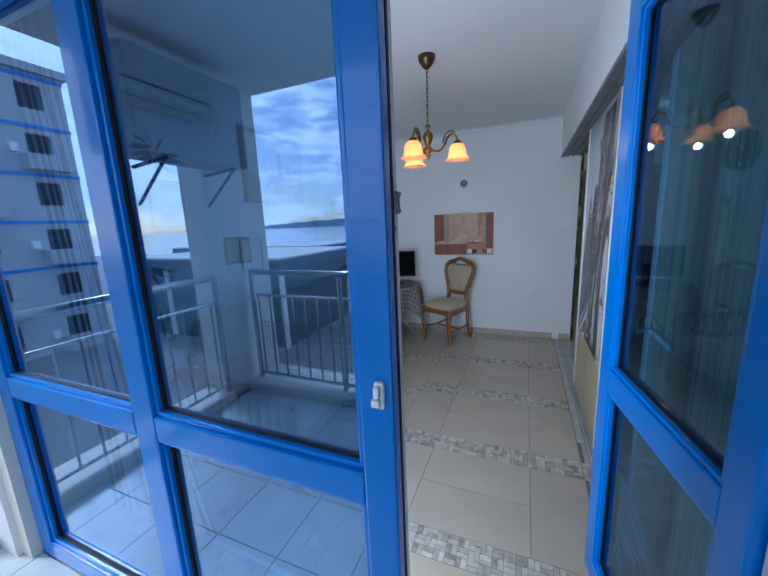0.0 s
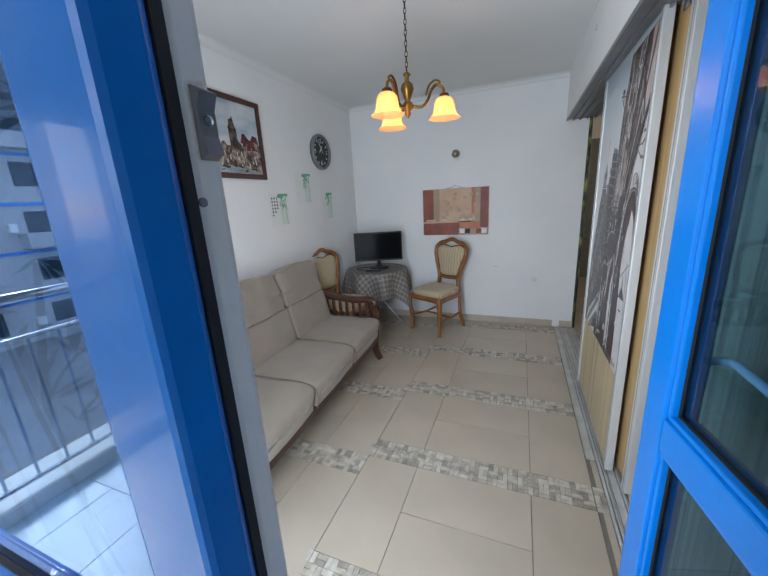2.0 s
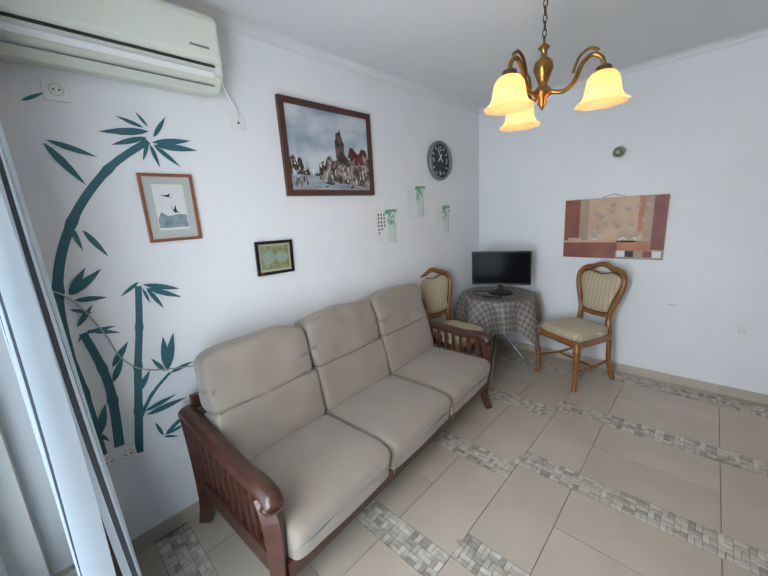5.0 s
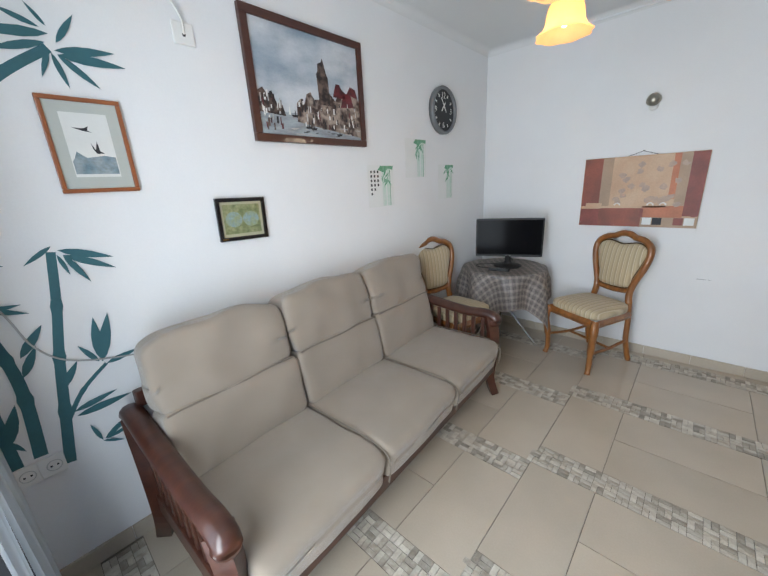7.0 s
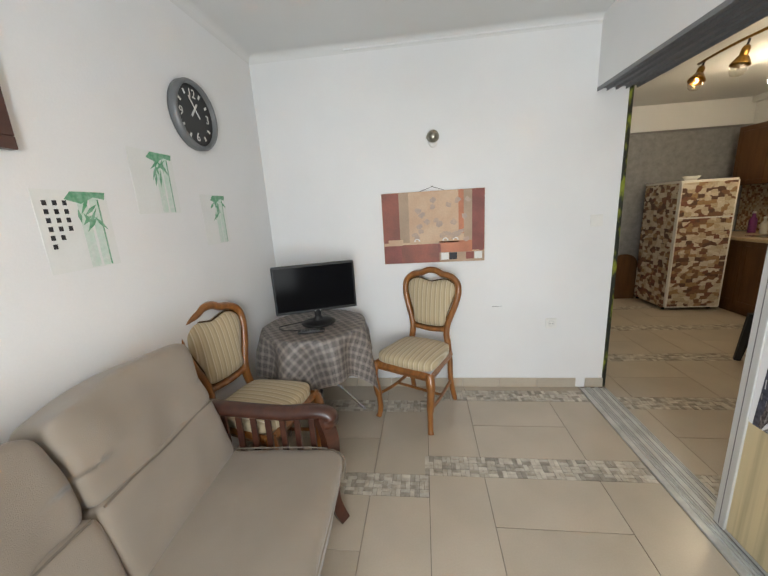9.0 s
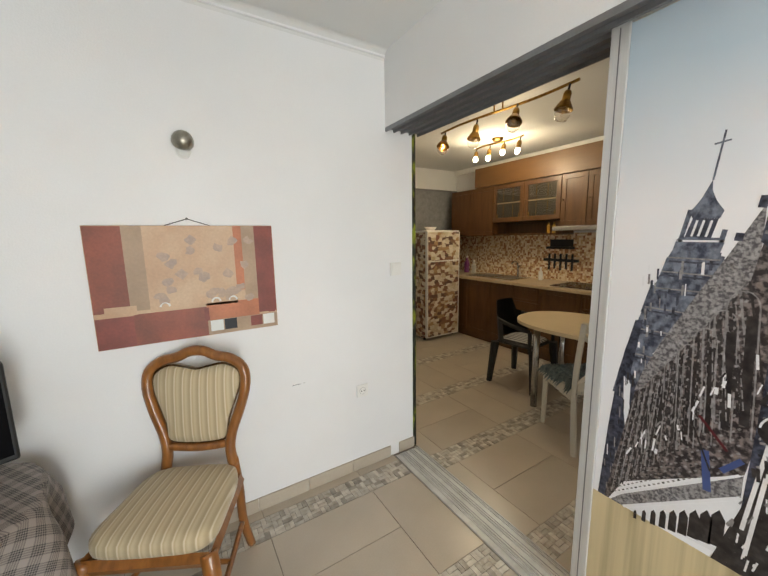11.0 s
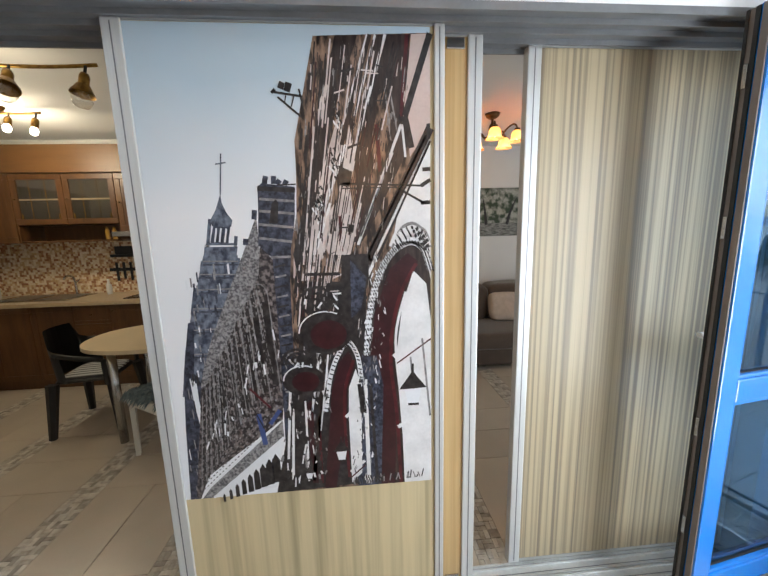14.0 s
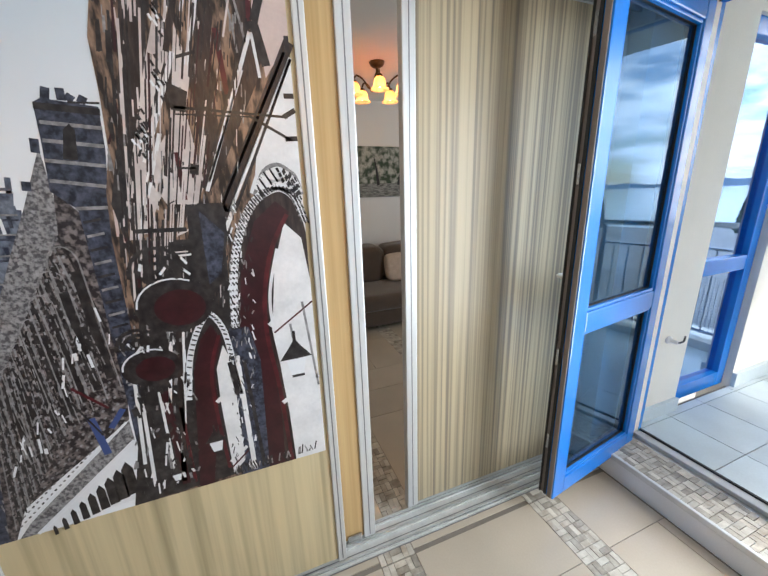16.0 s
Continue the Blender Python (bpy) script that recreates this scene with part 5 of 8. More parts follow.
paint(bird, [(-0.062, -0.092), (0.062, -0.092), (0.062, -0.035), (0.03, -0.030), (-0.02, -0.038), (-0.045, -0.018), (-0.055, -0.04), (-0.062, -0.05)], WASH, by)
for pts in ([(-0.040, 0.060), (-0.01, 0.058), (0.005, 0.066), (0.0, 0.052), (0.012, 0.046), (-0.012, 0.050)], [(0.0, 0.012), (0.010, -0.012), (0.018, 0.018), (0.022, -0.016), (0.034, -0.022), (0.012, -0.024), (0.004, -0.010)]):
    paint(bird, pts, INK, by, 2)

MAP_PRINT = mat("old_map_print", (0.42, 0.42, 0.22), 0.4, var=0.5, scale=34, c2=(0.20, 0.24, 0.10), bump=0)
MAP_BLUE = mat("old_map_blue", (0.30, 0.42, 0.44), 0.4, var=0.4, scale=40, c2=(0.36, 0.40, 0.22), bump=0)
small, sy_ = picture("map_print", 2.208, 1.331, 0.240, 0.198, 0.018, FRAME_BLACK, MAP_PRINT, "small black framed antique map print", 0.018, 0.012, mat("cream_mount", (0.46, 0.44, 0.30), 0.7), 1.5)
for s in (-1, 1):
    paint(small, [(s * 0.042 + 0.040 * math.cos(a * math.pi / 10), 0.036 * math.sin(a * math.pi / 10)) for a in range(20)], MAP_BLUE, sy_)
part("gilt_corner", box((-0.112, -0.0195, -0.092), (-0.085, -0.0178, -0.085)), BRASS, small)

clock = thing("wall_clock", on_west(3.955, 1.985), "round black wall clock with a grey rim", "clock")
CD = pose(0, 0, 0, 90, 0, 0)
part("rim", lathe([(0.150, 0.0), (0.170, 0.0), (0.172, 0.030), (0.160, 0.045), (0.150, 0.040), (0.148, 0.0)], 48, turn=CD), mat("grey_clock_rim", (0.20, 0.21, 0.22), 0.4, 0.3), clock, smooth=True)
part("dial", lathe([(0.001, 0.012), (0.150, 0.012), (0.150, 0.020), (0.001, 0.020)], 40, turn=CD), mat("black_dial", (0.022, 0.024, 0.026), 0.5), clock)
part("hour_hand", box((-0.005, -0.024, -0.015), (0.005, -0.022, 0.070), turn=pose(0, 0, 0, 0, 40, 0)), WHITE_PRINT, clock)
part("minute_hand", box((-0.0035, -0.026, -0.02), (0.0035, -0.024, 0.10), turn=pose(0, 0, 0, 0, -35, 0)), WHITE_PRINT, clock)
for k in range(12):
    a = radians(30 * (k + 1))
    if (k + 1) % 3 == 0:
        fc = bpy.data.curves.new("numeral", "FONT")
        fc.body, fc.size, fc.extrude, fc.align_x, fc.align_y = str(k + 1), 0.060, 0.0008, "CENTER", "CENTER"
        tmp = bpy.data.objects.new("numeral", fc)
        scene.collection.objects.link(tmp)
        me = bpy.data.meshes.new_from_object(tmp)
        bpy.data.objects.remove(tmp)
        me.materials.append(WHITE_PRINT)
        nu = new("numeral", me)
        nu.parent = clock
        nu.matrix_basis = pose(0.105 * math.sin(a), -0.0215, 0.105 * math.cos(a), 90, 0, 0)
    else:
        part("hour_mark", box((0.118 * math.sin(a) - 0.006, -0.0215, 0.118 * math.cos(a) - 0.012), (0.118 * math.sin(a) + 0.006, -0.0195, 0.118 * math.cos(a) + 0.012), turn=pose(0, 0, 0, 0, 30 * (k + 1), 0)), WHITE_PRINT, clock)

# glass tiles printed with bamboo
for y, z, w, h, writing in ((3.215, 1.445, 0.255, 0.270, True), (3.612, 1.630, 0.255, 0.270, False), (4.020, 1.452, 0.230, 0.275, False)):
    tile_pic = thing("bamboo_tile", on_west(y, z), "square white sticker with a green bamboo print", "wall sticker", "bamboo stickers")
    part("sheet", box((-w / 2, -0.0012, -h / 2), (w / 2, 0.0, h / 2)), mat("sticker_white", (0.76, 0.77, 0.75), 0.4, var=0.05, scale=8, bump=0), tile_pic)
    for u, tone in ((0.12, GREEN_PALE), (0.30, GREEN)):
        x = (u - 0.0) * w
        part("print_stem", box((x - 0.020, -0.0016, -h / 2 + 0.004), (x + 0.016, -0.0010, h / 2 - 0.01)), GREEN_PALE, tile_pic)
        part("print_edge", box((x + 0.010, -0.0019, -h / 2 + 0.004), (x + 0.016, -0.0010, h / 2 - 0.03)), tone, tile_pic)
    part("print_top", slab([(-0.02 * w, h / 2 - 0.004), (0.49 * w, h / 2 - 0.004), (0.46 * w, h / 2 - 0.03), (0.30 * w, h / 2 - 0.022), (0.10 * w, h / 2 - 0.045), (-0.12 * w, h / 2 - 0.03)], 0.0004, lambda a, b, d: (a, -0.0017 - d, b)), GREEN, tile_pic)
    for k in range(9):
        x0, z0, a = random.uniform(0.0, 0.35) * w, h / 2 - random.uniform(0.01, 0.10), random.uniform(-2.6, -0.6)
        L = random.uniform(0.04, 0.09)
        part("print_leaf", slab([(x0, z0), (x0 + 0.5 * L * math.cos(a) - 0.007 * math.sin(a), z0 + 0.5 * L * math.sin(a) + 0.007 * math.cos(a)), (x0 + L * math.cos(a), z0 + L * math.sin(a)), (x0 + 0.5 * L * math.cos(a) + 0.007 * math.sin(a), z0 + 0.5 * L * math.sin(a) - 0.007 * math.cos(a))], 0.0003, lambda p, q, d: (p, -0.0022 - d - 0.00002 * k, q)), GREEN, tile_pic)
    if writing:
        for c in range(3):
            for r in range(6 - c):
                part("print_sign", box((-0.40 * w + 0.032 * c, -0.0018, 0.085 - 0.028 * r), (-0.40 * w + 0.032 * c + 0.014, -0.0010, 0.085 - 0.028 * r + 0.016)), INK, tile_pic)

# bamboo decal: canes and leaves of teal vinyl
decal = thing("bamboo_decal", pose(LEFT_X, 0, 0), "large teal bamboo decal on the white wall", "wall decal")


def cane(points, width, lift):
    pts = curve([(0, y, z) for y, z in points], 8)
    n = len(pts)
    total = sum((pts[i + 1] - pts[i]).length for i in range(n - 1))
    left, right = [], []
    for i, p in enumerate(pts):
        d = (pts[min(i + 1, n - 1)] - pts[max(i - 1, 0)]).normalized()
        knot = 1.0 + 0.25 * (1 if (i % 8) == 0 and 0 < i < n - 1 else 0)
        w = width * (1 - 0.28 * i / n) * knot / 2
        left.append((p.y + d.z * w, p.z - d.y * w))
        right.append((p.y - d.z * w, p.z + d.y * w))
    part("cane", slab(left + right[::-1], 0.0006, lambda u, v, w: (lift + w, u, v)), TEAL, decal)


def leaf_at(y0, z0, y1, z1, fat=0.13, lift=0.0022):
    a, b = Vector((y0, z0)), Vector((y1, z1))
    d = b - a
    nrm = Vector((-d.y, d.x))
    outline = [a + d * t + nrm * fat * s * math.sin(math.pi * t ** 0.8) for t, s in [(0.0, 1), (0.15, 1), (0.35, 1), (0.6, 1), (0.82, 1), (1.0, 1), (0.82, -1), (0.6, -1), (0.35, -1), (0.15, -1)]]
    part("leaf", slab([(p.x, p.y) for p in outline], 0.0005, lambda u, v, w: (lift + w, u, v)), TEAL, decal)


cane([(1.240, 0.56), (1.232, 0.95), (1.250, 1.32), (1.345, 1.590), (1.50, 1.80), (1.668, 1.930)], 0.037, 0.0010)
cane([(1.250, 0.56), (1.247, 0.874), (1.229, 1.109)], 0.033, 0.0014)
cane([(1.313, 0.571), (1.330, 0.80), (1.323, 0.957), (1.291, 1.130)], 0.038, 0.0016)
cane([(1.376, 0.497), (1.412, 0.71), (1.447, 0.917), (1.485, 1.10), (1.516, 1.290)], 0.035, 0.0012)
cane([(1.408, 0.66), (1.476, 0.762), (1.566, 0.839)], 0.017, 0.0018)
LEAF_LIFT = 0.0032


def spray(tips, fat=0.085):
    """A bunch of slender leaves, each from its base to its tip."""
    global LEAF_LIFT
    for y0, z0, y1, z1 in tips:
        LEAF_LIFT += 0.00005
        leaf_at(y0, z0, y1, z1, fat, LEAF_LIFT)


spray(((1.679, 1.971, 1.497, 1.950), (1.661, 1.985, 1.566, 2.020), (1.679, 1.991, 1.640, 2.049), (1.692, 1.948, 1.756, 2.042), (1.665, 1.945, 1.530, 1.901)))
spray(((1.682, 1.925, 1.849, 1.948), (1.687, 1.914, 1.872, 1.906), (1.668, 1.928, 1.633, 1.841), (1.673, 1.917, 1.696, 1.816), (1.687, 1.914, 1.782, 1.825)))
spray(((1.336, 1.580, 1.356, 1.471), (1.370, 1.557, 1.435, 1.437)))
spray(((1.330, 1.900, 1.474, 1.848), (1.320, 1.890, 1.417, 1.734), (1.290, 2.030, 1.360, 2.070)), 0.08)
spray(((1.279, 1.299, 1.350, 1.403), (1.284, 1.297, 1.401, 1.390), (1.290, 1.274, 1.398, 1.265), (1.269, 1.240, 1.337, 1.208), (1.279, 1.163, 1.343, 1.243)), 0.11)
spray(((1.295, 1.129, 1.405, 1.132), (1.303, 1.139, 1.415, 1.097), (1.291, 1.130, 1.266, 1.093)))
spray(((1.521, 1.310, 1.441, 1.256), (1.533, 1.294, 1.682, 1.244), (1.544, 1.275, 1.681, 1.202), (1.529, 1.278, 1.547, 1.202), (1.544, 1.275, 1.597, 1.165)))
spray(((1.356, 0.951, 1.433, 1.049), (1.346, 0.881, 1.401, 0.982), (1.424, 0.792, 1.489, 0.885)), 0.12)
spray(((1.556, 0.851, 1.614, 1.037), (1.554, 0.864, 1.568, 1.032), (1.548, 0.855, 1.502, 0.940), (1.566, 0.839, 1.675, 0.860)), 0.10)
spray(((1.433, 0.692, 1.572, 0.719), (1.436, 0.671, 1.613, 0.683)))
spray(((1.484, 0.532, 1.462, 0.619), (1.490, 0.533, 1.597, 0.596), (1.493, 0.531, 1.591, 0.543), (1.483, 0.528, 1.546, 0.493)))
spray(((1.252, 0.653, 1.303, 0.797), (1.251, 0.676, 1.286, 0.615)), 0.12)
wire = thing("loose_cable", pose(LEFT_X, 0, 0), "thin grey cable hanging along the wall", "cable")
part("cable", tube(curve([(0.008, 1.18, 1.36), (0.008, 1.263, 1.303), (0.008, 1.313, 1.225), (0.008, 1.36, 1.103), (0.008, 1.399, 0.973), (0.008, 1.489, 0.885), (0.008, 1.70, 0.83)], 6), 0.0032, 6), mat("grey_cable", (0.42, 0.42, 0.41), 0.5, bump=0), wire)

# ---- indoor air conditioner ----
ac = thing("air_conditioner", on_west(1.58, 2.16), "cream wall-mounted split air conditioner", "air conditioner")
prof = [(0.0, 0.0), (-0.12, -0.02), (-0.190, 0.030), (-0.205, 0.10), (-0.200, 0.26), (-0.170, 0.29), (0.0, 0.29)]
body = bmesh.new()
ends = [[body.verts.new((x, y, z)) for y, z in prof] for x in (-0.39, 0.39)]
for i in range(len(prof)):
    j = (i + 1) % len(prof)
    body.faces.new((ends[0][i], ends[0][j], ends[1][j], ends[1][i]))
body.faces.new(ends[0])
body.faces.new(ends[1])
bmesh.ops.bevel(body, geom=[e for e in body.edges], offset=0.008, segments=2, affect="EDGES")
part("casing", body, AC_WHITE, ac)
part("outlet_flap", box((-0.36, -0.206, 0.028), (0.345, -0.180, 0.052), 0.004, turn=pose(0, 0, 0, 32, 0, 0)), SWITCH, ac)
# black strip on the closed casing stands for the shaded outlet opening
part("outlet_shade_strip", box((-0.365, -0.2085, 0.066), (0.352, -0.190, 0.074)), BLACK, ac)
part("flap_seam", box((-0.365, -0.172, 0.002), (0.352, -0.150, 0.006), turn=pose(0, 0, 0, 25, 0, 0)), TRACK_GREY, ac)
part("badge", box((0.26, -0.2070, 0.135), (0.34, -0.2030, 0.142)), TRACK_GREY, ac)
part("display", box((0.357, -0.2075, 0.035), (0.383, -0.186, 0.075), 0.003), WHITE_PRINT, ac)

# ---- curtain ----
CURTAIN = stripes("striped_curtain", 0, 0.42, [(0.70, 0.72, 0.73), (0.74, 0.76, 0.77), (0.64, 0.67, 0.69)], 0.9)
ct, ctl = CURTAIN.node_tree.nodes, CURTAIN.node_tree.links
ct_thin, ct_mix = ct.new("ShaderNodeBsdfTranslucent"), ct.new("ShaderNodeMixShader")
ct_thin.inputs[0].default_value, ct_mix.inputs[0].default_value = (0.80, 0.86, 0.90, 1), 0.5
ctl.new(ct["Principled BSDF"].outputs[0], ct_mix.inputs[1])
ctl.new(ct_thin.outputs[0], ct_mix.inputs[2])
ctl.new(ct_mix.outputs[0], ct["Material Output"].inputs[0])
LINE_BROWN = mat("brown_curtain_stripe", (0.06, 0.03, 0.025), 0.9, bump=0.2)
LINE_GREY = mat("grey_curtain_stripe", (0.07, 0.075, 0.085), 0.9, bump=0.2)
curtain = thing("curtain", ORIGIN, "pale blue grey floor-length curtain with dark vertical stripes, drawn aside", "curtain")
cb = bmesh.new()
rows = []
U, V = 150, 24
for j in range(V + 1):
    t = j / V
    z = 2.42 - t * (2.42 - 0.012)
    row = []
    for i in range(U + 1):
        s = i / U
        x = -1.64 + s * (0.34 + 0.28 * t * t)
        y = 1.150 + 0.030 * t + (0.048 + 0.020 * t) * math.sin(s * 2 * math.pi * 9 + 0.6 * math.sin(3 * t)) + 0.010 * math.sin(s * 47 + 2 * t)
        row.append(cb.verts.new((x, y, z)))
    rows.append(row)
mats = [CURTAIN, LINE_BROWN, LINE_GREY]
for a, b in zip(rows, rows[1:]):
    for i in range(U):
        f = cb.faces.new((a[i], a[i + 1], b[i + 1], b[i]))
        k = i % 22
        f.material_index = 1 if k in (2, 8) else 2 if k in (4, 6, 13) else 0
me_ob = part("cloth", cb, CURTAIN, curtain, smooth=True)
me_ob.data.materials.append(LINE_BROWN)
me_ob.data.materials.append(LINE_GREY)
part("curtain_rail", box((-1.66, 1.12, 2.42), (0.55, 1.17, 2.45), 0.004), SWITCH, curtain)
# ---- kitchen ----
# shade inside the glazed units, put into the colour of a sheet
DIM_INSIDE = mat("dim_cabinet_inside", (0.05, 0.032, 0.018), 0.7)
def cabinet(name, lo, hi, label, doors, drawers=(), glazed=False, face="x", handle=True):
    """A unit whose fronts face -x: body, framed doors with raised panels, small knobs."""
    c = thing(name, ORIGIN, label, "kitchen cabinet", "kitchen units")
    part("body", box((lo[0] + 0.02, lo[1], lo[2]), hi, 0.002), KITCHEN_WOOD, c)
    w = (hi[1] - lo[1]) / doors
    fronts = [(lo[1] + i * w, lo[1] + (i + 1) * w, lo[2], hi[2]) for i in range(doors)]
    if drawers:
        n = drawers
        fronts = [(lo[1], hi[1], lo[2] + i * (hi[2] - lo[2]) / n, lo[2] + (i + 1) * (hi[2] - lo[2]) / n) for i in range(n)]
    for y0, y1, z0, z1 in fronts:
        y0, y1, z0, z1 = y0 + 0.003, y1 - 0.003, z0 + 0.003, z1 - 0.003
        b = 0.055 if z1 - z0 > 0.25 else 0.03
        d = part("door" if not drawers else "drawer", box((lo[0], y0, z0), (lo[0] + 0.018, y1, z0 + b), 0.003), KITCHEN_WOOD, c)
        part("door_rail", box((lo[0], y0, z1 - b), (lo[0] + 0.018, y1, z1), 0.003), KITCHEN_WOOD, d)
        part("door_stile", box((lo[0], y0, z0 + b), (lo[0] + 0.018, y0 + b, z1 - b), 0.003), KITCHEN_WOOD, d)
        part("door_stile", box((lo[0], y1 - b, z0 + b), (lo[0] + 0.018, y1, z1 - b), 0.003), KITCHEN_WOOD, d)
        if glazed:
            part("cabinet_glass", box((lo[0] + 0.008, y0 + b, z0 + b), (lo[0] + 0.011, y1 - b, z1 - b)), CLEAR, d)
            # dark sheet right behind the pane, in place of a hollow shaded inside
            part("inside_shade_sheet", box((lo[0] + 0.012, y0 + b, z0 + b), (lo[0] + 0.0195, y1 - b, z1 - b)), DIM_INSIDE, d)
            part("shelf_edge", box((lo[0] + 0.0105, y0 + b, (z0 + z1) / 2 - 0.008), (lo[0] + 0.0125, y1 - b, (z0 + z1) / 2 + 0.008)), WORKTOP, d)
            for k in (0.3, 0.7):
                part("lead_bar", box((lo[0] + 0.006, y0 + b + (y1 - y0 - 2 * b) * k - 0.002, z0 + b), (lo[0] + 0.008, y0 + b + (y1 - y0 - 2 * b) * k + 0.002, z1 - b)), BRASS, d)
            for yy in (y0 + b + 0.012, y1 - b - 0.012):
                part("brass_fitting", box((lo[0] + 0.002, yy - 0.006, z0 + b), (lo[0] + 0.009, yy + 0.006, z0 + b + 0.05), 0.002), BRASS, d)
        else:
            part("door_panel", box((lo[0] + 0.004, y0 + b, z0 + b), (lo[0] + 0.016, y1 - b, z1 - b), 0.004), KITCHEN_WOOD, d)
        if handle:
            part("knob", lathe([(0.001, 0.0), (0.006, 0.0), (0.006, 0.012), (0.012, 0.018), (0.010, 0.026), (0.001, 0.028)], 10, at=(lo[0], (y0 + y1) / 2 if drawers else y1 - 0.03, (z0 + z1) / 2 if drawers or z0 > 1 else z1 - 0.06), turn=pose(0, 0, 0, 0, -90, 0)), DARK_BRASS, d)
    return c


for y0, y1, n, dr in ((3.40, 3.85, 1, 0), (3.85, 4.35, 1, 0), (4.35, 4.80, 1, 4), (4.80, 5.30, 1, 0), (5.30, 5.65, 1, 4), (5.65, 6.45, 2, 0), (6.45, 7.05, 1, 0)):
    cabinet("base_cabinet", (3.12, y0, 0.10), (3.68, y1, 0.86), "cherry wood kitchen base unit with framed fronts", n, dr)
plinth = thing("cabinet_plinth", ORIGIN, "dark wooden plinth under the kitchen units", "plinth")
part("board", box((3.16, 3.40, 0.0), (3.19, 7.05, 0.10)), KITCHEN_WOOD, plinth)
top = thing("worktop", ORIGIN, "continuous beige kitchen worktop", "worktop")
part("slab", box((3.08, 3.40, 0.862), (3.69, 7.10, 0.900), 0.006), WORKTOP, top)
sink = thing("kitchen_sink", ORIGIN, "stainless steel sink set in the worktop", "sink")
part("rim", box((3.20, 5.75, 0.900), (3.62, 6.55, 0.906), 0.002), STEEL, sink)
# basins are flat plates; the shade of their hollows is a darker steel colour
for y in (5.95, 6.32):
    part("basin", box((3.25, y - 0.15, 0.9065), (3.58, y + 0.15, 0.908)), mat("sink_shadow_steel", (0.20, 0.20, 0.20), 0.3, 1.0), sink)
tap = thing("kitchen_tap", ORIGIN, "chrome mixer tap behind the sink", "tap")
part("spout", tube(curve([(3.60, 5.95, 0.906), (3.60, 5.95, 1.02), (3.58, 5.95, 1.10), (3.50, 5.95, 1.12), (3.46, 5.95, 1.09)], 5), 0.011, 8), STEEL, tap, smooth=True)
part("lever", tube([(3.60, 5.95, 1.03), (3.60, 5.90, 1.07)], 0.007, 6), STEEL, tap)
hob = thing("hob", ORIGIN, "black glass hob flush in the worktop", "hob")
part("glass", box((3.18, 4.65, 0.900), (3.62, 5.20, 0.907), 0.002), SCREEN, hob)
for y in (4.78, 5.06):
    for x in (3.30, 3.50):
        part("ring_mark", tube([(x + 0.075 * math.cos(k * math.pi / 10), y + 0.075 * math.sin(k * math.pi / 10), 0.9072) for k in range(21)], 0.001, 4), TRACK_GREY, hob)
BACKSPLASH = cells("backsplash_mosaic", [(0.58, 0.44, 0.28), (0.40, 0.22, 0.11), (0.66, 0.55, 0.38), (0.52, 0.35, 0.18), (0.70, 0.60, 0.45), (0.30, 0.13, 0.06)], 42, 0.3, joint=True)
structure("backsplash", box((3.685, 3.40, 0.90), (3.699, 7.28, 1.50)), BACKSPLASH, "brown and cream mosaic tile backsplash", "backsplash")
for y0, y1, n, gl in ((3.40, 4.10, 2, False), (4.10, 4.65, 1, False), (4.65, 5.24, 2, False), (5.24, 6.22, 2, True), (6.22, 6.65, 1, False), (6.65, 7.05, 1, False)):
    z0 = 1.66 if gl else (1.58 if y0 == 4.65 else 1.48)
    cabinet("wall_cabinet", (3.36, y0, z0), (3.68, y1, 2.16), "cherry wood wall unit with leaded glass doors" if gl else "cherry wood wall unit with framed doors", n, 0, gl)
shelf = thing("open_shelf", ORIGIN, "open wooden shelf below the glass cabinets", "shelf")
part("board", box((3.37, 5.245, 1.48), (3.68, 6.215, 1.50), 0.002), KITCHEN_WOOD, shelf)
part("back", box((3.66, 5.245, 1.50), (3.68, 6.215, 1.658)), KITCHEN_WOOD, shelf)
for y in (5.36, 5.43):
    bt = thing("spice_bottle", pose(3.45, y, 1.501), "small yellow spice bottle on the shelf", "bottle", "spice bottles")
    part("glass", lathe([(0.001, 0), (0.02, 0), (0.02, 0.09), (0.01, 0.105), (0.001, 0.105)], 10), mat("yellow_spice", (0.55, 0.30, 0.05), 0.3), bt)
    part("cap", lathe([(0.001, 0.105), (0.012, 0.105), (0.012, 0.125), (0.001, 0.126)], 10), BRASS, bt)
hood = thing("cooker_hood", ORIGIN, "slim steel cooker hood under the wall units", "cooker hood")
part("body", box((3.30, 4.66, 1.525), (3.68, 5.29, 1.575), 0.006), STEEL, hood)
pelmet = thing("cabinet_pelmet", ORIGIN, "wooden box above the wall units", "pelmet")
part("board", box((3.34, 3.40, 2.163), (3.68, 6.55, 2.43), 0.004), mat("pelmet_wood", (0.16, 0.075, 0.024), 0.4, var=0.15, scale=3, stretch=(7, 1, 7)), pelmet)
rack = thing("knife_rack", ORIGIN, "dark knife rack with knives on the tiles", "knife rack")
part("bar", box((3.672, 5.16, 1.14), (3.684, 5.62, 1.175), 0.002), BLACK_PLASTIC, rack)
for i in range(5):
    part("knife", box((3.660, 5.22 + i * 0.075, 1.03 + 0.02 * (i % 2)), (3.671, 5.245 + i * 0.075, 1.24), 0.003), BLACK_PLASTIC, rack)
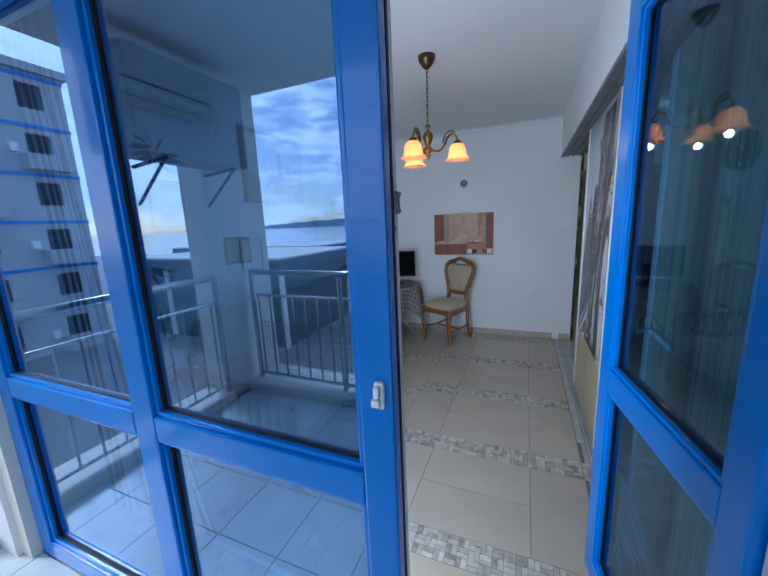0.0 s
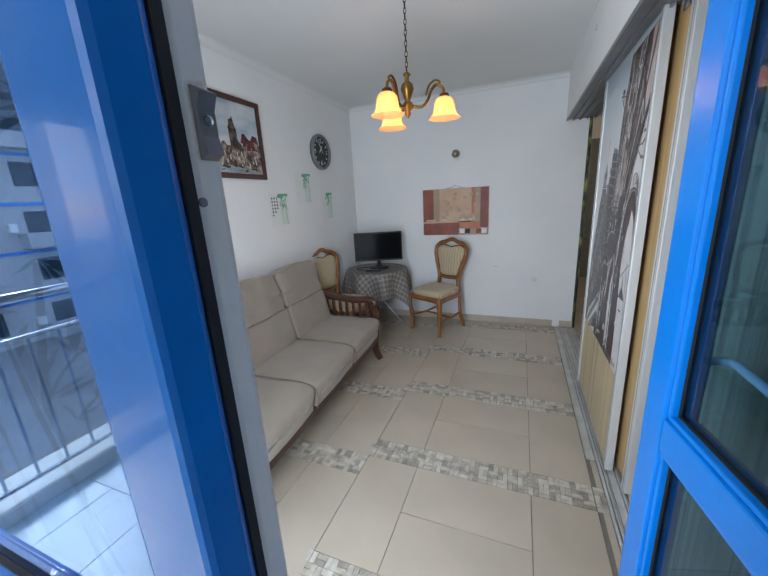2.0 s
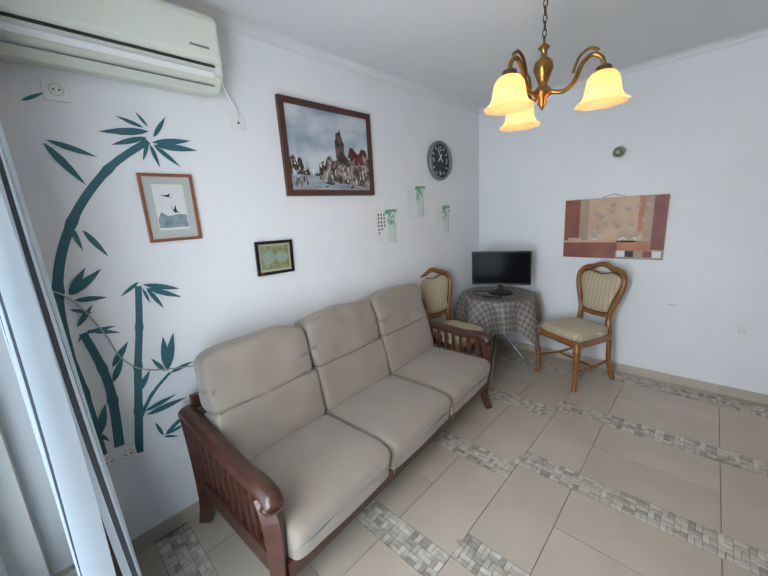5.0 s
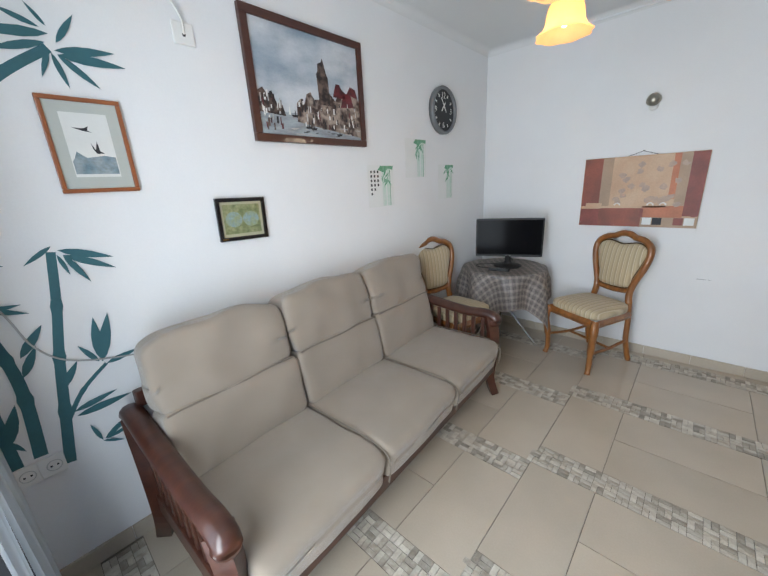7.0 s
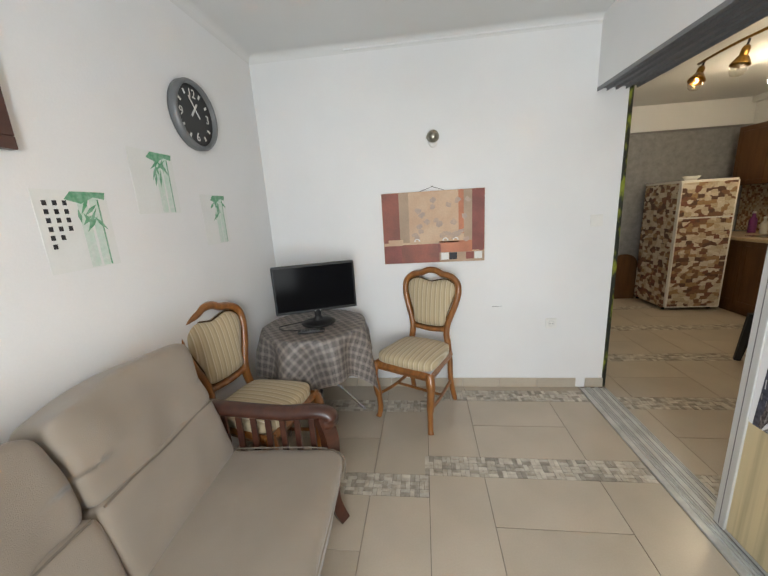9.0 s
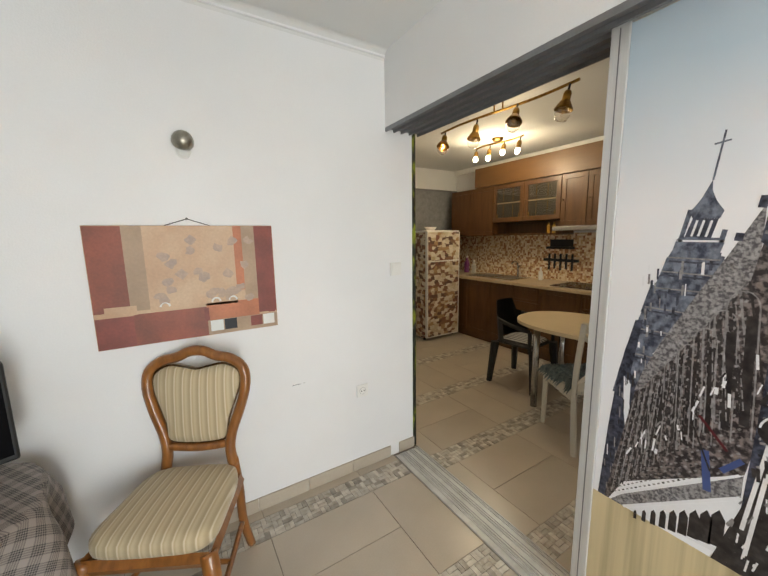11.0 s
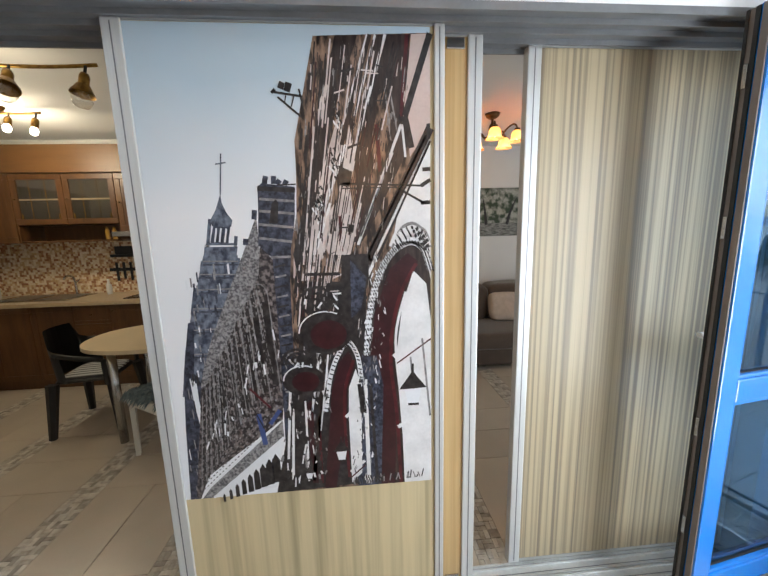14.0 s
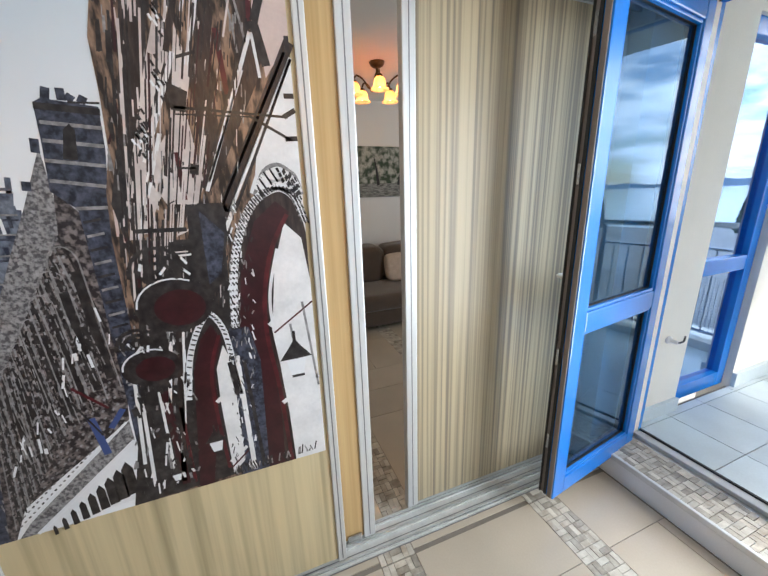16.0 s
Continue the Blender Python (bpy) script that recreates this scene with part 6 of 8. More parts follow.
rail2 = thing("utensil_rail", ORIGIN, "small dark shelf rail on the tiles", "rail")
part("bar", box((3.62, 5.22, 1.30), (3.684, 5.56, 1.33), 0.003), BLACK_PLASTIC, rail2)
part("back", box((3.676, 5.24, 1.33), (3.684, 5.54, 1.42), 0.003), BLACK_PLASTIC, rail2)
for y, h, r, col, lab in ((6.85, 0.26, 0.04, (0.20, 0.04, 0.16), "purple detergent bottle on the worktop"), (6.70, 0.20, 0.035, (0.60, 0.58, 0.52), "pale dish soap bottle on the worktop"), (5.55, 0.17, 0.025, (0.75, 0.75, 0.72), "white spray bottle on the worktop"), (4.75, 0.12, 0.035, (0.75, 0.74, 0.70), "white cup on the worktop")):
    b = thing("bottle", pose(3.52, y, 0.901), lab, "bottle")
    part("body", lathe([(0.001, 0), (r, 0), (r, h * 0.6), (r * 0.45, h * 0.75), (r * 0.4, h * 0.9), (0.001, h * 0.9)], 14), mat("bottle_plastic", col, 0.3), b)
    part("cap", lathe([(0.001, h * 0.9), (r * 0.5, h * 0.9), (r * 0.45, h), (0.001, h)], 12), SWITCH, b)

FRIDGE_SKIN = cells("collage_fridge_film", [(0.22, 0.11, 0.06), (0.56, 0.48, 0.36), (0.36, 0.22, 0.11), (0.12, 0.06, 0.04), (0.62, 0.55, 0.44), (0.50, 0.40, 0.27), (0.66, 0.60, 0.50), (0.20, 0.08, 0.05)], 15, 0.4, stretch=(1, 1, 1.5))
fridge = thing("refrigerator", ORIGIN, "tall refrigerator covered with brown collage film", "refrigerator")
part("cabinet", box((2.47, 6.62, 0.03), (3.06, 7.22, 1.54), 0.008), FRIDGE_SKIN, fridge)
part("door", box((2.468, 6.56, 0.05), (3.062, 6.615, 1.13), 0.01), FRIDGE_SKIN, fridge)
part("freezer_door", box((2.468, 6.56, 1.145), (3.062, 6.615, 1.54), 0.01), FRIDGE_SKIN, fridge)
part("top_cover", box((2.465, 6.57, 1.541), (3.065, 7.22, 1.565), 0.006), WHITE_PVC, fridge)
for z in (1.128, 0.046):
    part("door_edge", box((2.466, 6.558, z), (3.064, 6.60, z + 0.014)), WHITE_PVC, fridge)
for x in (2.4655, 3.0495):
    part("door_edge", box((x, 6.556, 0.062), (x + 0.014, 6.60, 1.54)), WHITE_PVC, fridge)
for x in (2.50, 3.03):
    for y in (6.66, 7.18):
        part("foot", lathe([(0.001, 0), (0.02, 0), (0.02, 0.03), (0.001, 0.03)], 8, at=(x, y, 0)), BLACK_PLASTIC, fridge)
bowl = thing("bowl", pose(2.72, 6.80, 1.566), "white bowl on top of the refrigerator", "bowl")
part("dish", lathe([(0.001, 0.0), (0.05, 0.0), (0.09, 0.05), (0.085, 0.052), (0.045, 0.008), (0.001, 0.008)], 20), SWITCH, bowl, smooth=True)
sign = thing("no_smoking_sign", pose(2.07, 7.284, 1.64), "white square no smoking sign on the wallpaper", "sign")
part("board", box((-0.10, -0.004, -0.13), (0.10, 0.0, 0.13), 0.002), WHITE_PRINT, sign)
SIGN_RED = mat("sign_red", (0.55, 0.02, 0.02), 0.5, bump=0)
part("ring", tube([(0.072 * math.cos(k * math.pi / 14), -0.0045, 0.02 + 0.072 * math.sin(k * math.pi / 14)) for k in range(29)], 0.008, 4, flat=0.3), SIGN_RED, sign)
part("bar", box((-0.065, -0.0065, 0.013), (0.065, -0.0045, 0.027), turn=pose(0, 0, 0, 0, 45, 0)), SIGN_RED, sign)
part("cigarette", box((-0.045, -0.006, 0.014), (0.045, -0.004, 0.026)), INK, sign)
sw2 = thing("light_switch", pose(2.08, 7.284, 1.36), "white double switch below the sign", "light switch")
part("plate", box((-0.07, -0.01, -0.035), (0.07, 0, 0.035), 0.004), SWITCH, sw2)
part("rocker", box((-0.05, -0.014, -0.02), (-0.01, -0.0095, 0.02), 0.002), SWITCH, sw2)
part("rocker", box((0.01, -0.014, -0.02), (0.05, -0.0095, 0.02), 0.002), SWITCH, sw2)
hdb = thing("rattan_headboard", pose(2.28, 7.18, 0.0), "low brown arched panel leaning on the wall", "panel")
part("panel", slab([(-0.17, 0.0), (0.17, 0.0), (0.17, 0.50)] + [(0.17 * math.cos(k * math.pi / 10), 0.50 + 0.14 * math.sin(k * math.pi / 10)) for k in range(1, 10)] + [(-0.17, 0.50)], 0.03, lambda u, v, w: (u, w, v)), KITCHEN_WOOD, hdb)

# dining table and chairs
dt = thing("dining_table", pose(2.35, 4.27, 0, 0, 0, 6), "cream oval dining table on steel legs", "table")
ov = [(0.62 * math.copysign(abs(math.cos(a)) ** 0.75, math.cos(a)), 0.40 * math.copysign(abs(math.sin(a)) ** 0.85, math.sin(a))) for a in [k * math.pi / 24 for k in range(48)]]
tb = slab([(y, x) for x, y in ov], 0.028, lambda u, v, w: (u, v, 0.722 + w))
bmesh.ops.bevel(tb, geom=[e for e in tb.edges if abs(e.verts[0].co.z - e.verts[1].co.z) < 1e-5], offset=0.006, segments=2, affect="EDGES")
part("tabletop", tb, TABLE_TOP, dt)
for x, y in ((-0.24, 0.36), (0.24, 0.36), (-0.24, -0.36), (0.24, -0.36)):
    part("leg", tube([(x, y, 0.0), (x, y, 0.722)], 0.028, 14), STEEL, dt, smooth=True)

pc = thing("plastic_chair", pose(2.44, 4.985, 0, 0, 0, 8), "black plastic armchair with a checked seat pad", "chair")
part("seat", cushion((-0.21, -0.20, 0.41), (0.21, 0.21, 0.44), 8, 8, 2, 6.0, 0.002), BLACK_PLASTIC, pc, smooth=True)
pad = part("seat_pad", cushion((-0.18, -0.18, 0.437), (0.18, 0.18, 0.462), 8, 8, 3, 5.0, 0.002), stripes("pad_check", 0, 0.05, [(0.5, 0.5, 0.5), (0.02, 0.02, 0.02)]), pc, "black and white checked pad", smooth=True)
shell_back = bmesh.new()
prev = None
for i in range(13):
    a = math.pi * (0.08 + 0.84 * i / 12)
    h = 0.82 if 3 <= i <= 9 else 0.66 + 0.12 * (1 - abs(i - 6) / 6)
    row = [shell_back.verts.new((0.245 * math.cos(a), 0.02 + 0.225 * math.sin(a) + dy, z)) for z, dy in ((0.43, 0.0), (h, 0.035))]
    if prev:
        shell_back.faces.new((prev[0], row[0], row[1], prev[1]))
    prev = row
bmesh.ops.solidify(shell_back, geom=shell_back.faces[:], thickness=0.012)
part("backrest", shell_back, BLACK_PLASTIC, pc, smooth=True)
for sx in (-1, 1):
    part("armrest", tube(curve([(sx * 0.245, -0.18, 0.60), (sx * 0.26, 0.0, 0.63), (sx * 0.22, 0.16, 0.66)], 5), 0.020, 8, flat=0.6), BLACK_PLASTIC, pc, smooth=True)
    part("arm_post", tube([(sx * 0.235, -0.18, 0.40), (sx * 0.245, -0.18, 0.60)], 0.018, 8), BLACK_PLASTIC, pc)
    for y in (-0.20, 0.20):
        part("leg", tube([(sx * 0.20, y, 0.42), (sx * 0.245, y * 1.15, 0.0)], [0.042, 0.026], 6), BLACK_PLASTIC, pc)

WHITE_WOOD = mat("white_painted_wood", (0.70, 0.66, 0.56), 0.45, var=0.08, scale=7)
wc = thing("white_chair", pose(1.965, 4.13, 0, 0, 0, 149), "white wooden chair with a crossed back", "chair")
part("seat", box((-0.21, -0.21, 0.42), (0.21, 0.20, 0.45), 0.008), WHITE_WOOD, wc)
for sx in (-1, 1):
    part("front_leg", tube([(sx * 0.19, -0.19, 0.42), (sx * 0.195, -0.195, 0.0)], [0.024, 0.018], 4), WHITE_WOOD, wc)
    part("back_post", tube(curve([(sx * 0.19, 0.23, 0.0), (sx * 0.19, 0.19, 0.42), (sx * 0.19, 0.21, 0.70), (sx * 0.19, 0.25, 0.93)], 4), 0.022, 4), WHITE_WOOD, wc)
    part("cross_slat", tube([(sx * 0.18, 0.20, 0.50), (-sx * 0.18, 0.235, 0.84)], 0.016, 4, flat=0.6), WHITE_WOOD, wc)
    part("side_rail", box((sx * 0.19 - 0.012, -0.18, 0.37), (sx * 0.19 + 0.012, 0.19, 0.42), 0.003), WHITE_WOOD, wc)
for z, y in ((0.89, 0.24), (0.48, 0.195)):
    part("back_rail", box((-0.18, y - 0.012, z - 0.03), (0.18, y + 0.012, z + 0.03), 0.004), WHITE_WOOD, wc)
FUR = mat("grey_blue_fur", (0.22, 0.27, 0.27), 0.95, var=0.4, scale=40, c2=(0.10, 0.14, 0.15), sheen=0.4)
fur = thing("fur_pad", pose(1.965, 4.13, 0.451, 0, 0, 149), "shaggy grey blue fur pad on the white chair", "seat pad")
tufts = bmesh.new()
for k in range(900):
    x, y = random.uniform(-0.21, 0.21), random.uniform(-0.22, 0.17)
    edge = max(abs(x) - 0.16, abs(y + 0.02) - 0.15, 0)
    a = math.atan2(y, x) + random.uniform(-0.6, 0.6)
    tip = Vector((x + 0.05 * math.cos(a), y + 0.05 * math.sin(a), 0.03 - edge * 1.6 + random.uniform(-0.01, 0.012)))
    r = Vector((-math.sin(a), math.cos(a), 0)) * 0.010
    b0 = Vector((x, y, 0.012))
    v = [tufts.verts.new(p) for p in (b0 + r, b0 - r, b0 + Vector((0, 0, 0.022)), tip)]
    tufts.faces.new((v[0], v[2], v[3]))
    tufts.faces.new((v[1], v[3], v[2]))
    tufts.faces.new((v[0], v[3], v[1]))
tagged(part("fur", tufts, FUR, fur), kind="stuff")
part("hide", cushion((-0.20, -0.21, 0.0), (0.20, 0.17, 0.025), 8, 8, 2, 5.0, 0.004), FUR, fur)

# ---- spot rails ----
CLEAR_BULB = glass("clear_bulb_glass", (0.96, 0.95, 0.92), 0.06, (1, 1, 1))
EDISON = glow("edison_filament", (1.0, 0.55, 0.16), 12.0)
COOL_BULB = glow("neutral_bulb_glow", (1.0, 0.88, 0.66), 14.0)


def spot_rail(m, length, n, label, lit, watts, drop):
    r = thing("spot_rail", m, label, "ceiling lamp")
    part("canopy", lathe([(0.001, -0.035), (0.05, -0.030), (0.065, -0.004), (0.065, -0.001), (0.001, -0.001)], 24), BRASS, r, smooth=True)
    bar = [(0.025 * math.sin(k * math.pi / 8), -length / 2 + length * k / 16, drop) for k in range(17)]
    part("bar", tube(bar, 0.010, 6), BRASS, r, smooth=True)
    for y in (-0.04, 0.04):
        part("stem", tube([(0.02, y, -0.03), (0.02, y, drop)], 0.006, 6), BRASS, r)
    for i in range(n):
        y = -length / 2 + length * (i + 0.15) / (n - 0.7)
        lean = pose(0.0, y, drop - 0.005, 0, 28 if i % 2 else 12, (-35, 20, -10, 30)[i % 4])
        head = part("spot_arm", tube([lean @ Vector((0, 0, 0)), lean @ Vector((0, 0, -0.05))], 0.007, 8), BLACK_PLASTIC, r)
        part("lamp_holder", lathe([(0.001, -0.04), (0.018, -0.042), (0.024, -0.06), (0.024, -0.11), (0.016, -0.118), (0.001, -0.118)], 16, turn=lean), BRASS, head, smooth=True)
        if lit:
            part("spot_bulb", lathe([(0.001, -0.11), (0.018, -0.118), (0.026, -0.14), (0.022, -0.165), (0.001, -0.178)], 14, turn=lean), COOL_BULB, head, "lit frosted bulb", smooth=True)
        else:
            part("globe_bulb", lathe([(0.012, -0.115), (0.030, -0.135), (0.046, -0.165), (0.048, -0.190), (0.034, -0.218), (0.001, -0.230)], 18, turn=lean), CLEAR_BULB, head, "clear globe bulb", smooth=True).visible_shadow = False
            part("globe_cage", lathe([(0.030, -0.105), (0.055, -0.15), (0.057, -0.156), (0.031, -0.110)], 18, turn=lean), BRASS, head)
            part("filament", tube([lean @ Vector((0.008 * math.cos(k), 0.008 * math.sin(k), -0.13 - 0.006 * k)) for k in range(9)], 0.003, 4), EDISON if i == n - 1 else WARM_OFF, head)
    if watts:
        place = m @ Vector((-0.02, 0, -0.26))
        bulb("spot_light", place, watts, NEUTRAL, 0.12)


WARM_OFF = mat("dark_filament", (0.35, 0.22, 0.10), 0.5)
spot_rail(pose(1.70, 4.79, CEIL_Z), 1.25, 4, "brass rail with four clear globe spots", False, 2.0, -0.13)
spot_rail(pose(2.68, 5.60, CEIL_Z), 0.66, 4, "brass rail with four lit spot lamps", True, 8.0, -0.05)

# ---- lounge seen through the gap ----
ls = thing("brown_sofa", ORIGIN, "dark brown upholstered sofa against the wall", "sofa")
part("base", box((2.97, 0.05, 0.05), (4.02, 2.35, 0.24), 0.03), BROWN_SOFA, ls)
part("seat_cushion", cushion((2.94, 0.05, 0.22), (3.66, 2.35, 0.40), 10, 24, 5, 10.0, 0.006, 2.0), BROWN_SOFA, ls, smooth=True)
for y0, y1, s in ((0.06, 1.20, 0), (1.20, 2.34, 3)):
    part("back_cushion", cushion((3.58, y0, 0.37), (4.00, y1, 0.83), 6, 12, 8, 8.0, 0.012, 6.0 + s), BROWN_SOFA, ls, smooth=True)
for x in (3.05, 3.95):
    for y in (0.15, 2.25):
        part("foot", box((x - 0.03, y - 0.03, 0), (x + 0.03, y + 0.03, 0.05)), BLACK_PLASTIC, ls)
pl = thing("throw_pillow", pose(3.48, 1.04, 0.400, 0, 16, 4), "tan throw pillow on the brown sofa", "pillow")
part("cover", cushion((-0.07, -0.19, 0.0), (0.07, 0.19, 0.35), 6, 12, 12, 5.0, 0.008, 1.5), PILLOW, pl, smooth=True)
lp = thing("park_print", pose(4.049, 1.15, 1.72, 0, 0, -90), "grey green park photograph on canvas", "picture")
PARK = mat("park_photo", (0.58, 0.60, 0.55), 0.6, var=0.6, scale=14, c2=(0.05, 0.09, 0.05), spread=(0.42, 0.6), bump=0)
PARK_GROUND = mat("park_ground_photo", (0.42, 0.43, 0.42), 0.6, var=0.5, scale=20, c2=(0.10, 0.11, 0.10), stretch=(1, 1, 5), bump=0)
part("canvas", box((-0.50, -0.02, -0.31), (0.50, -0.001, 0.31), 0.003), PARK, lp)
part("print_field", box((-0.499, -0.0212, -0.309), (0.499, -0.019, -0.14)), PARK_GROUND, lp)
for u, lean_ in ((-0.30, 0.02), (0.05, -0.02), (0.33, 0.05)):
    part("print_trunk", tube(curve([(u, -0.0208, -0.16), (u + lean_, -0.0208, 0.02), (u + 2.5 * lean_, -0.0208, 0.18)], 4), [0.022, 0.020, 0.018, 0.016, 0.013, 0.010, 0.008, 0.006, 0.004], 4, flat=0.1, up=(1, 0, 0)), INK, lp)

L_CH = pose(2.85, 1.52, 0.0)
chand2 = thing("chandelier", L_CH, "five-armed brass chandelier with amber bells, lit", "chandelier")
part("canopy", lathe([(0.001, 2.50), (0.03, 2.505), (0.055, 2.52), (0.07, 2.549), (0.001, 2.5495)], 24), DARK_BRASS, chand2, smooth=True)
part("stem", lathe([(0.012, 2.51), (0.012, 2.47), (0.025, 2.45), (0.035, 2.42), (0.020, 2.38), (0.030, 2.36), (0.014, 2.33), (0.001, 2.31)], 18), DARK_BRASS, chand2, smooth=True)
for k in range(5):
    a = radians(72 * k + 20)
    part("arm", tube(curve([(r * math.cos(a), r * math.sin(a), z) for r, z in ((0.02, 2.36), (0.08, 2.34), (0.13, 2.40), (0.19, 2.43), (0.22, 2.40))], 5), 0.008, 6), DARK_BRASS, chand2, smooth=True)
    shade(chand2, 0.22 * math.cos(a), 0.22 * math.sin(a), 2.375, 0.5, size=1.0)

# ---- printed street photograph on the sliding door ----
MW, MH = 0.905, 1.565
MX, MY1, MZ1 = 0.7505, 3.472, 2.122
mural = thing("street_photo_print", ORIGIN, "tall printed photograph of an old street on the door", "photo print")


def mp(u, v):
    """u to the right and v down the print, 0 to 1, as y and z."""
    return (MY1 - u * MW, MZ1 - v * MH)


inks = {}


def ink(outline, material, level, name="print_shape"):
    slab([mp(*p) for p in outline], 0.0002, lambda a, b, w: (MX - 0.0004 - 0.00012 * level - w, a, b), inks.setdefault(material.name, (material, bmesh.new()))[1])


def stroke(a, b, width, material, level):
    d = Vector((b[0] - a[0], (b[1] - a[1]) * MH / MW))
    n = Vector((-d.y, d.x)).normalized() * width / 2
    ink([(a[0] + n.x, a[1] + n.y * MW / MH), (b[0] + n.x, b[1] + n.y * MW / MH), (b[0] - n.x, b[1] - n.y * MW / MH), (a[0] - n.x, a[1] - n.y * MW / MH)], material, level)


P_SKY = mat("photo_sky", (0.70, 0.72, 0.74), 0.3, var=0.10, scale=1.5, bump=0, coat=0.2)
sk, skl = P_SKY.node_tree.nodes, P_SKY.node_tree.links
sk_co, sk_sep, sk_ramp = sk.new("ShaderNodeTexCoord"), sk.new("ShaderNodeSeparateXYZ"), sk.new("ShaderNodeValToRGB")
sk_noise, sk_add = sk.new("ShaderNodeTexNoise"), sk.new("ShaderNodeMath")
sk_noise.inputs["Scale"].default_value = 1.6
sk_add.operation, sk_add.inputs[1].default_value = "MULTIPLY_ADD", 0.35
sk_ramp.color_ramp.elements[0].position, sk_ramp.color_ramp.elements[1].position = 0.30, 0.85
sk_ramp.color_ramp.elements[0].color, sk_ramp.color_ramp.elements[1].color = (0.73, 0.73, 0.75, 1), (0.42, 0.52, 0.60, 1)
sk_span = sk.new("ShaderNodeMapRange")
sk_span.inputs["From Min"].default_value, sk_span.inputs["From Max"].default_value = 1.45, 2.25
skl.new(sk_co.outputs["Object"], sk_sep.inputs[0])
skl.new(sk_co.outputs["Object"], sk_noise.inputs["Vector"])
skl.new(sk_sep.outputs[2], sk_span.inputs[0])
skl.new(sk_noise.outputs["Fac"], sk_add.inputs[0])
skl.new(sk_span.outputs[0], sk_add.inputs[2])
skl.new(sk_add.outputs[0], sk_ramp.inputs[0])
skl.new(sk_ramp.outputs[0], sk["Principled BSDF"].inputs["Base Color"])
P_HAZE = mat("photo_haze", (0.74, 0.74, 0.76), 0.3, var=0.08, scale=2, bump=0, coat=0.2)
P_DARK = mat("photo_dark_brick", (0.12, 0.10, 0.11), 0.35, var=0.7, scale=45, c2=(0.02, 0.016, 0.02), spread=(0.40, 0.62), stretch=(1, 1, 1.4), bump=0)
P_BRICK = mat("photo_brick", (0.30, 0.25, 0.24), 0.35, var=0.7, scale=60, c2=(0.035, 0.025, 0.028), spread=(0.44, 0.60), bump=0)
P_TOWER = mat("photo_tower", (0.24, 0.27, 0.34), 0.35, var=0.6, scale=55, c2=(0.035, 0.042, 0.075), spread=(0.36, 0.60), stretch=(1, 1, 0.8), bump=0)
P_ROOF = mat("photo_slate", (0.42, 0.40, 0.40), 0.35, var=0.6, scale=130, c2=(0.12, 0.11, 0.12), spread=(0.40, 0.58), bump=0)
P_FACADE = mat("photo_facade", (0.58, 0.50, 0.46), 0.35, var=0.6, scale=16, c2=(0.03, 0.02, 0.018), spread=(0.47, 0.56), stretch=(1, 1.6, 0.8), bump=0)
P_BROWN = mat("photo_brown_facade", (0.36, 0.23, 0.16), 0.35, var=0.6, scale=24, c2=(0.025, 0.016, 0.014), spread=(0.42, 0.58), stretch=(1, 2.0, 0.6), bump=0)
P_WHITE = mat("photo_white", (0.76, 0.74, 0.74), 0.3, var=0.15, scale=12, bump=0)
P_PINK = mat("photo_pink_wall", (0.60, 0.47, 0.43), 0.3, var=0.15, scale=8, bump=0)
P_BLACK = mat("photo_black", (0.016, 0.013, 0.014), 0.3, var=0.6, scale=40, c2=(0.06, 0.05, 0.05), bump=0)
P_RED = mat("photo_wine_red", (0.13, 0.018, 0.024), 0.3, var=0.5, scale=20, bump=0)
P_MAROON = mat("photo_maroon", (0.055, 0.012, 0.016), 0.3, var=0.4, scale=20, bump=0)
P_GREY = mat("photo_grey_detail", (0.40, 0.38, 0.38), 0.3, var=0.5, scale=60, bump=0)
P_NAVY = mat("photo_navy_stone", (0.10, 0.11, 0.16), 0.35, var=0.6, scale=70, c2=(0.018, 0.020, 0.035), spread=(0.36, 0.64), bump=0)
P_SHADE = mat("photo_shaded_timber", (0.075, 0.05, 0.045), 0.35, var=0.6, scale=18, c2=(0.016, 0.010, 0.010), spread=(0.36, 0.64), stretch=(1, 3, 0.5), bump=0)
P_ROSE = mat("photo_rose_white", (0.66, 0.58, 0.55), 0.3, var=0.2, scale=14, c2=(0.46, 0.38, 0.36), spread=(0.30, 0.6), bump=0)
P_BLUE = mat("photo_flag_blue", (0.05, 0.08, 0.22), 0.3, bump=0)
ink([(0, 0), (1, 0), (1, 1), (0, 1)], P_SKY, 0, "print_sheet")
# far tower
stroke((0.268, 0.235), (0.253, 0.314), 0.005, P_TOWER, 2)
stroke((0.246, 0.255), (0.282, 0.252), 0.005, P_TOWER, 2.1)
ink([(0.253, 0.313), (0.255, 0.331), (0.267, 0.349), (0.286, 0.366), (0.279, 0.379), (0.215, 0.377), (0.208, 0.366), (0.231, 0.345)], P_TOWER, 2.2)
ink([(0.217, 0.377), (0.276, 0.379), (0.264, 0.413), (0.201, 0.412)], P_NAVY, 2.3)
for a, b in (((0.228, 0.381), (0.218, 0.409)), ((0.244, 0.381), (0.234, 0.409)), ((0.262, 0.382), (0.252, 0.410))):
    stroke(a, b, 0.006, P_HAZE, 2.4)
ink([(0.182, 0.415), (0.191, 0.410), (0.285, 0.412), (0.296, 0.418), (0.289, 0.437), (0.174, 0.436)], P_TOWER, 2.5)
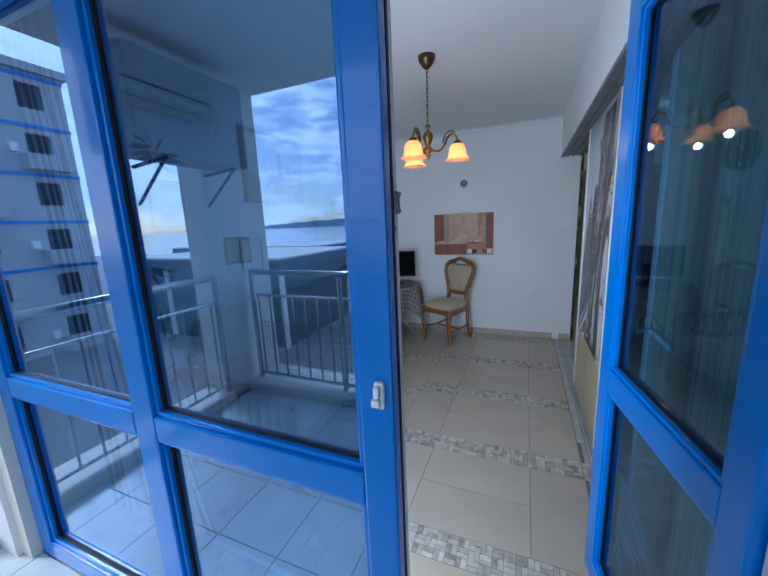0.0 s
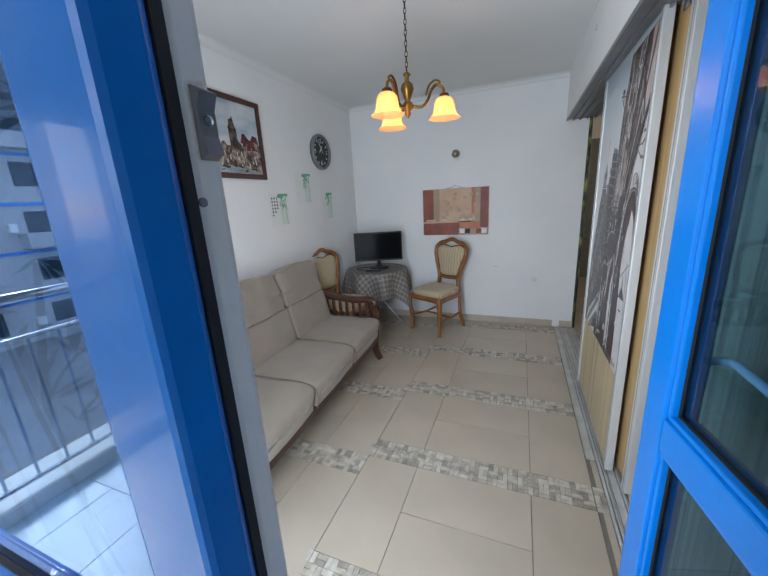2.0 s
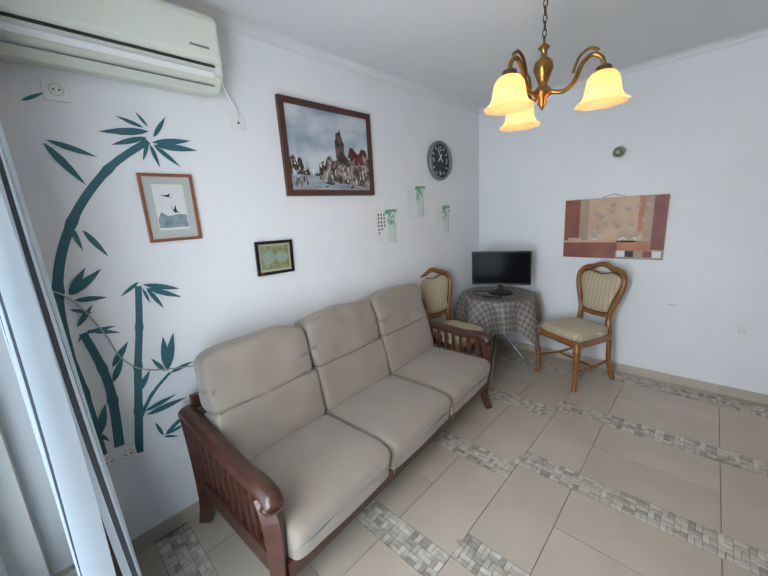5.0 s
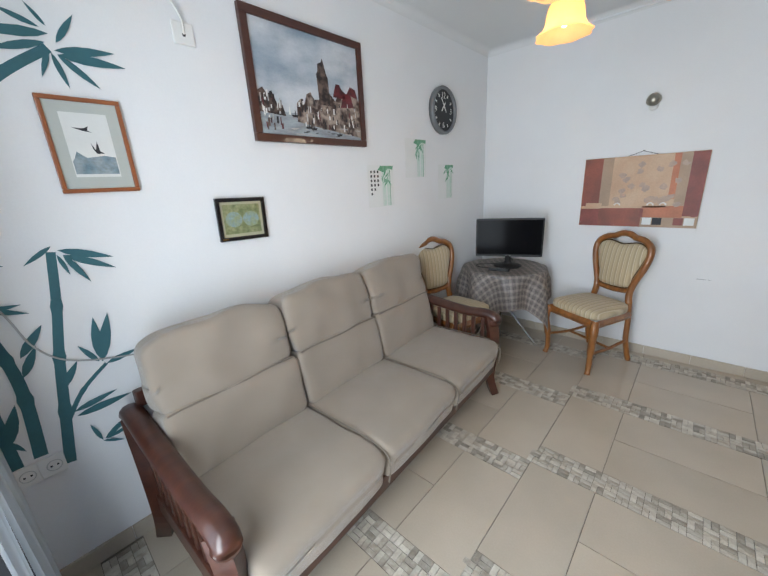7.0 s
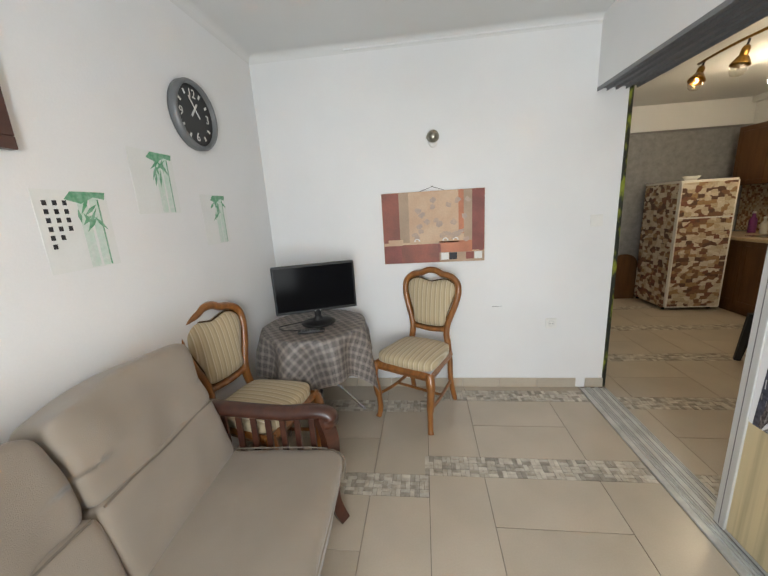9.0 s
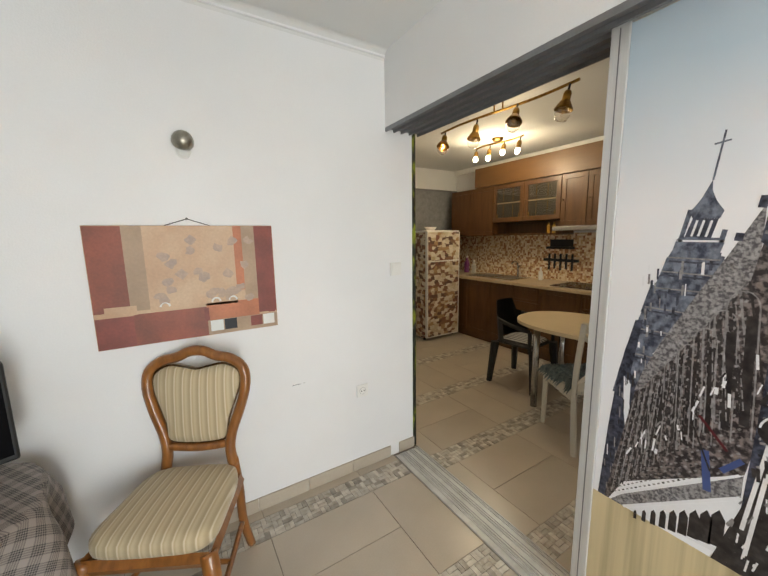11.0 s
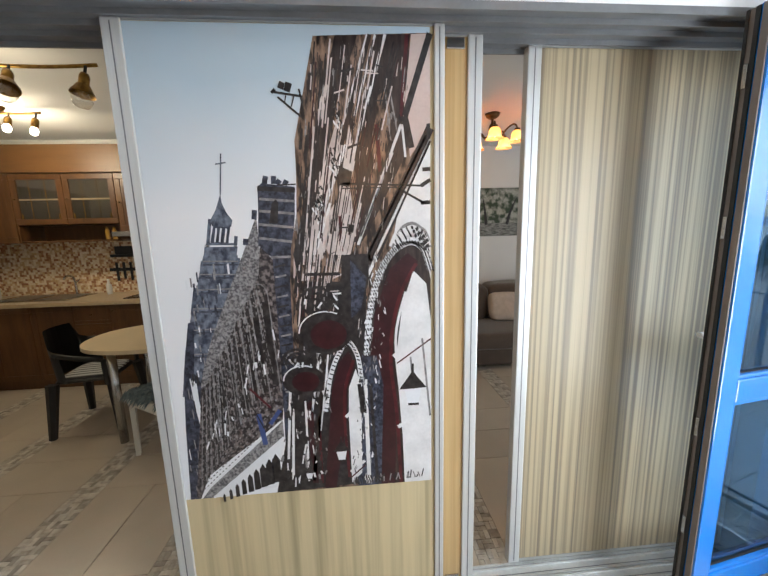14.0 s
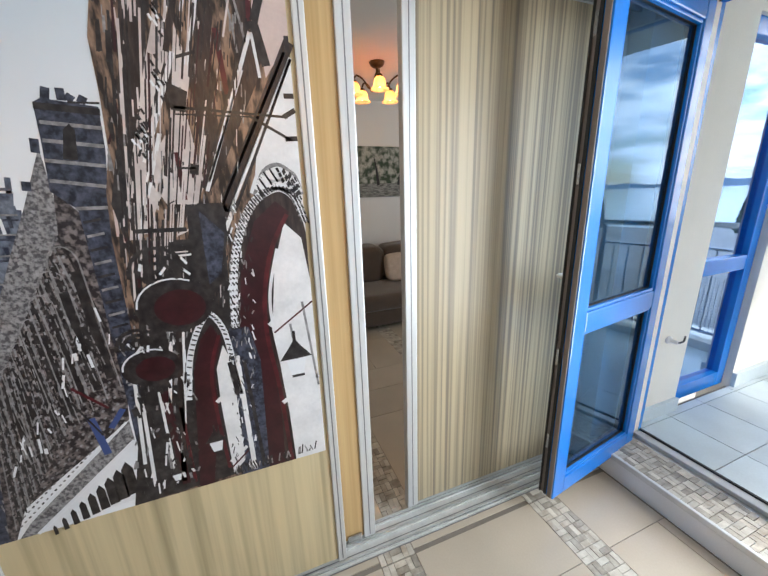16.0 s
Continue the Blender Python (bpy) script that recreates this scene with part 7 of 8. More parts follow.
stroke((0.183, 0.417), (0.296, 0.418), 0.006, P_HAZE, 2.6)
for a, b in (((0.209, 0.362), (0.190, 0.422)), ((0.293, 0.398), (0.284, 0.434)), ((0.168, 0.448), (0.147, 0.503)), ((0.295, 0.443), (0.282, 0.489)), ((0.132, 0.503), (0.110, 0.560))):
    stroke(a, b, 0.012, P_TOWER, 2.6)
ink([(0.173, 0.436), (0.292, 0.437), (0.287, 0.480), (0.287, 0.508), (0.209, 0.604), (0.136, 0.695), (0.110, 0.749), (0.039, 0.745), (0.070, 0.639), (0.107, 0.560), (0.138, 0.503), (0.155, 0.466)], P_TOWER, 2.8)
for a, b in (((0.168, 0.448), (0.291, 0.450)), ((0.152, 0.475), (0.288, 0.478)), ((0.136, 0.508), (0.273, 0.508)), ((0.115, 0.548), (0.248, 0.550)), ((0.094, 0.595), (0.208, 0.594)), ((0.070, 0.649), (0.166, 0.649))):
    stroke(a, b, 0.005, P_GREY, 2.9)
    stroke((a[0], a[1] + 0.007), (b[0], b[1] + 0.007), 0.006, P_NAVY, 2.95)
for k in range(64):
    u, v = random.uniform(*sorted(((0.101, 0.599)[0], (0.275, 0.479)[0]))), random.uniform((0.224, 0.450)[1], (0.136, 0.695)[1])
    if u < 0.30 - 0.42 * (v - (0.224, 0.450)[1]):
        stroke((u, v), (u + 0.001, v + random.uniform(0.008, 0.026)), random.uniform(0.003, 0.008), random.choice((P_NAVY, P_NAVY, P_HAZE, P_GREY)), 3.0 + 0.002 * k)
ink([(0.091, 0.579), (0.114, 0.575), (0.092, 0.693), (0.125, 0.728), (0.059, 1.000), (0.019, 1.000), (0.036, 0.814), (0.054, 0.691)], P_NAVY, 3.2)
ink([(0.072, 0.703), (0.096, 0.717), (0.099, 0.818), (0.096, 0.836), (0.079, 0.770)], P_HAZE, 3.3)
for k in range(30):
    t = random.random()
    a = Vector((0.066, 0.691)).lerp(Vector((0.022, 0.974)), t) + Vector((random.uniform(0.0, 0.05), 0))
    stroke(a, (a.x + 0.002, a.y + random.uniform(0.01, 0.03)), random.uniform(0.003, 0.006), random.choice((P_GREY, P_HAZE, P_BLACK)), 3.4 + 0.002 * k)
# stepped roof and the long arcaded gallery
ink([(0.369, 0.358), (0.371, 0.400), (0.372, 0.445), (0.359, 0.484), (0.288, 0.559), (0.192, 0.657), (0.131, 0.719), (0.109, 0.727), (0.127, 0.684), (0.171, 0.613), (0.253, 0.507), (0.305, 0.443)], P_ROOF, 4)
ink([(0.374, 0.418), (0.425, 0.456), (0.425, 0.573), (0.439, 0.657), (0.405, 0.815), (0.102, 0.942), (0.059, 1.000), (0.043, 0.996), (0.111, 0.729), (0.131, 0.719), (0.192, 0.657), (0.288, 0.559), (0.359, 0.484)], P_BRICK, 4.2)
for k in range(26):
    t = k / 25
    a, b = Vector((0.358, 0.482)).lerp(Vector((0.112, 0.744)), t ** 0.85), Vector((0.415, 0.656)).lerp(Vector((0.065, 0.984)), t ** 0.85)
    stroke(a, b, 0.0055 - 0.002 * t, P_GREY if k % 2 else P_BLACK, 4.3 + 0.002 * k)
for k in range(22):
    t = (k + 0.5) / 22
    a, b = Vector((0.119, 0.744)).lerp(Vector((0.060, 0.990)), t), Vector((0.360, 0.487)).lerp(Vector((0.398, 0.814)), t)
    n = 26
    for j in range(n):
        p, q = a.lerp(b, (j + 0.15) / n), a.lerp(b, (j + 0.62) / n)
        stroke(p, q, 0.0040 + 0.002 * j / n, P_GREY if (j + k) % 3 else P_BLACK, 4.4 + 0.001 * k)
for k in range(7):
    t = k / 6
    top, s = Vector((0.353, 0.499)).lerp(Vector((0.139, 0.715)), t), 1 - 0.55 * t
    w = 0.034 * s
    arc = [top + Vector((-w * math.cos(math.pi * i / 8), 0.030 * s * (1 - math.sin(math.pi * i / 8)))) for i in range(9)]
    for p, q in zip(arc, arc[1:]):
        stroke(p, q, 0.0025 * s + 0.001, P_GREY, 4.5)
    for side in (0, 8):
        stroke(arc[side], arc[side] + Vector((0.020 * s, 0.17 * s + 0.05)), 0.0028 * s + 0.0012, P_GREY, 4.52)
    stroke(top + Vector((0.02 * s, 0.04 * s)), top + Vector((0.035 * s, 0.20 * s + 0.03)), 0.022 * s, P_BLACK, 4.49)
for k in range(46):
    t = random.random()
    p = Vector((0.407, 0.601)).lerp(Vector((0.118, 0.853)), t) + Vector((random.uniform(-0.03, 0.03), random.uniform(-0.02, 0.03)))
    stroke(p, p + Vector((random.uniform(-0.016, 0.006), random.uniform(0.008, 0.030))), random.uniform(0.003, 0.009), random.choice((P_HAZE, P_HAZE, P_BLACK, P_GREY)), 4.6 + 0.002 * k)
ink([(0.404, 0.817), (0.405, 0.858), (0.116, 1.000), (0.066, 1.000), (0.101, 0.974)], P_ROOF, 4.8)
stroke((0.396, 0.819), (0.085, 0.979), 0.008, P_HAZE, 4.9)
stroke((0.404, 0.859), (0.110, 1.000), 0.010, P_HAZE, 4.9)
ink([(0.403, 0.864), (0.407, 0.967), (0.403, 0.983), (0.120, 1.000)], P_HAZE, 4.85)
for k in range(9):
    t = k / 8
    top, s = Vector((0.365, 0.899)).lerp(Vector((0.150, 0.992)), t), 1 - 0.72 * t
    ink([top + Vector((-0.016 * s, 0.075 * s)), top + Vector((-0.016 * s, 0.016 * s)), top, top + Vector((0.016 * s, 0.016 * s)), top + Vector((0.018 * s, 0.072 * s))], P_BLACK, 5.0)
# square tower with battlements and its long flank
ink([(0.382, 0.299), (0.398, 0.293), (0.511, 0.301), (0.505, 0.359), (0.474, 0.486), (0.488, 0.638), (0.444, 0.970), (0.405, 0.974), (0.416, 0.667), (0.416, 0.532), (0.415, 0.446), (0.368, 0.418), (0.378, 0.348)], P_NAVY, 5.2)
for a, b in (((0.406, 0.296), (0.413, 0.279)), ((0.439, 0.295), (0.440, 0.279)), ((0.450, 0.295), (0.461, 0.287)), ((0.361, 0.365), (0.365, 0.346)), ((0.323, 0.417), (0.326, 0.404)), ((0.476, 0.297), (0.485, 0.288))):
    stroke(a, b, 0.018, P_NAVY, 5.3)
stroke((0.381, 0.303), (0.512, 0.308), 0.016, P_BLACK, 5.4)
stroke((0.450, 0.297), (0.515, 0.296), 0.005, P_BLACK, 5.4)
for a, b in (((0.385, 0.324), (0.509, 0.330)), ((0.381, 0.348), (0.504, 0.355)), ((0.375, 0.375), (0.498, 0.383)), ((0.373, 0.403), (0.492, 0.413)), ((0.410, 0.444), (0.485, 0.444))):
    stroke(a, b, 0.009, P_GREY, 5.5)
ink([(0.412, 0.373), (0.427, 0.333), (0.442, 0.325), (0.451, 0.334), (0.442, 0.375)], P_BLACK, 5.6)
for k in range(16):
    t = k / 15
    p = Vector((0.419, 0.465)).lerp(Vector((0.425, 0.792)), t)
    stroke(p, p + Vector((0.040, -0.004)), 0.007, P_GREY if k % 2 else P_BLACK, 5.7)
# row of old houses in steep perspective
ink([(0.603, 0.020), (1.000, 0.011), (0.997, 1.000), (0.360, 1.000), (0.450, 0.794), (0.466, 0.658), (0.472, 0.495), (0.485, 0.421), (0.511, 0.359), (0.519, 0.283), (0.521, 0.211), (0.544, 0.158)], P_BROWN, 6)
ink([(0.523, 0.497), (0.754, 0.504), (0.714, 0.993), (0.360, 1.000), (0.467, 0.725)], P_BLACK, 6.05)
for k in range(90):
    t = random.random()
    p = Vector((0.558, 0.108)).lerp(Vector((0.467, 0.574)), t) + Vector((random.uniform(0.0, 0.10), 0))
    stroke(p, p + Vector((random.uniform(-0.014, 0.004), random.uniform(0.012, 0.050))), random.uniform(0.003, 0.010), random.choice((P_BLACK, P_BLACK, P_MAROON, P_GREY, P_PINK, P_BROWN)), 6.1 + 0.002 * k)
ink([(0.676, 0.018), (0.751, 0.017), (0.675, 0.136), (0.636, 0.219), (0.569, 0.360), (0.532, 0.359), (0.593, 0.188)], P_SHADE, 6.3)
ink([(0.529, 0.359), (0.569, 0.360), (0.537, 0.440), (0.500, 0.486), (0.490, 0.439)], P_BLACK, 6.3)
for shape in ([(0.674, 0.166), (0.694, 0.212), (0.652, 0.293), (0.600, 0.360), (0.542, 0.497), (0.513, 0.496), (0.561, 0.368), (0.632, 0.235)], [(0.712, 0.181), (0.733, 0.244), (0.706, 0.303), (0.724, 0.412), (0.695, 0.444), (0.620, 0.442), (0.602, 0.420), (0.661, 0.327)], [(0.610, 0.143), (0.636, 0.107), (0.647, 0.107), (0.622, 0.166), (0.602, 0.188)], [(0.619, 0.361), (0.649, 0.335), (0.614, 0.424), (0.558, 0.488), (0.545, 0.488)]):
    ink(shape, P_ROSE, 6.4)
ink([(0.812, 0.016), (0.932, 0.014), (0.901, 0.167), (0.846, 0.253), (0.785, 0.337), (0.728, 0.408), (0.730, 0.244), (0.766, 0.181)], P_SHADE, 6.5)
ink([(0.816, 0.127), (0.854, 0.112), (0.861, 0.188), (0.823, 0.277), (0.783, 0.328), (0.783, 0.236)], P_BROWN, 6.55)
stroke((0.920, 0.014), (0.896, 0.167), 0.012, P_RED, 6.6)
stroke((0.808, 0.181), (0.817, 0.273), 0.014, P_RED, 6.6)
stroke((0.666, 0.362), (0.667, 0.436), 0.012, P_RED, 6.6)
ink([(0.935, 0.014), (1.000, 0.012), (0.937, 0.142), (0.904, 0.167)], P_PINK, 6.6)
ink([(1.000, 0.012), (1.000, 0.011), (1.000, 0.180), (0.995, 0.188), (0.926, 0.245), (0.918, 0.173)], P_PINK, 6.6)
ink([(1.000, 0.196), (1.000, 0.213), (1.000, 0.513), (0.967, 0.452), (0.867, 0.430), (0.848, 0.448), (0.875, 0.365)], P_WHITE, 6.7)
ink([(0.899, 0.181), (0.919, 0.220), (0.899, 0.253), (0.773, 0.391), (0.731, 0.427), (0.719, 0.417), (0.782, 0.337), (0.849, 0.253)], P_SHADE, 6.75)
for a, b, w, m_ in (((0.846, 0.015), (0.725, 0.236), 0.010, P_WHITE), ((0.812, 0.016), (0.733, 0.165), 0.008, P_WHITE), ((0.793, 0.016), (0.683, 0.220), 0.014, P_SHADE), ((0.784, 0.016), (0.682, 0.196), 0.006, P_WHITE),
                    ((0.698, 0.220), (0.587, 0.378), 0.012, P_WHITE), ((0.677, 0.236), (0.576, 0.369), 0.006, P_BLACK), ((0.634, 0.335), (0.569, 0.441), 0.010, P_WHITE), ((0.609, 0.361), (0.533, 0.497), 0.008, P_WHITE),
                    ((1.000, 0.012), (0.910, 0.165), 0.022, P_BLACK), ((0.910, 0.170), (0.931, 0.227), 0.024, P_BLACK), ((0.899, 0.181), (0.910, 0.245), 0.008, P_WHITE), ((0.896, 0.181), (0.728, 0.423), 0.010, P_WHITE),
                    ((0.883, 0.188), (0.716, 0.417), 0.006, P_BLACK), ((0.864, 0.236), (0.737, 0.408), 0.006, P_WHITE), ((1.000, 0.188), (0.762, 0.456), 0.030, P_SHADE), ((1.000, 0.211), (0.782, 0.456), 0.010, P_WHITE), ((1.000, 0.213), (0.796, 0.457), 0.008, P_BLACK),
                    ((0.984, 0.204), (0.719, 0.493), 0.008, P_WHITE), ((0.777, 0.447), (0.704, 0.523), 0.024, P_SHADE), ((0.797, 0.447), (0.731, 0.523), 0.012, P_WHITE), ((0.859, 0.120), (0.882, 0.196), 0.006, P_GREY), ((0.841, 0.113), (0.858, 0.212), 0.005, P_GREY)):
    stroke(a, b, w, m_, 7.0)
ink([(0.886, 0.167), (0.920, 0.163), (0.918, 0.176), (0.884, 0.177)], P_BLACK, 7.2)
ink([(0.986, 0.180), (1.000, 0.179), (1.000, 0.212), (0.988, 0.196)], P_BLACK, 7.2)


def trail(points, width, material, level, n=4):
    """A soft line through a few points of the print."""
    line = [(p.x, p.z) for p in curve([(u, 0, v) for u, v in points], n)]
    for p, q in zip(line, line[1:]):
        stroke(p, q, width, material, level)
    return line


# great arch with its carved ring
ink([(0.730, 0.740), (0.758, 0.586), (0.797, 0.496), (0.849, 0.441), (0.920, 0.412), (0.982, 0.442), (1.000, 0.503), (0.997, 1.000), (0.698, 1.000)], P_SHADE, 7.6)
ink([(0.933, 0.482), (0.983, 0.512), (1.000, 0.597), (0.997, 1.000), (0.896, 1.000), (0.875, 0.821), (0.861, 0.678), (0.889, 0.560)], P_WHITE, 7.8)
ink([(0.716, 1.000), (0.759, 0.673), (0.786, 0.566), (0.844, 0.477), (0.913, 0.443), (0.952, 0.463), (0.889, 0.529), (0.851, 0.611), (0.841, 0.723), (0.854, 0.871), (0.846, 1.000)], P_MAROON, 7.9)
ink([(0.727, 0.671), (0.784, 0.674), (0.808, 0.745), (0.788, 1.000), (0.692, 1.000)], P_NAVY, 7.95)
trail([(0.945, 0.467), (0.886, 0.529), (0.849, 0.611), (0.840, 0.700), (0.859, 0.820), (0.871, 1.000)], 0.014, P_RED, 8.0)
trail([(0.903, 0.529), (0.865, 0.612), (0.863, 0.690), (0.883, 0.822), (0.891, 1.000)], 0.010, P_WHITE, 8.1)
trail([(0.853, 0.431), (0.885, 0.393), (0.934, 0.379), (0.976, 0.397), (0.997, 0.433)], 0.016, P_GREY, 8.1)
trail([(0.847, 0.428), (0.882, 0.387), (0.934, 0.374), (0.983, 0.391)], 0.010, P_WHITE, 8.15)
ring = trail([(0.745, 0.672), (0.765, 0.566), (0.805, 0.488), (0.855, 0.441), (0.922, 0.420), (0.972, 0.436), (1.000, 0.482)], 0.024, P_HAZE, 8.2, 10)
for k, p in enumerate(ring):
    for j in (-1, 0, 1):
        stroke((p[0] + 0.010 * j - 0.003, p[1] - 0.003 + 0.002 * (k % 2)), (p[0] + 0.010 * j + 0.003, p[1] + 0.003), 0.0055, P_BLACK if (k + j) % 2 or j == 0 else P_GREY, 8.3)
crest = trail([(0.874, 0.426), (0.897, 0.404), (0.935, 0.398), (0.968, 0.411), (0.983, 0.431)], 0.040, P_WHITE, 8.22, 6)
for k, p in enumerate(crest):
    for j in range(3):
        stroke((p[0] - 0.008 + 0.008 * j, p[1] - 0.012 + 0.008 * ((k + j) % 3)), (p[0] - 0.003 + 0.008 * j, p[1] - 0.005 + 0.008 * ((k + j) % 3)), 0.005, P_BLACK, 8.35)
for a, b, w in (((0.850, 0.678), (0.966, 0.627), 0.016), ((0.863, 0.853), (1.000, 0.805), 0.016), ((0.863, 0.695), (1.000, 0.640), 0.006), ((0.918, 0.681), (0.935, 0.800), 0.008), ((0.965, 0.638), (0.996, 0.829), 0.008)):
    stroke(a, b, w, P_WHITE if w > 0.01 else P_RED if w < 0.007 else P_GREY, 8.5)
# second and third arch
ring = trail([(0.575, 0.802), (0.599, 0.721), (0.635, 0.667), (0.675, 0.638), (0.709, 0.671), (0.721, 0.728)], 0.018, P_HAZE, 8.6, 6)
for k, p in enumerate(ring):
    stroke((p[0] - 0.006, p[1]), (p[0] + 0.006, p[1] + 0.003), 0.005, P_BLACK, 8.7)
ink([(0.554, 1.000), (0.605, 0.745), (0.638, 0.685), (0.675, 0.658), (0.698, 0.692), (0.663, 0.748), (0.655, 0.832), (0.600, 1.000)], P_MAROON, 8.8)
trail([(0.693, 0.681), (0.655, 0.748), (0.648, 0.831), (0.657, 0.974)], 0.011, P_RED, 8.9)
ink([(0.700, 0.702), (0.719, 0.740), (0.710, 0.965), (0.667, 0.989), (0.665, 0.820), (0.670, 0.748)], P_WHITE, 8.95)
for a, b, w, m_ in (((0.736, 0.729), (0.738, 0.995), 0.016, P_WHITE), ((0.756, 0.742), (0.772, 0.984), 0.012, P_BLACK), ((0.716, 0.739), (0.726, 0.812), 0.024, P_BLACK), ((0.653, 0.819), (0.707, 0.792), 0.014, P_WHITE), ((0.663, 0.961), (0.723, 0.934), 0.012, P_WHITE), ((0.665, 0.975), (0.725, 0.945), 0.006, P_RED),
                    ((0.595, 0.622), (0.512, 0.976), 0.016, P_SHADE), ((0.570, 0.642), (0.521, 0.799), 0.010, P_WHITE), ((0.596, 0.665), (0.550, 0.849), 0.008, P_WHITE), ((0.512, 0.774), (0.518, 0.983), 0.024, P_MAROON), ((0.498, 0.773), (0.492, 0.981), 0.008, P_WHITE), ((0.547, 0.812), (0.545, 0.985), 0.010, P_RED), ((0.447, 0.806), (0.429, 0.969), 0.010, P_WHITE), ((0.446, 0.724), (0.416, 0.915), 0.010, P_WHITE)):
    stroke(a, b, w, m_, 9.0)
# dark pillar head, lamps and iron work
ink([(0.665, 0.444), (0.764, 0.442), (0.764, 0.495), (0.724, 0.585), (0.664, 0.625), (0.656, 0.541)], P_BLACK, 9.4)
ink([(0.696, 0.454), (0.756, 0.494), (0.731, 0.564), (0.692, 0.584)], P_NAVY, 9.5)


def street_lamp(c, rx, ry, level):
    c = Vector(c)
    ring_ = [c + Vector((rx * math.cos(math.pi * k / 12), ry * math.sin(math.pi * k / 12))) for k in range(24)]
    ink(ring_, P_BLACK, level)
    ink([c + (p - c) * 0.66 + Vector((rx * 0.12, ry * 0.12)) for p in ring_], P_MAROON, level + 0.1)
    for p, q in zip(ring_[12:20], ring_[13:21]):
        stroke(p + (c - p) * 0.06, q + (c - q) * 0.06, 0.005, P_HAZE, level + 0.2)
    for s in (0.55, 0.85, 1.15):
        arc = [c + Vector((-rx * 0.25 - rx * 0.62 * s * math.cos(math.pi * k / 10), -ry * 1.05 - ry * 0.85 * s * math.sin(math.pi * k / 10))) for k in range(11)]
        for p, q in zip(arc, arc[1:]):
            stroke(p, q, 0.010, P_BLACK, level - 0.2)
    for k in range(12):
        p = c + Vector((random.uniform(-0.8, 0.4) * rx, -ry * random.uniform(1.0, 1.7)))
        stroke(p, p + Vector((random.uniform(-0.02, 0.02), 0.012)), 0.007, P_HAZE if k % 3 == 0 else P_BLACK, level + 0.3)


street_lamp((0.590, 0.613), 0.105, 0.050, 10)
street_lamp((0.495, 0.722), 0.080, 0.036, 10.8)
stroke((0.526, 0.483), (0.657, 0.484), 0.012, P_BLACK, 10.9)
for top, s in (((0.926, 0.739), 1.0), ((0.629, 0.893), 0.62), ((0.495, 0.948), 0.4)):
    c = Vector(top)
    ink([c + Vector((-0.056 * s, 0.020 * s)), c + Vector((-0.020 * s, -0.008 * s)), c + Vector((0.0, -0.026 * s)), c + Vector((0.020 * s, -0.008 * s)), c + Vector((0.056 * s, 0.018 * s))], P_BLACK, 11)
    stroke(c + Vector((0, -0.042 * s)), c, 0.010 * s, P_BLACK, 11.1)
    ink([c + Vector((-0.034 * s, 0.021 * s)), c + Vector((0.034 * s, 0.020 * s)), c + Vector((0.022 * s, 0.056 * s)), c + Vector((-0.020 * s, 0.056 * s))], P_HAZE, 11.2)
    stroke(c + Vector((-0.02 * s, 0.058 * s)), c + Vector((0.024 * s, 0.058 * s)), 0.010 * s, P_BLACK, 11.3)
ink([(0.669, 0.260), (0.718, 0.273), (0.706, 0.303), (0.672, 0.300)], P_BLACK, 11.4)
stroke((0.679, 0.296), (0.978, 0.303), 0.007, P_BLACK, 11.4)
stroke((0.677, 0.306), (0.867, 0.305), 0.004, P_BLACK, 11.4)
for a, b, w in (((0.867, 0.303), (0.981, 0.340), 0.008), ((0.965, 0.303), (1.000, 0.291), 0.014), ((0.964, 0.338), (1.000, 0.337), 0.014), ((0.971, 0.270), (1.000, 0.269), 0.014), ((0.707, 0.380), (0.701, 0.396), 0.022), ((0.661, 0.386), (0.709, 0.386), 0.006)):
    stroke(a, b, w, P_BLACK, 11.5)
for a, b, w in (((0.460, 0.121), (0.557, 0.129), 0.008), ((0.474, 0.130), (0.550, 0.167), 0.007), ((0.484, 0.115), (0.493, 0.103), 0.020), ((0.505, 0.120), (0.515, 0.104), 0.022), ((0.454, 0.123), (0.467, 0.116), 0.010), ((0.530, 0.126), (0.518, 0.148), 0.004), ((0.503, 0.125), (0.496, 0.140), 0.004), ((0.547, 0.115), (0.556, 0.144), 0.006)):
    stroke(a, b, w, P_BLACK, 11.6)
for p in ((0.671, 0.164), (0.596, 0.326), (0.649, 0.251), (0.581, 0.334)):
    for k in range(12):
        a = 2.4 * k
        q = Vector(p) + Vector((0.018 * math.cos(a) * k / 12, 0.034 * math.sin(a) * k / 12))
        stroke(q, q + Vector((0.006, 0.008)), 0.006, P_BLACK if k % 3 else P_HAZE, 11.7)
stroke((0.314, 0.797), (0.331, 0.874), 0.020, P_BLUE, 11.8)
stroke((0.397, 0.791), (0.356, 0.824), 0.016, P_BLUE, 11.8)
stroke((0.290, 0.735), (0.363, 0.784), 0.008, P_RED, 11.9)
stroke((0.280, 0.760), (0.332, 0.834), 0.005, P_BLACK, 11.9)
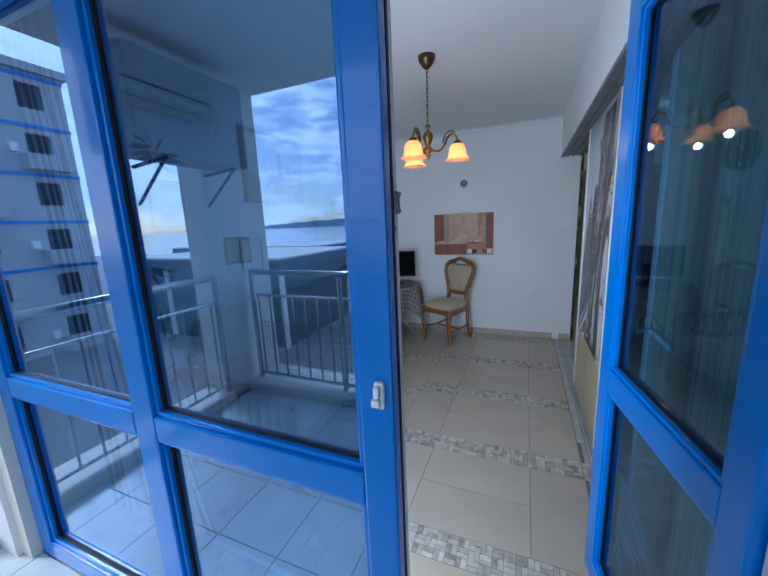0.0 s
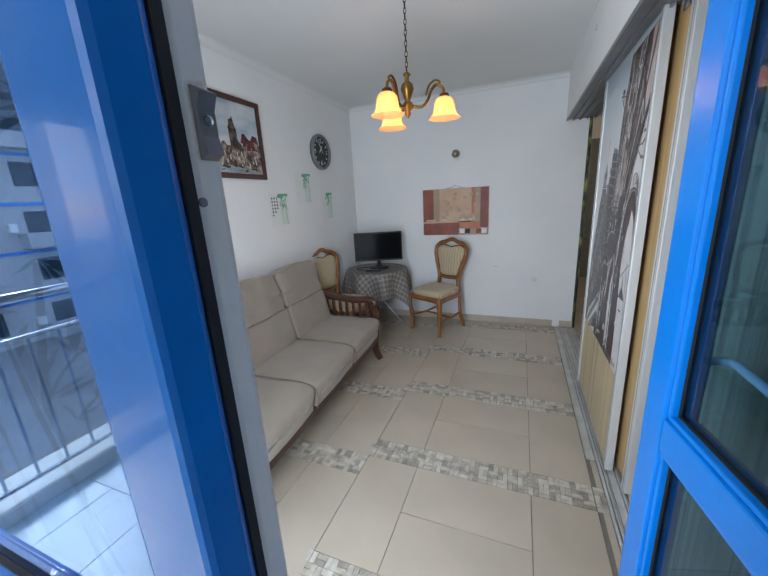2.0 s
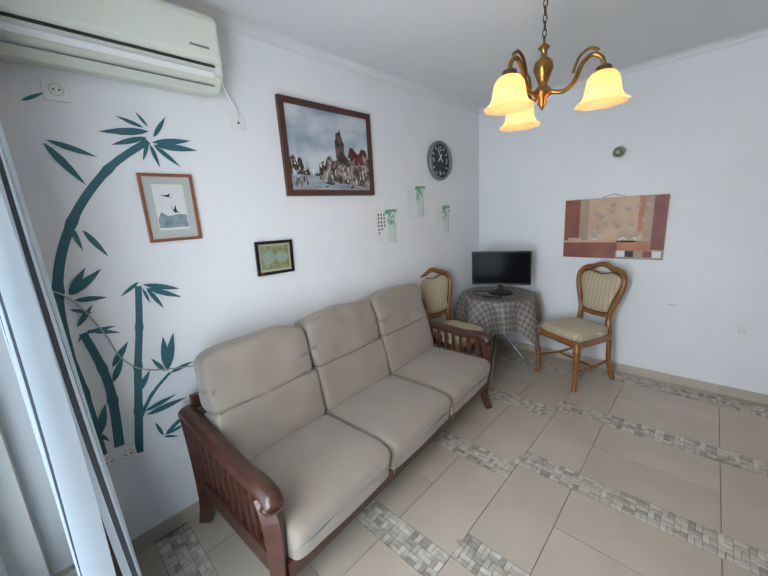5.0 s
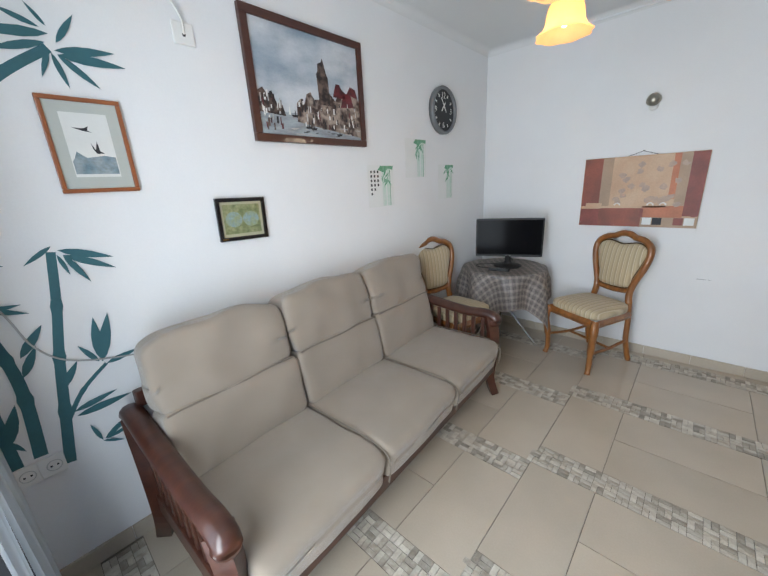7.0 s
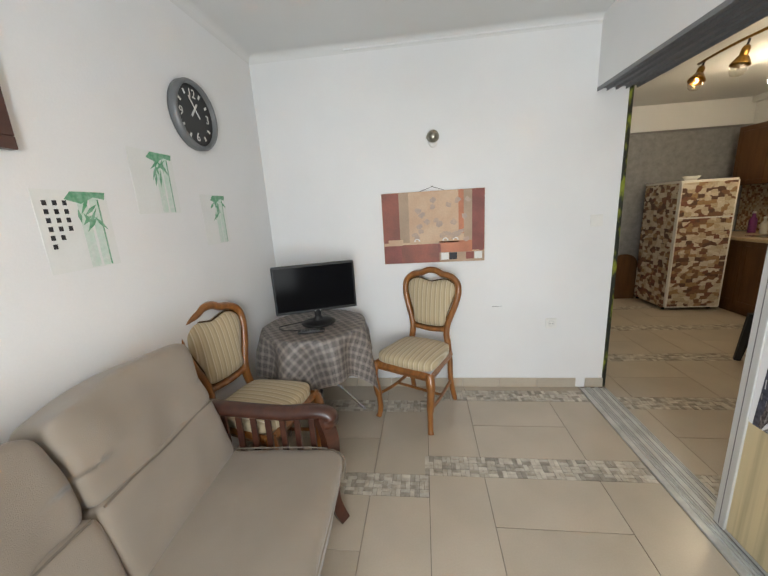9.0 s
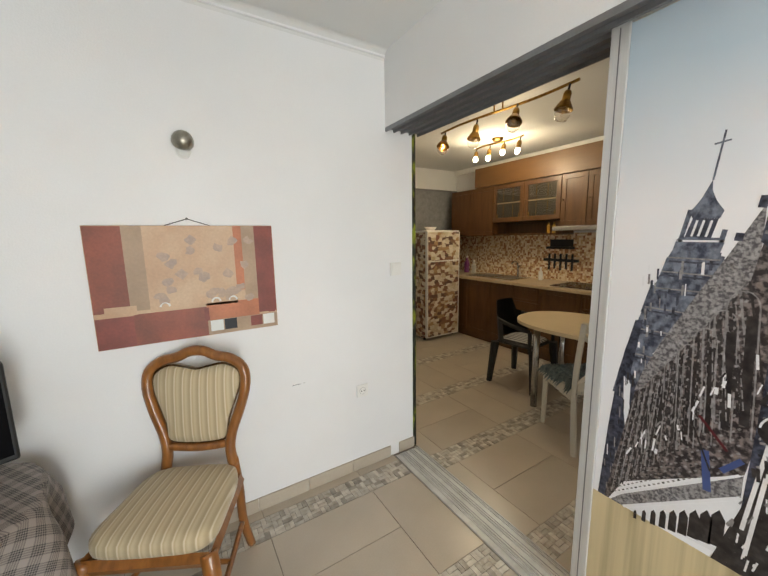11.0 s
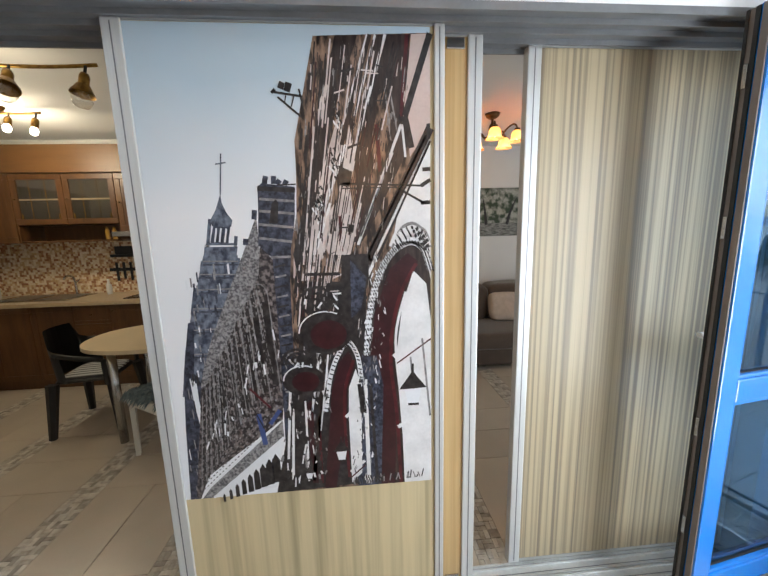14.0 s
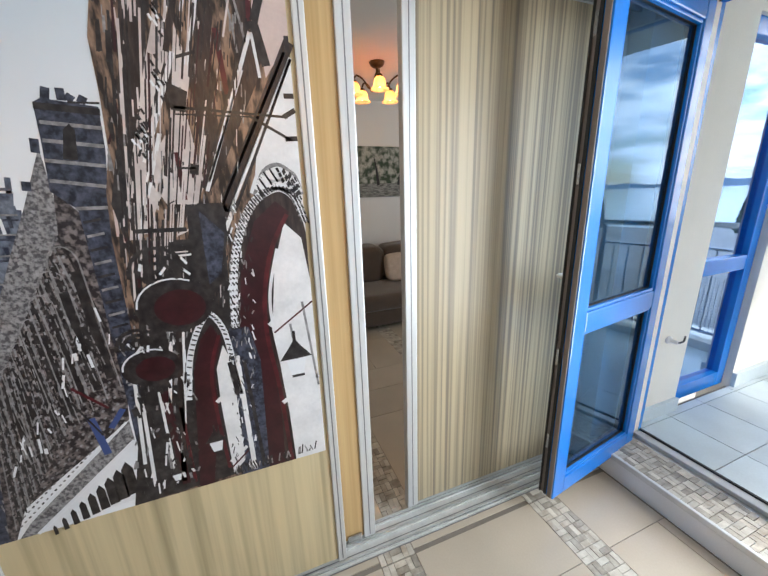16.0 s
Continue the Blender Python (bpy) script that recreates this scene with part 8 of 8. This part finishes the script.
# busy street level
for k in range(150):
    t = random.random()
    p = Vector((0.449, 0.658)).lerp(Vector((0.404, 0.980)), t) + Vector((random.uniform(-0.02, 0.16), 0))
    stroke(p, p + Vector((random.uniform(-0.010, 0.010), random.uniform(0.006, 0.026))), random.uniform(0.003, 0.009), random.choice((P_BLACK, P_WHITE, P_BLACK, P_GREY)), 9.2 + 0.001 * k)
for k in range(40):
    p = Vector((0.673, 0.996)).lerp(Vector((0.981, 0.987)), random.random())
    stroke(p, p + Vector((random.uniform(-0.012, 0.012), -random.uniform(0.005, 0.025))), 0.005, random.choice((P_BLACK, P_BLACK, P_GREY)), 12 + 0.002 * k)
# window frames, posts and cornices of the fronts, running down the street
for i in range(30):
    s = (i + 0.5) / 30
    top, foot = Vector((0.605, 0.02)).lerp(Vector((0.915, 0.018)), s), Vector((0.470, 0.62)).lerp(Vector((0.715, 0.43)), s)
    t = random.uniform(0.0, 0.10)
    while t < 0.94:
        d = random.uniform(0.08, 0.34)
        stroke(top.lerp(foot, t), top.lerp(foot, min(t + d, 1.0)), random.uniform(0.002, 0.0062), random.choice((P_BLACK, P_BLACK, P_BLACK, P_SHADE, P_SHADE, P_ROSE, P_ROSE, P_MAROON)), 7.3 + 0.004 * i)
        t += d + random.uniform(0.02, 0.12)
for i in range(14):
    t = random.random()
    p = Vector((0.605, 0.02)).lerp(Vector((0.470, 0.62)), t) + Vector((random.uniform(0.02, 0.26 - 0.10 * t), 0))
    stroke(p, p + Vector((random.uniform(0.02, 0.05), random.uniform(-0.010, 0.004))), random.uniform(0.003, 0.008), random.choice((P_BLACK, P_ROSE, P_WHITE, P_BLACK)), 7.5 + 0.001 * i)
# pale buttresses and panes along the gallery
for i in range(13):
    t = (i + 0.5) / 13
    a, b = Vector((0.352, 0.51)).lerp(Vector((0.118, 0.752)), t ** 0.85), Vector((0.405, 0.69)).lerp(Vector((0.075, 0.972)), t ** 0.85)
    for k in range(9):
        p, q = a.lerp(b, k / 9), a.lerp(b, (k + 0.72) / 9)
        stroke(p, q, 0.0032 - 0.0014 * t, P_GREY, 4.62 + 0.002 * i)
        stroke(p + Vector((-0.010 + 0.004 * t, 0.004)), p + Vector((-0.008 + 0.004 * t, 0.020)), 0.007 - 0.003 * t, P_BLACK, 4.61)
# fine carving and shadow lines over the fronts
for k in range(420):
    t = random.random()
    p = Vector((0.597, 0.032)).lerp(Vector((0.456, 0.658)), t) + Vector((random.uniform(0.0, 0.36 - 0.10 * t), 0))
    L = random.uniform(0.006, 0.030)
    stroke(p, p + Vector((-0.22 * L, L)), random.uniform(0.0018, 0.0045), random.choice((P_BLACK, P_BLACK, P_ROSE, P_SHADE, P_GREY)), 7.05 + 0.0008 * k)
for k in range(160):
    p = Vector((0.797, 0.447)).lerp(Vector((0.694, 0.991)), random.random()) + Vector((random.uniform(-0.03, 0.05), 0))
    stroke(p, p + Vector((random.uniform(-0.008, 0.008), random.uniform(0.004, 0.016))), random.uniform(0.002, 0.005), random.choice((P_BLACK, P_HAZE, P_GREY)), 9.3 + 0.0005 * k)
for material, drawn in inks.values():
    tagged(part("print_ink", drawn, material, mural), kind="stuff")

marks = thing("wall_marks", pose(0.6495, 3.418, 2.402), "two small dark drill marks on the white beam", "wall mark")
for dy, dz, r in ((0.0, 0.0, 0.006), (0.018, 0.012, 0.008), (0.020, -0.006, 0.004)):
    part("mark", lathe([(0.001, 0.0), (r, 0.0), (r, 0.0008), (0.001, 0.0009)], 7, at=(0.0, -dy, dz), turn=pose(0, 0, 0, 0, -90, 0)), LEAF_EDGE, marks)
# ---- floor pieces ----
floor = structure("floor", box((LEFT_X, 0.9, -0.08), (4.05, 7.32, -0.005)), GROUT, "grouted bed of the tiled floor", "floor")
balcony_floor = structure("balcony_floor", box((-1.82, -0.60, BALC_Z - 0.013), (0.76, 0.836, BALC_Z - 0.006)), GROUT, "grouted bed of the balcony tiles", "floor")
tile_meshes = {}


def tile(sx, sy, x, y, z, material, owner, name="tile", thick=0.010):
    key = (round(sx, 3), round(sy, 3), material.name, thick)
    if key not in tile_meshes:
        me = bpy.data.meshes.new(name)
        bm = box((-sx / 2, -sy / 2, -thick), (sx / 2, sy / 2, 0))
        bm.to_mesh(me)
        bm.free()
        me.materials.append(material)
        tile_meshes[key] = me
    ob = new(name, tile_meshes[key])
    ob.location = (x, y, z)
    ob.parent = owner
    return ob


GAP = 0.0035
columns = []
for k in range(-1, 4):
    x0 = -0.51 + 1.2 * k
    columns += [(x0, x0 + 0.30, False), (x0 + 0.30, x0 + 0.89, True), (x0 + 0.89, x0 + 1.2, False)]


def clipped(a, b, lo, hi):
    a, b = max(a, lo), min(b, hi)
    return (a, b) if b - a > 0.03 else None


def lay(x_lo, x_hi, y_lo, y_hi, slip=0.0):
    """Tiles of one stretch of floor, its courses slipped along y."""
    for r in range(-3, 7):
        ya, yb = BAND_TOP + slip + ROW * r, BAND_TOP + slip + ROW * r + ROW - BAND
        for xa, xb, split in columns:
            xs = clipped(xa, xb, x_lo, x_hi)
            for y0, y1 in (((ya, (ya + yb) / 2), ((ya + yb) / 2, yb)) if split else ((ya, yb),)):
                ys = clipped(y0, y1, y_lo, y_hi)
                if xs and ys:
                    tile(xs[1] - xs[0] - GAP, ys[1] - ys[0] - GAP, sum(xs) / 2, sum(ys) / 2, random.uniform(-0.0004, 0.0004), TILE, floor)


KITCHEN_SLIP = -0.085           # the kitchen courses lie a little nearer
lay(LEFT_X, -0.51, 1.152, FAR_Y, -BAND)
lay(-0.51, 0.67, 1.152, FAR_Y)
lay(0.671, 0.7205, 1.152, 2.598)
lay(0.87, 4.05, 1.0, 7.28, KITCHEN_SLIP)

UNIT = BAND / 3
loose, loose_light = [], []
near_count = 0


def weave(x, y, z, quarter, nearby):
    """One block of the basket weave: two strips, turned by a quarter on every other block."""
    global near_count
    for s in (-1, 1):
        light = random.random() < 0.45
        sx, sy = (UNIT / 2, UNIT) if quarter else (UNIT, UNIT / 2)
        px, py = (x + s * UNIT / 4, y) if quarter else (x, y + s * UNIT / 4)
        lift = random.uniform(-0.0012, 0.0018)
        if nearby and near_count < 296:
            near_count += 1
            tile(sx - 0.0022, sy - 0.0022, px, py, z + lift, MOSAIC_LIGHT if light else MOSAIC, floor, "mosaic_strip", 0.008)
        else:
            (loose_light if light else loose).append((px, py, z + lift, sx - 0.0022, sy - 0.0022))


def band(x_lo, x_hi, y0, z, nearby=False, rows=3):
    n = round((x_hi - x_lo) / UNIT)
    for i in range(n):
        for j in range(rows):
            weave(x_hi - (i + 0.5) * UNIT, y0 + (j + 0.5) * UNIT, z, (i + j) % 2, nearby)


for r in range(-2, 3):
    y0 = BAND_TOP - BAND + ROW * r
    if y0 > 1.1:
        band(LEFT_X + 0.025, -0.512, y0 - BAND, 0.0)
        band(-0.508, 0.667, y0, 0.0, r == 0)
        if y0 < 2.5:
            band(0.671, 0.7205, y0, 0.0)
for r in range(-2, 6):
    y0 = BAND_TOP - BAND + KITCHEN_SLIP + ROW * r
    if y0 < 7.1:
        band(0.87, 4.0, y0, 0.0)
band(LEFT_X, 0.75, 0.932, 0.126, False, 4)


def joined(name, rows, material, label):
    verts, faces = [], []
    for x, y, z, sx, sy in rows:
        b = len(verts)
        for dz in (-0.008, 0.0):
            verts += [(x - sx / 2, y - sy / 2, z + dz), (x + sx / 2, y - sy / 2, z + dz), (x + sx / 2, y + sy / 2, z + dz), (x - sx / 2, y + sy / 2, z + dz)]
        faces += [(b + 4, b + 5, b + 6, b + 7)] + [(b + i, b + (i + 1) % 4, b + 4 + (i + 1) % 4, b + 4 + i) for i in range(4)]
    me = bpy.data.meshes.new(name)
    me.from_pydata(verts, [], faces)
    me.materials.append(material)
    ob = new(name, me)
    ob.parent = floor
    return tagged(ob, label, kind="stuff")


def island_tint(m, amount):
    """Varies joined strips one from another."""
    n, l = m.node_tree.nodes, m.node_tree.links
    p = n["Principled BSDF"]
    old = p.inputs["Base Color"].links[0].from_socket
    geo, span, hsv = n.new("ShaderNodeNewGeometry"), n.new("ShaderNodeMapRange"), n.new("ShaderNodeHueSaturation")
    span.inputs["To Min"].default_value, span.inputs["To Max"].default_value = 1 - amount, 1 + amount
    l.new(geo.outputs["Random Per Island"], span.inputs[0])
    l.new(span.outputs[0], hsv.inputs["Value"])
    l.new(old, hsv.inputs["Color"])
    l.new(hsv.outputs[0], p.inputs["Base Color"])


MOSAIC_JOINED = mat("mosaic_stone_joined", (0.56, 0.51, 0.43), 0.4, var=0.3, scale=25, bump=0.2, grain=120, c2=(0.36, 0.31, 0.25))
MOSAIC_LIGHT_JOINED = mat("mosaic_light_joined", (0.66, 0.62, 0.54), 0.4, var=0.2, scale=25, bump=0.2, grain=120, c2=(0.5, 0.45, 0.38))
island_tint(MOSAIC_JOINED, 0.3)
island_tint(MOSAIC_LIGHT_JOINED, 0.15)
joined("mosaic_strips", loose, MOSAIC_JOINED, "grey beige stone mosaic strips")
joined("mosaic_strips", loose_light, MOSAIC_LIGHT_JOINED, "light stone mosaic strips")

for i in range(-6, 3):
    for j in range(-3, 4):
        xs, ys = clipped(i * 0.33 + 0.05, i * 0.33 + 0.38, -1.82, 0.76), clipped(j * 0.33 - 0.1, j * 0.33 + 0.23, -0.60, 0.834)
        if xs and ys:
            tile(xs[1] - xs[0] - 0.004, ys[1] - ys[0] - 0.004, sum(xs) / 2, sum(ys) / 2, BALC_Z, BALCONY_TILE, balcony_floor)
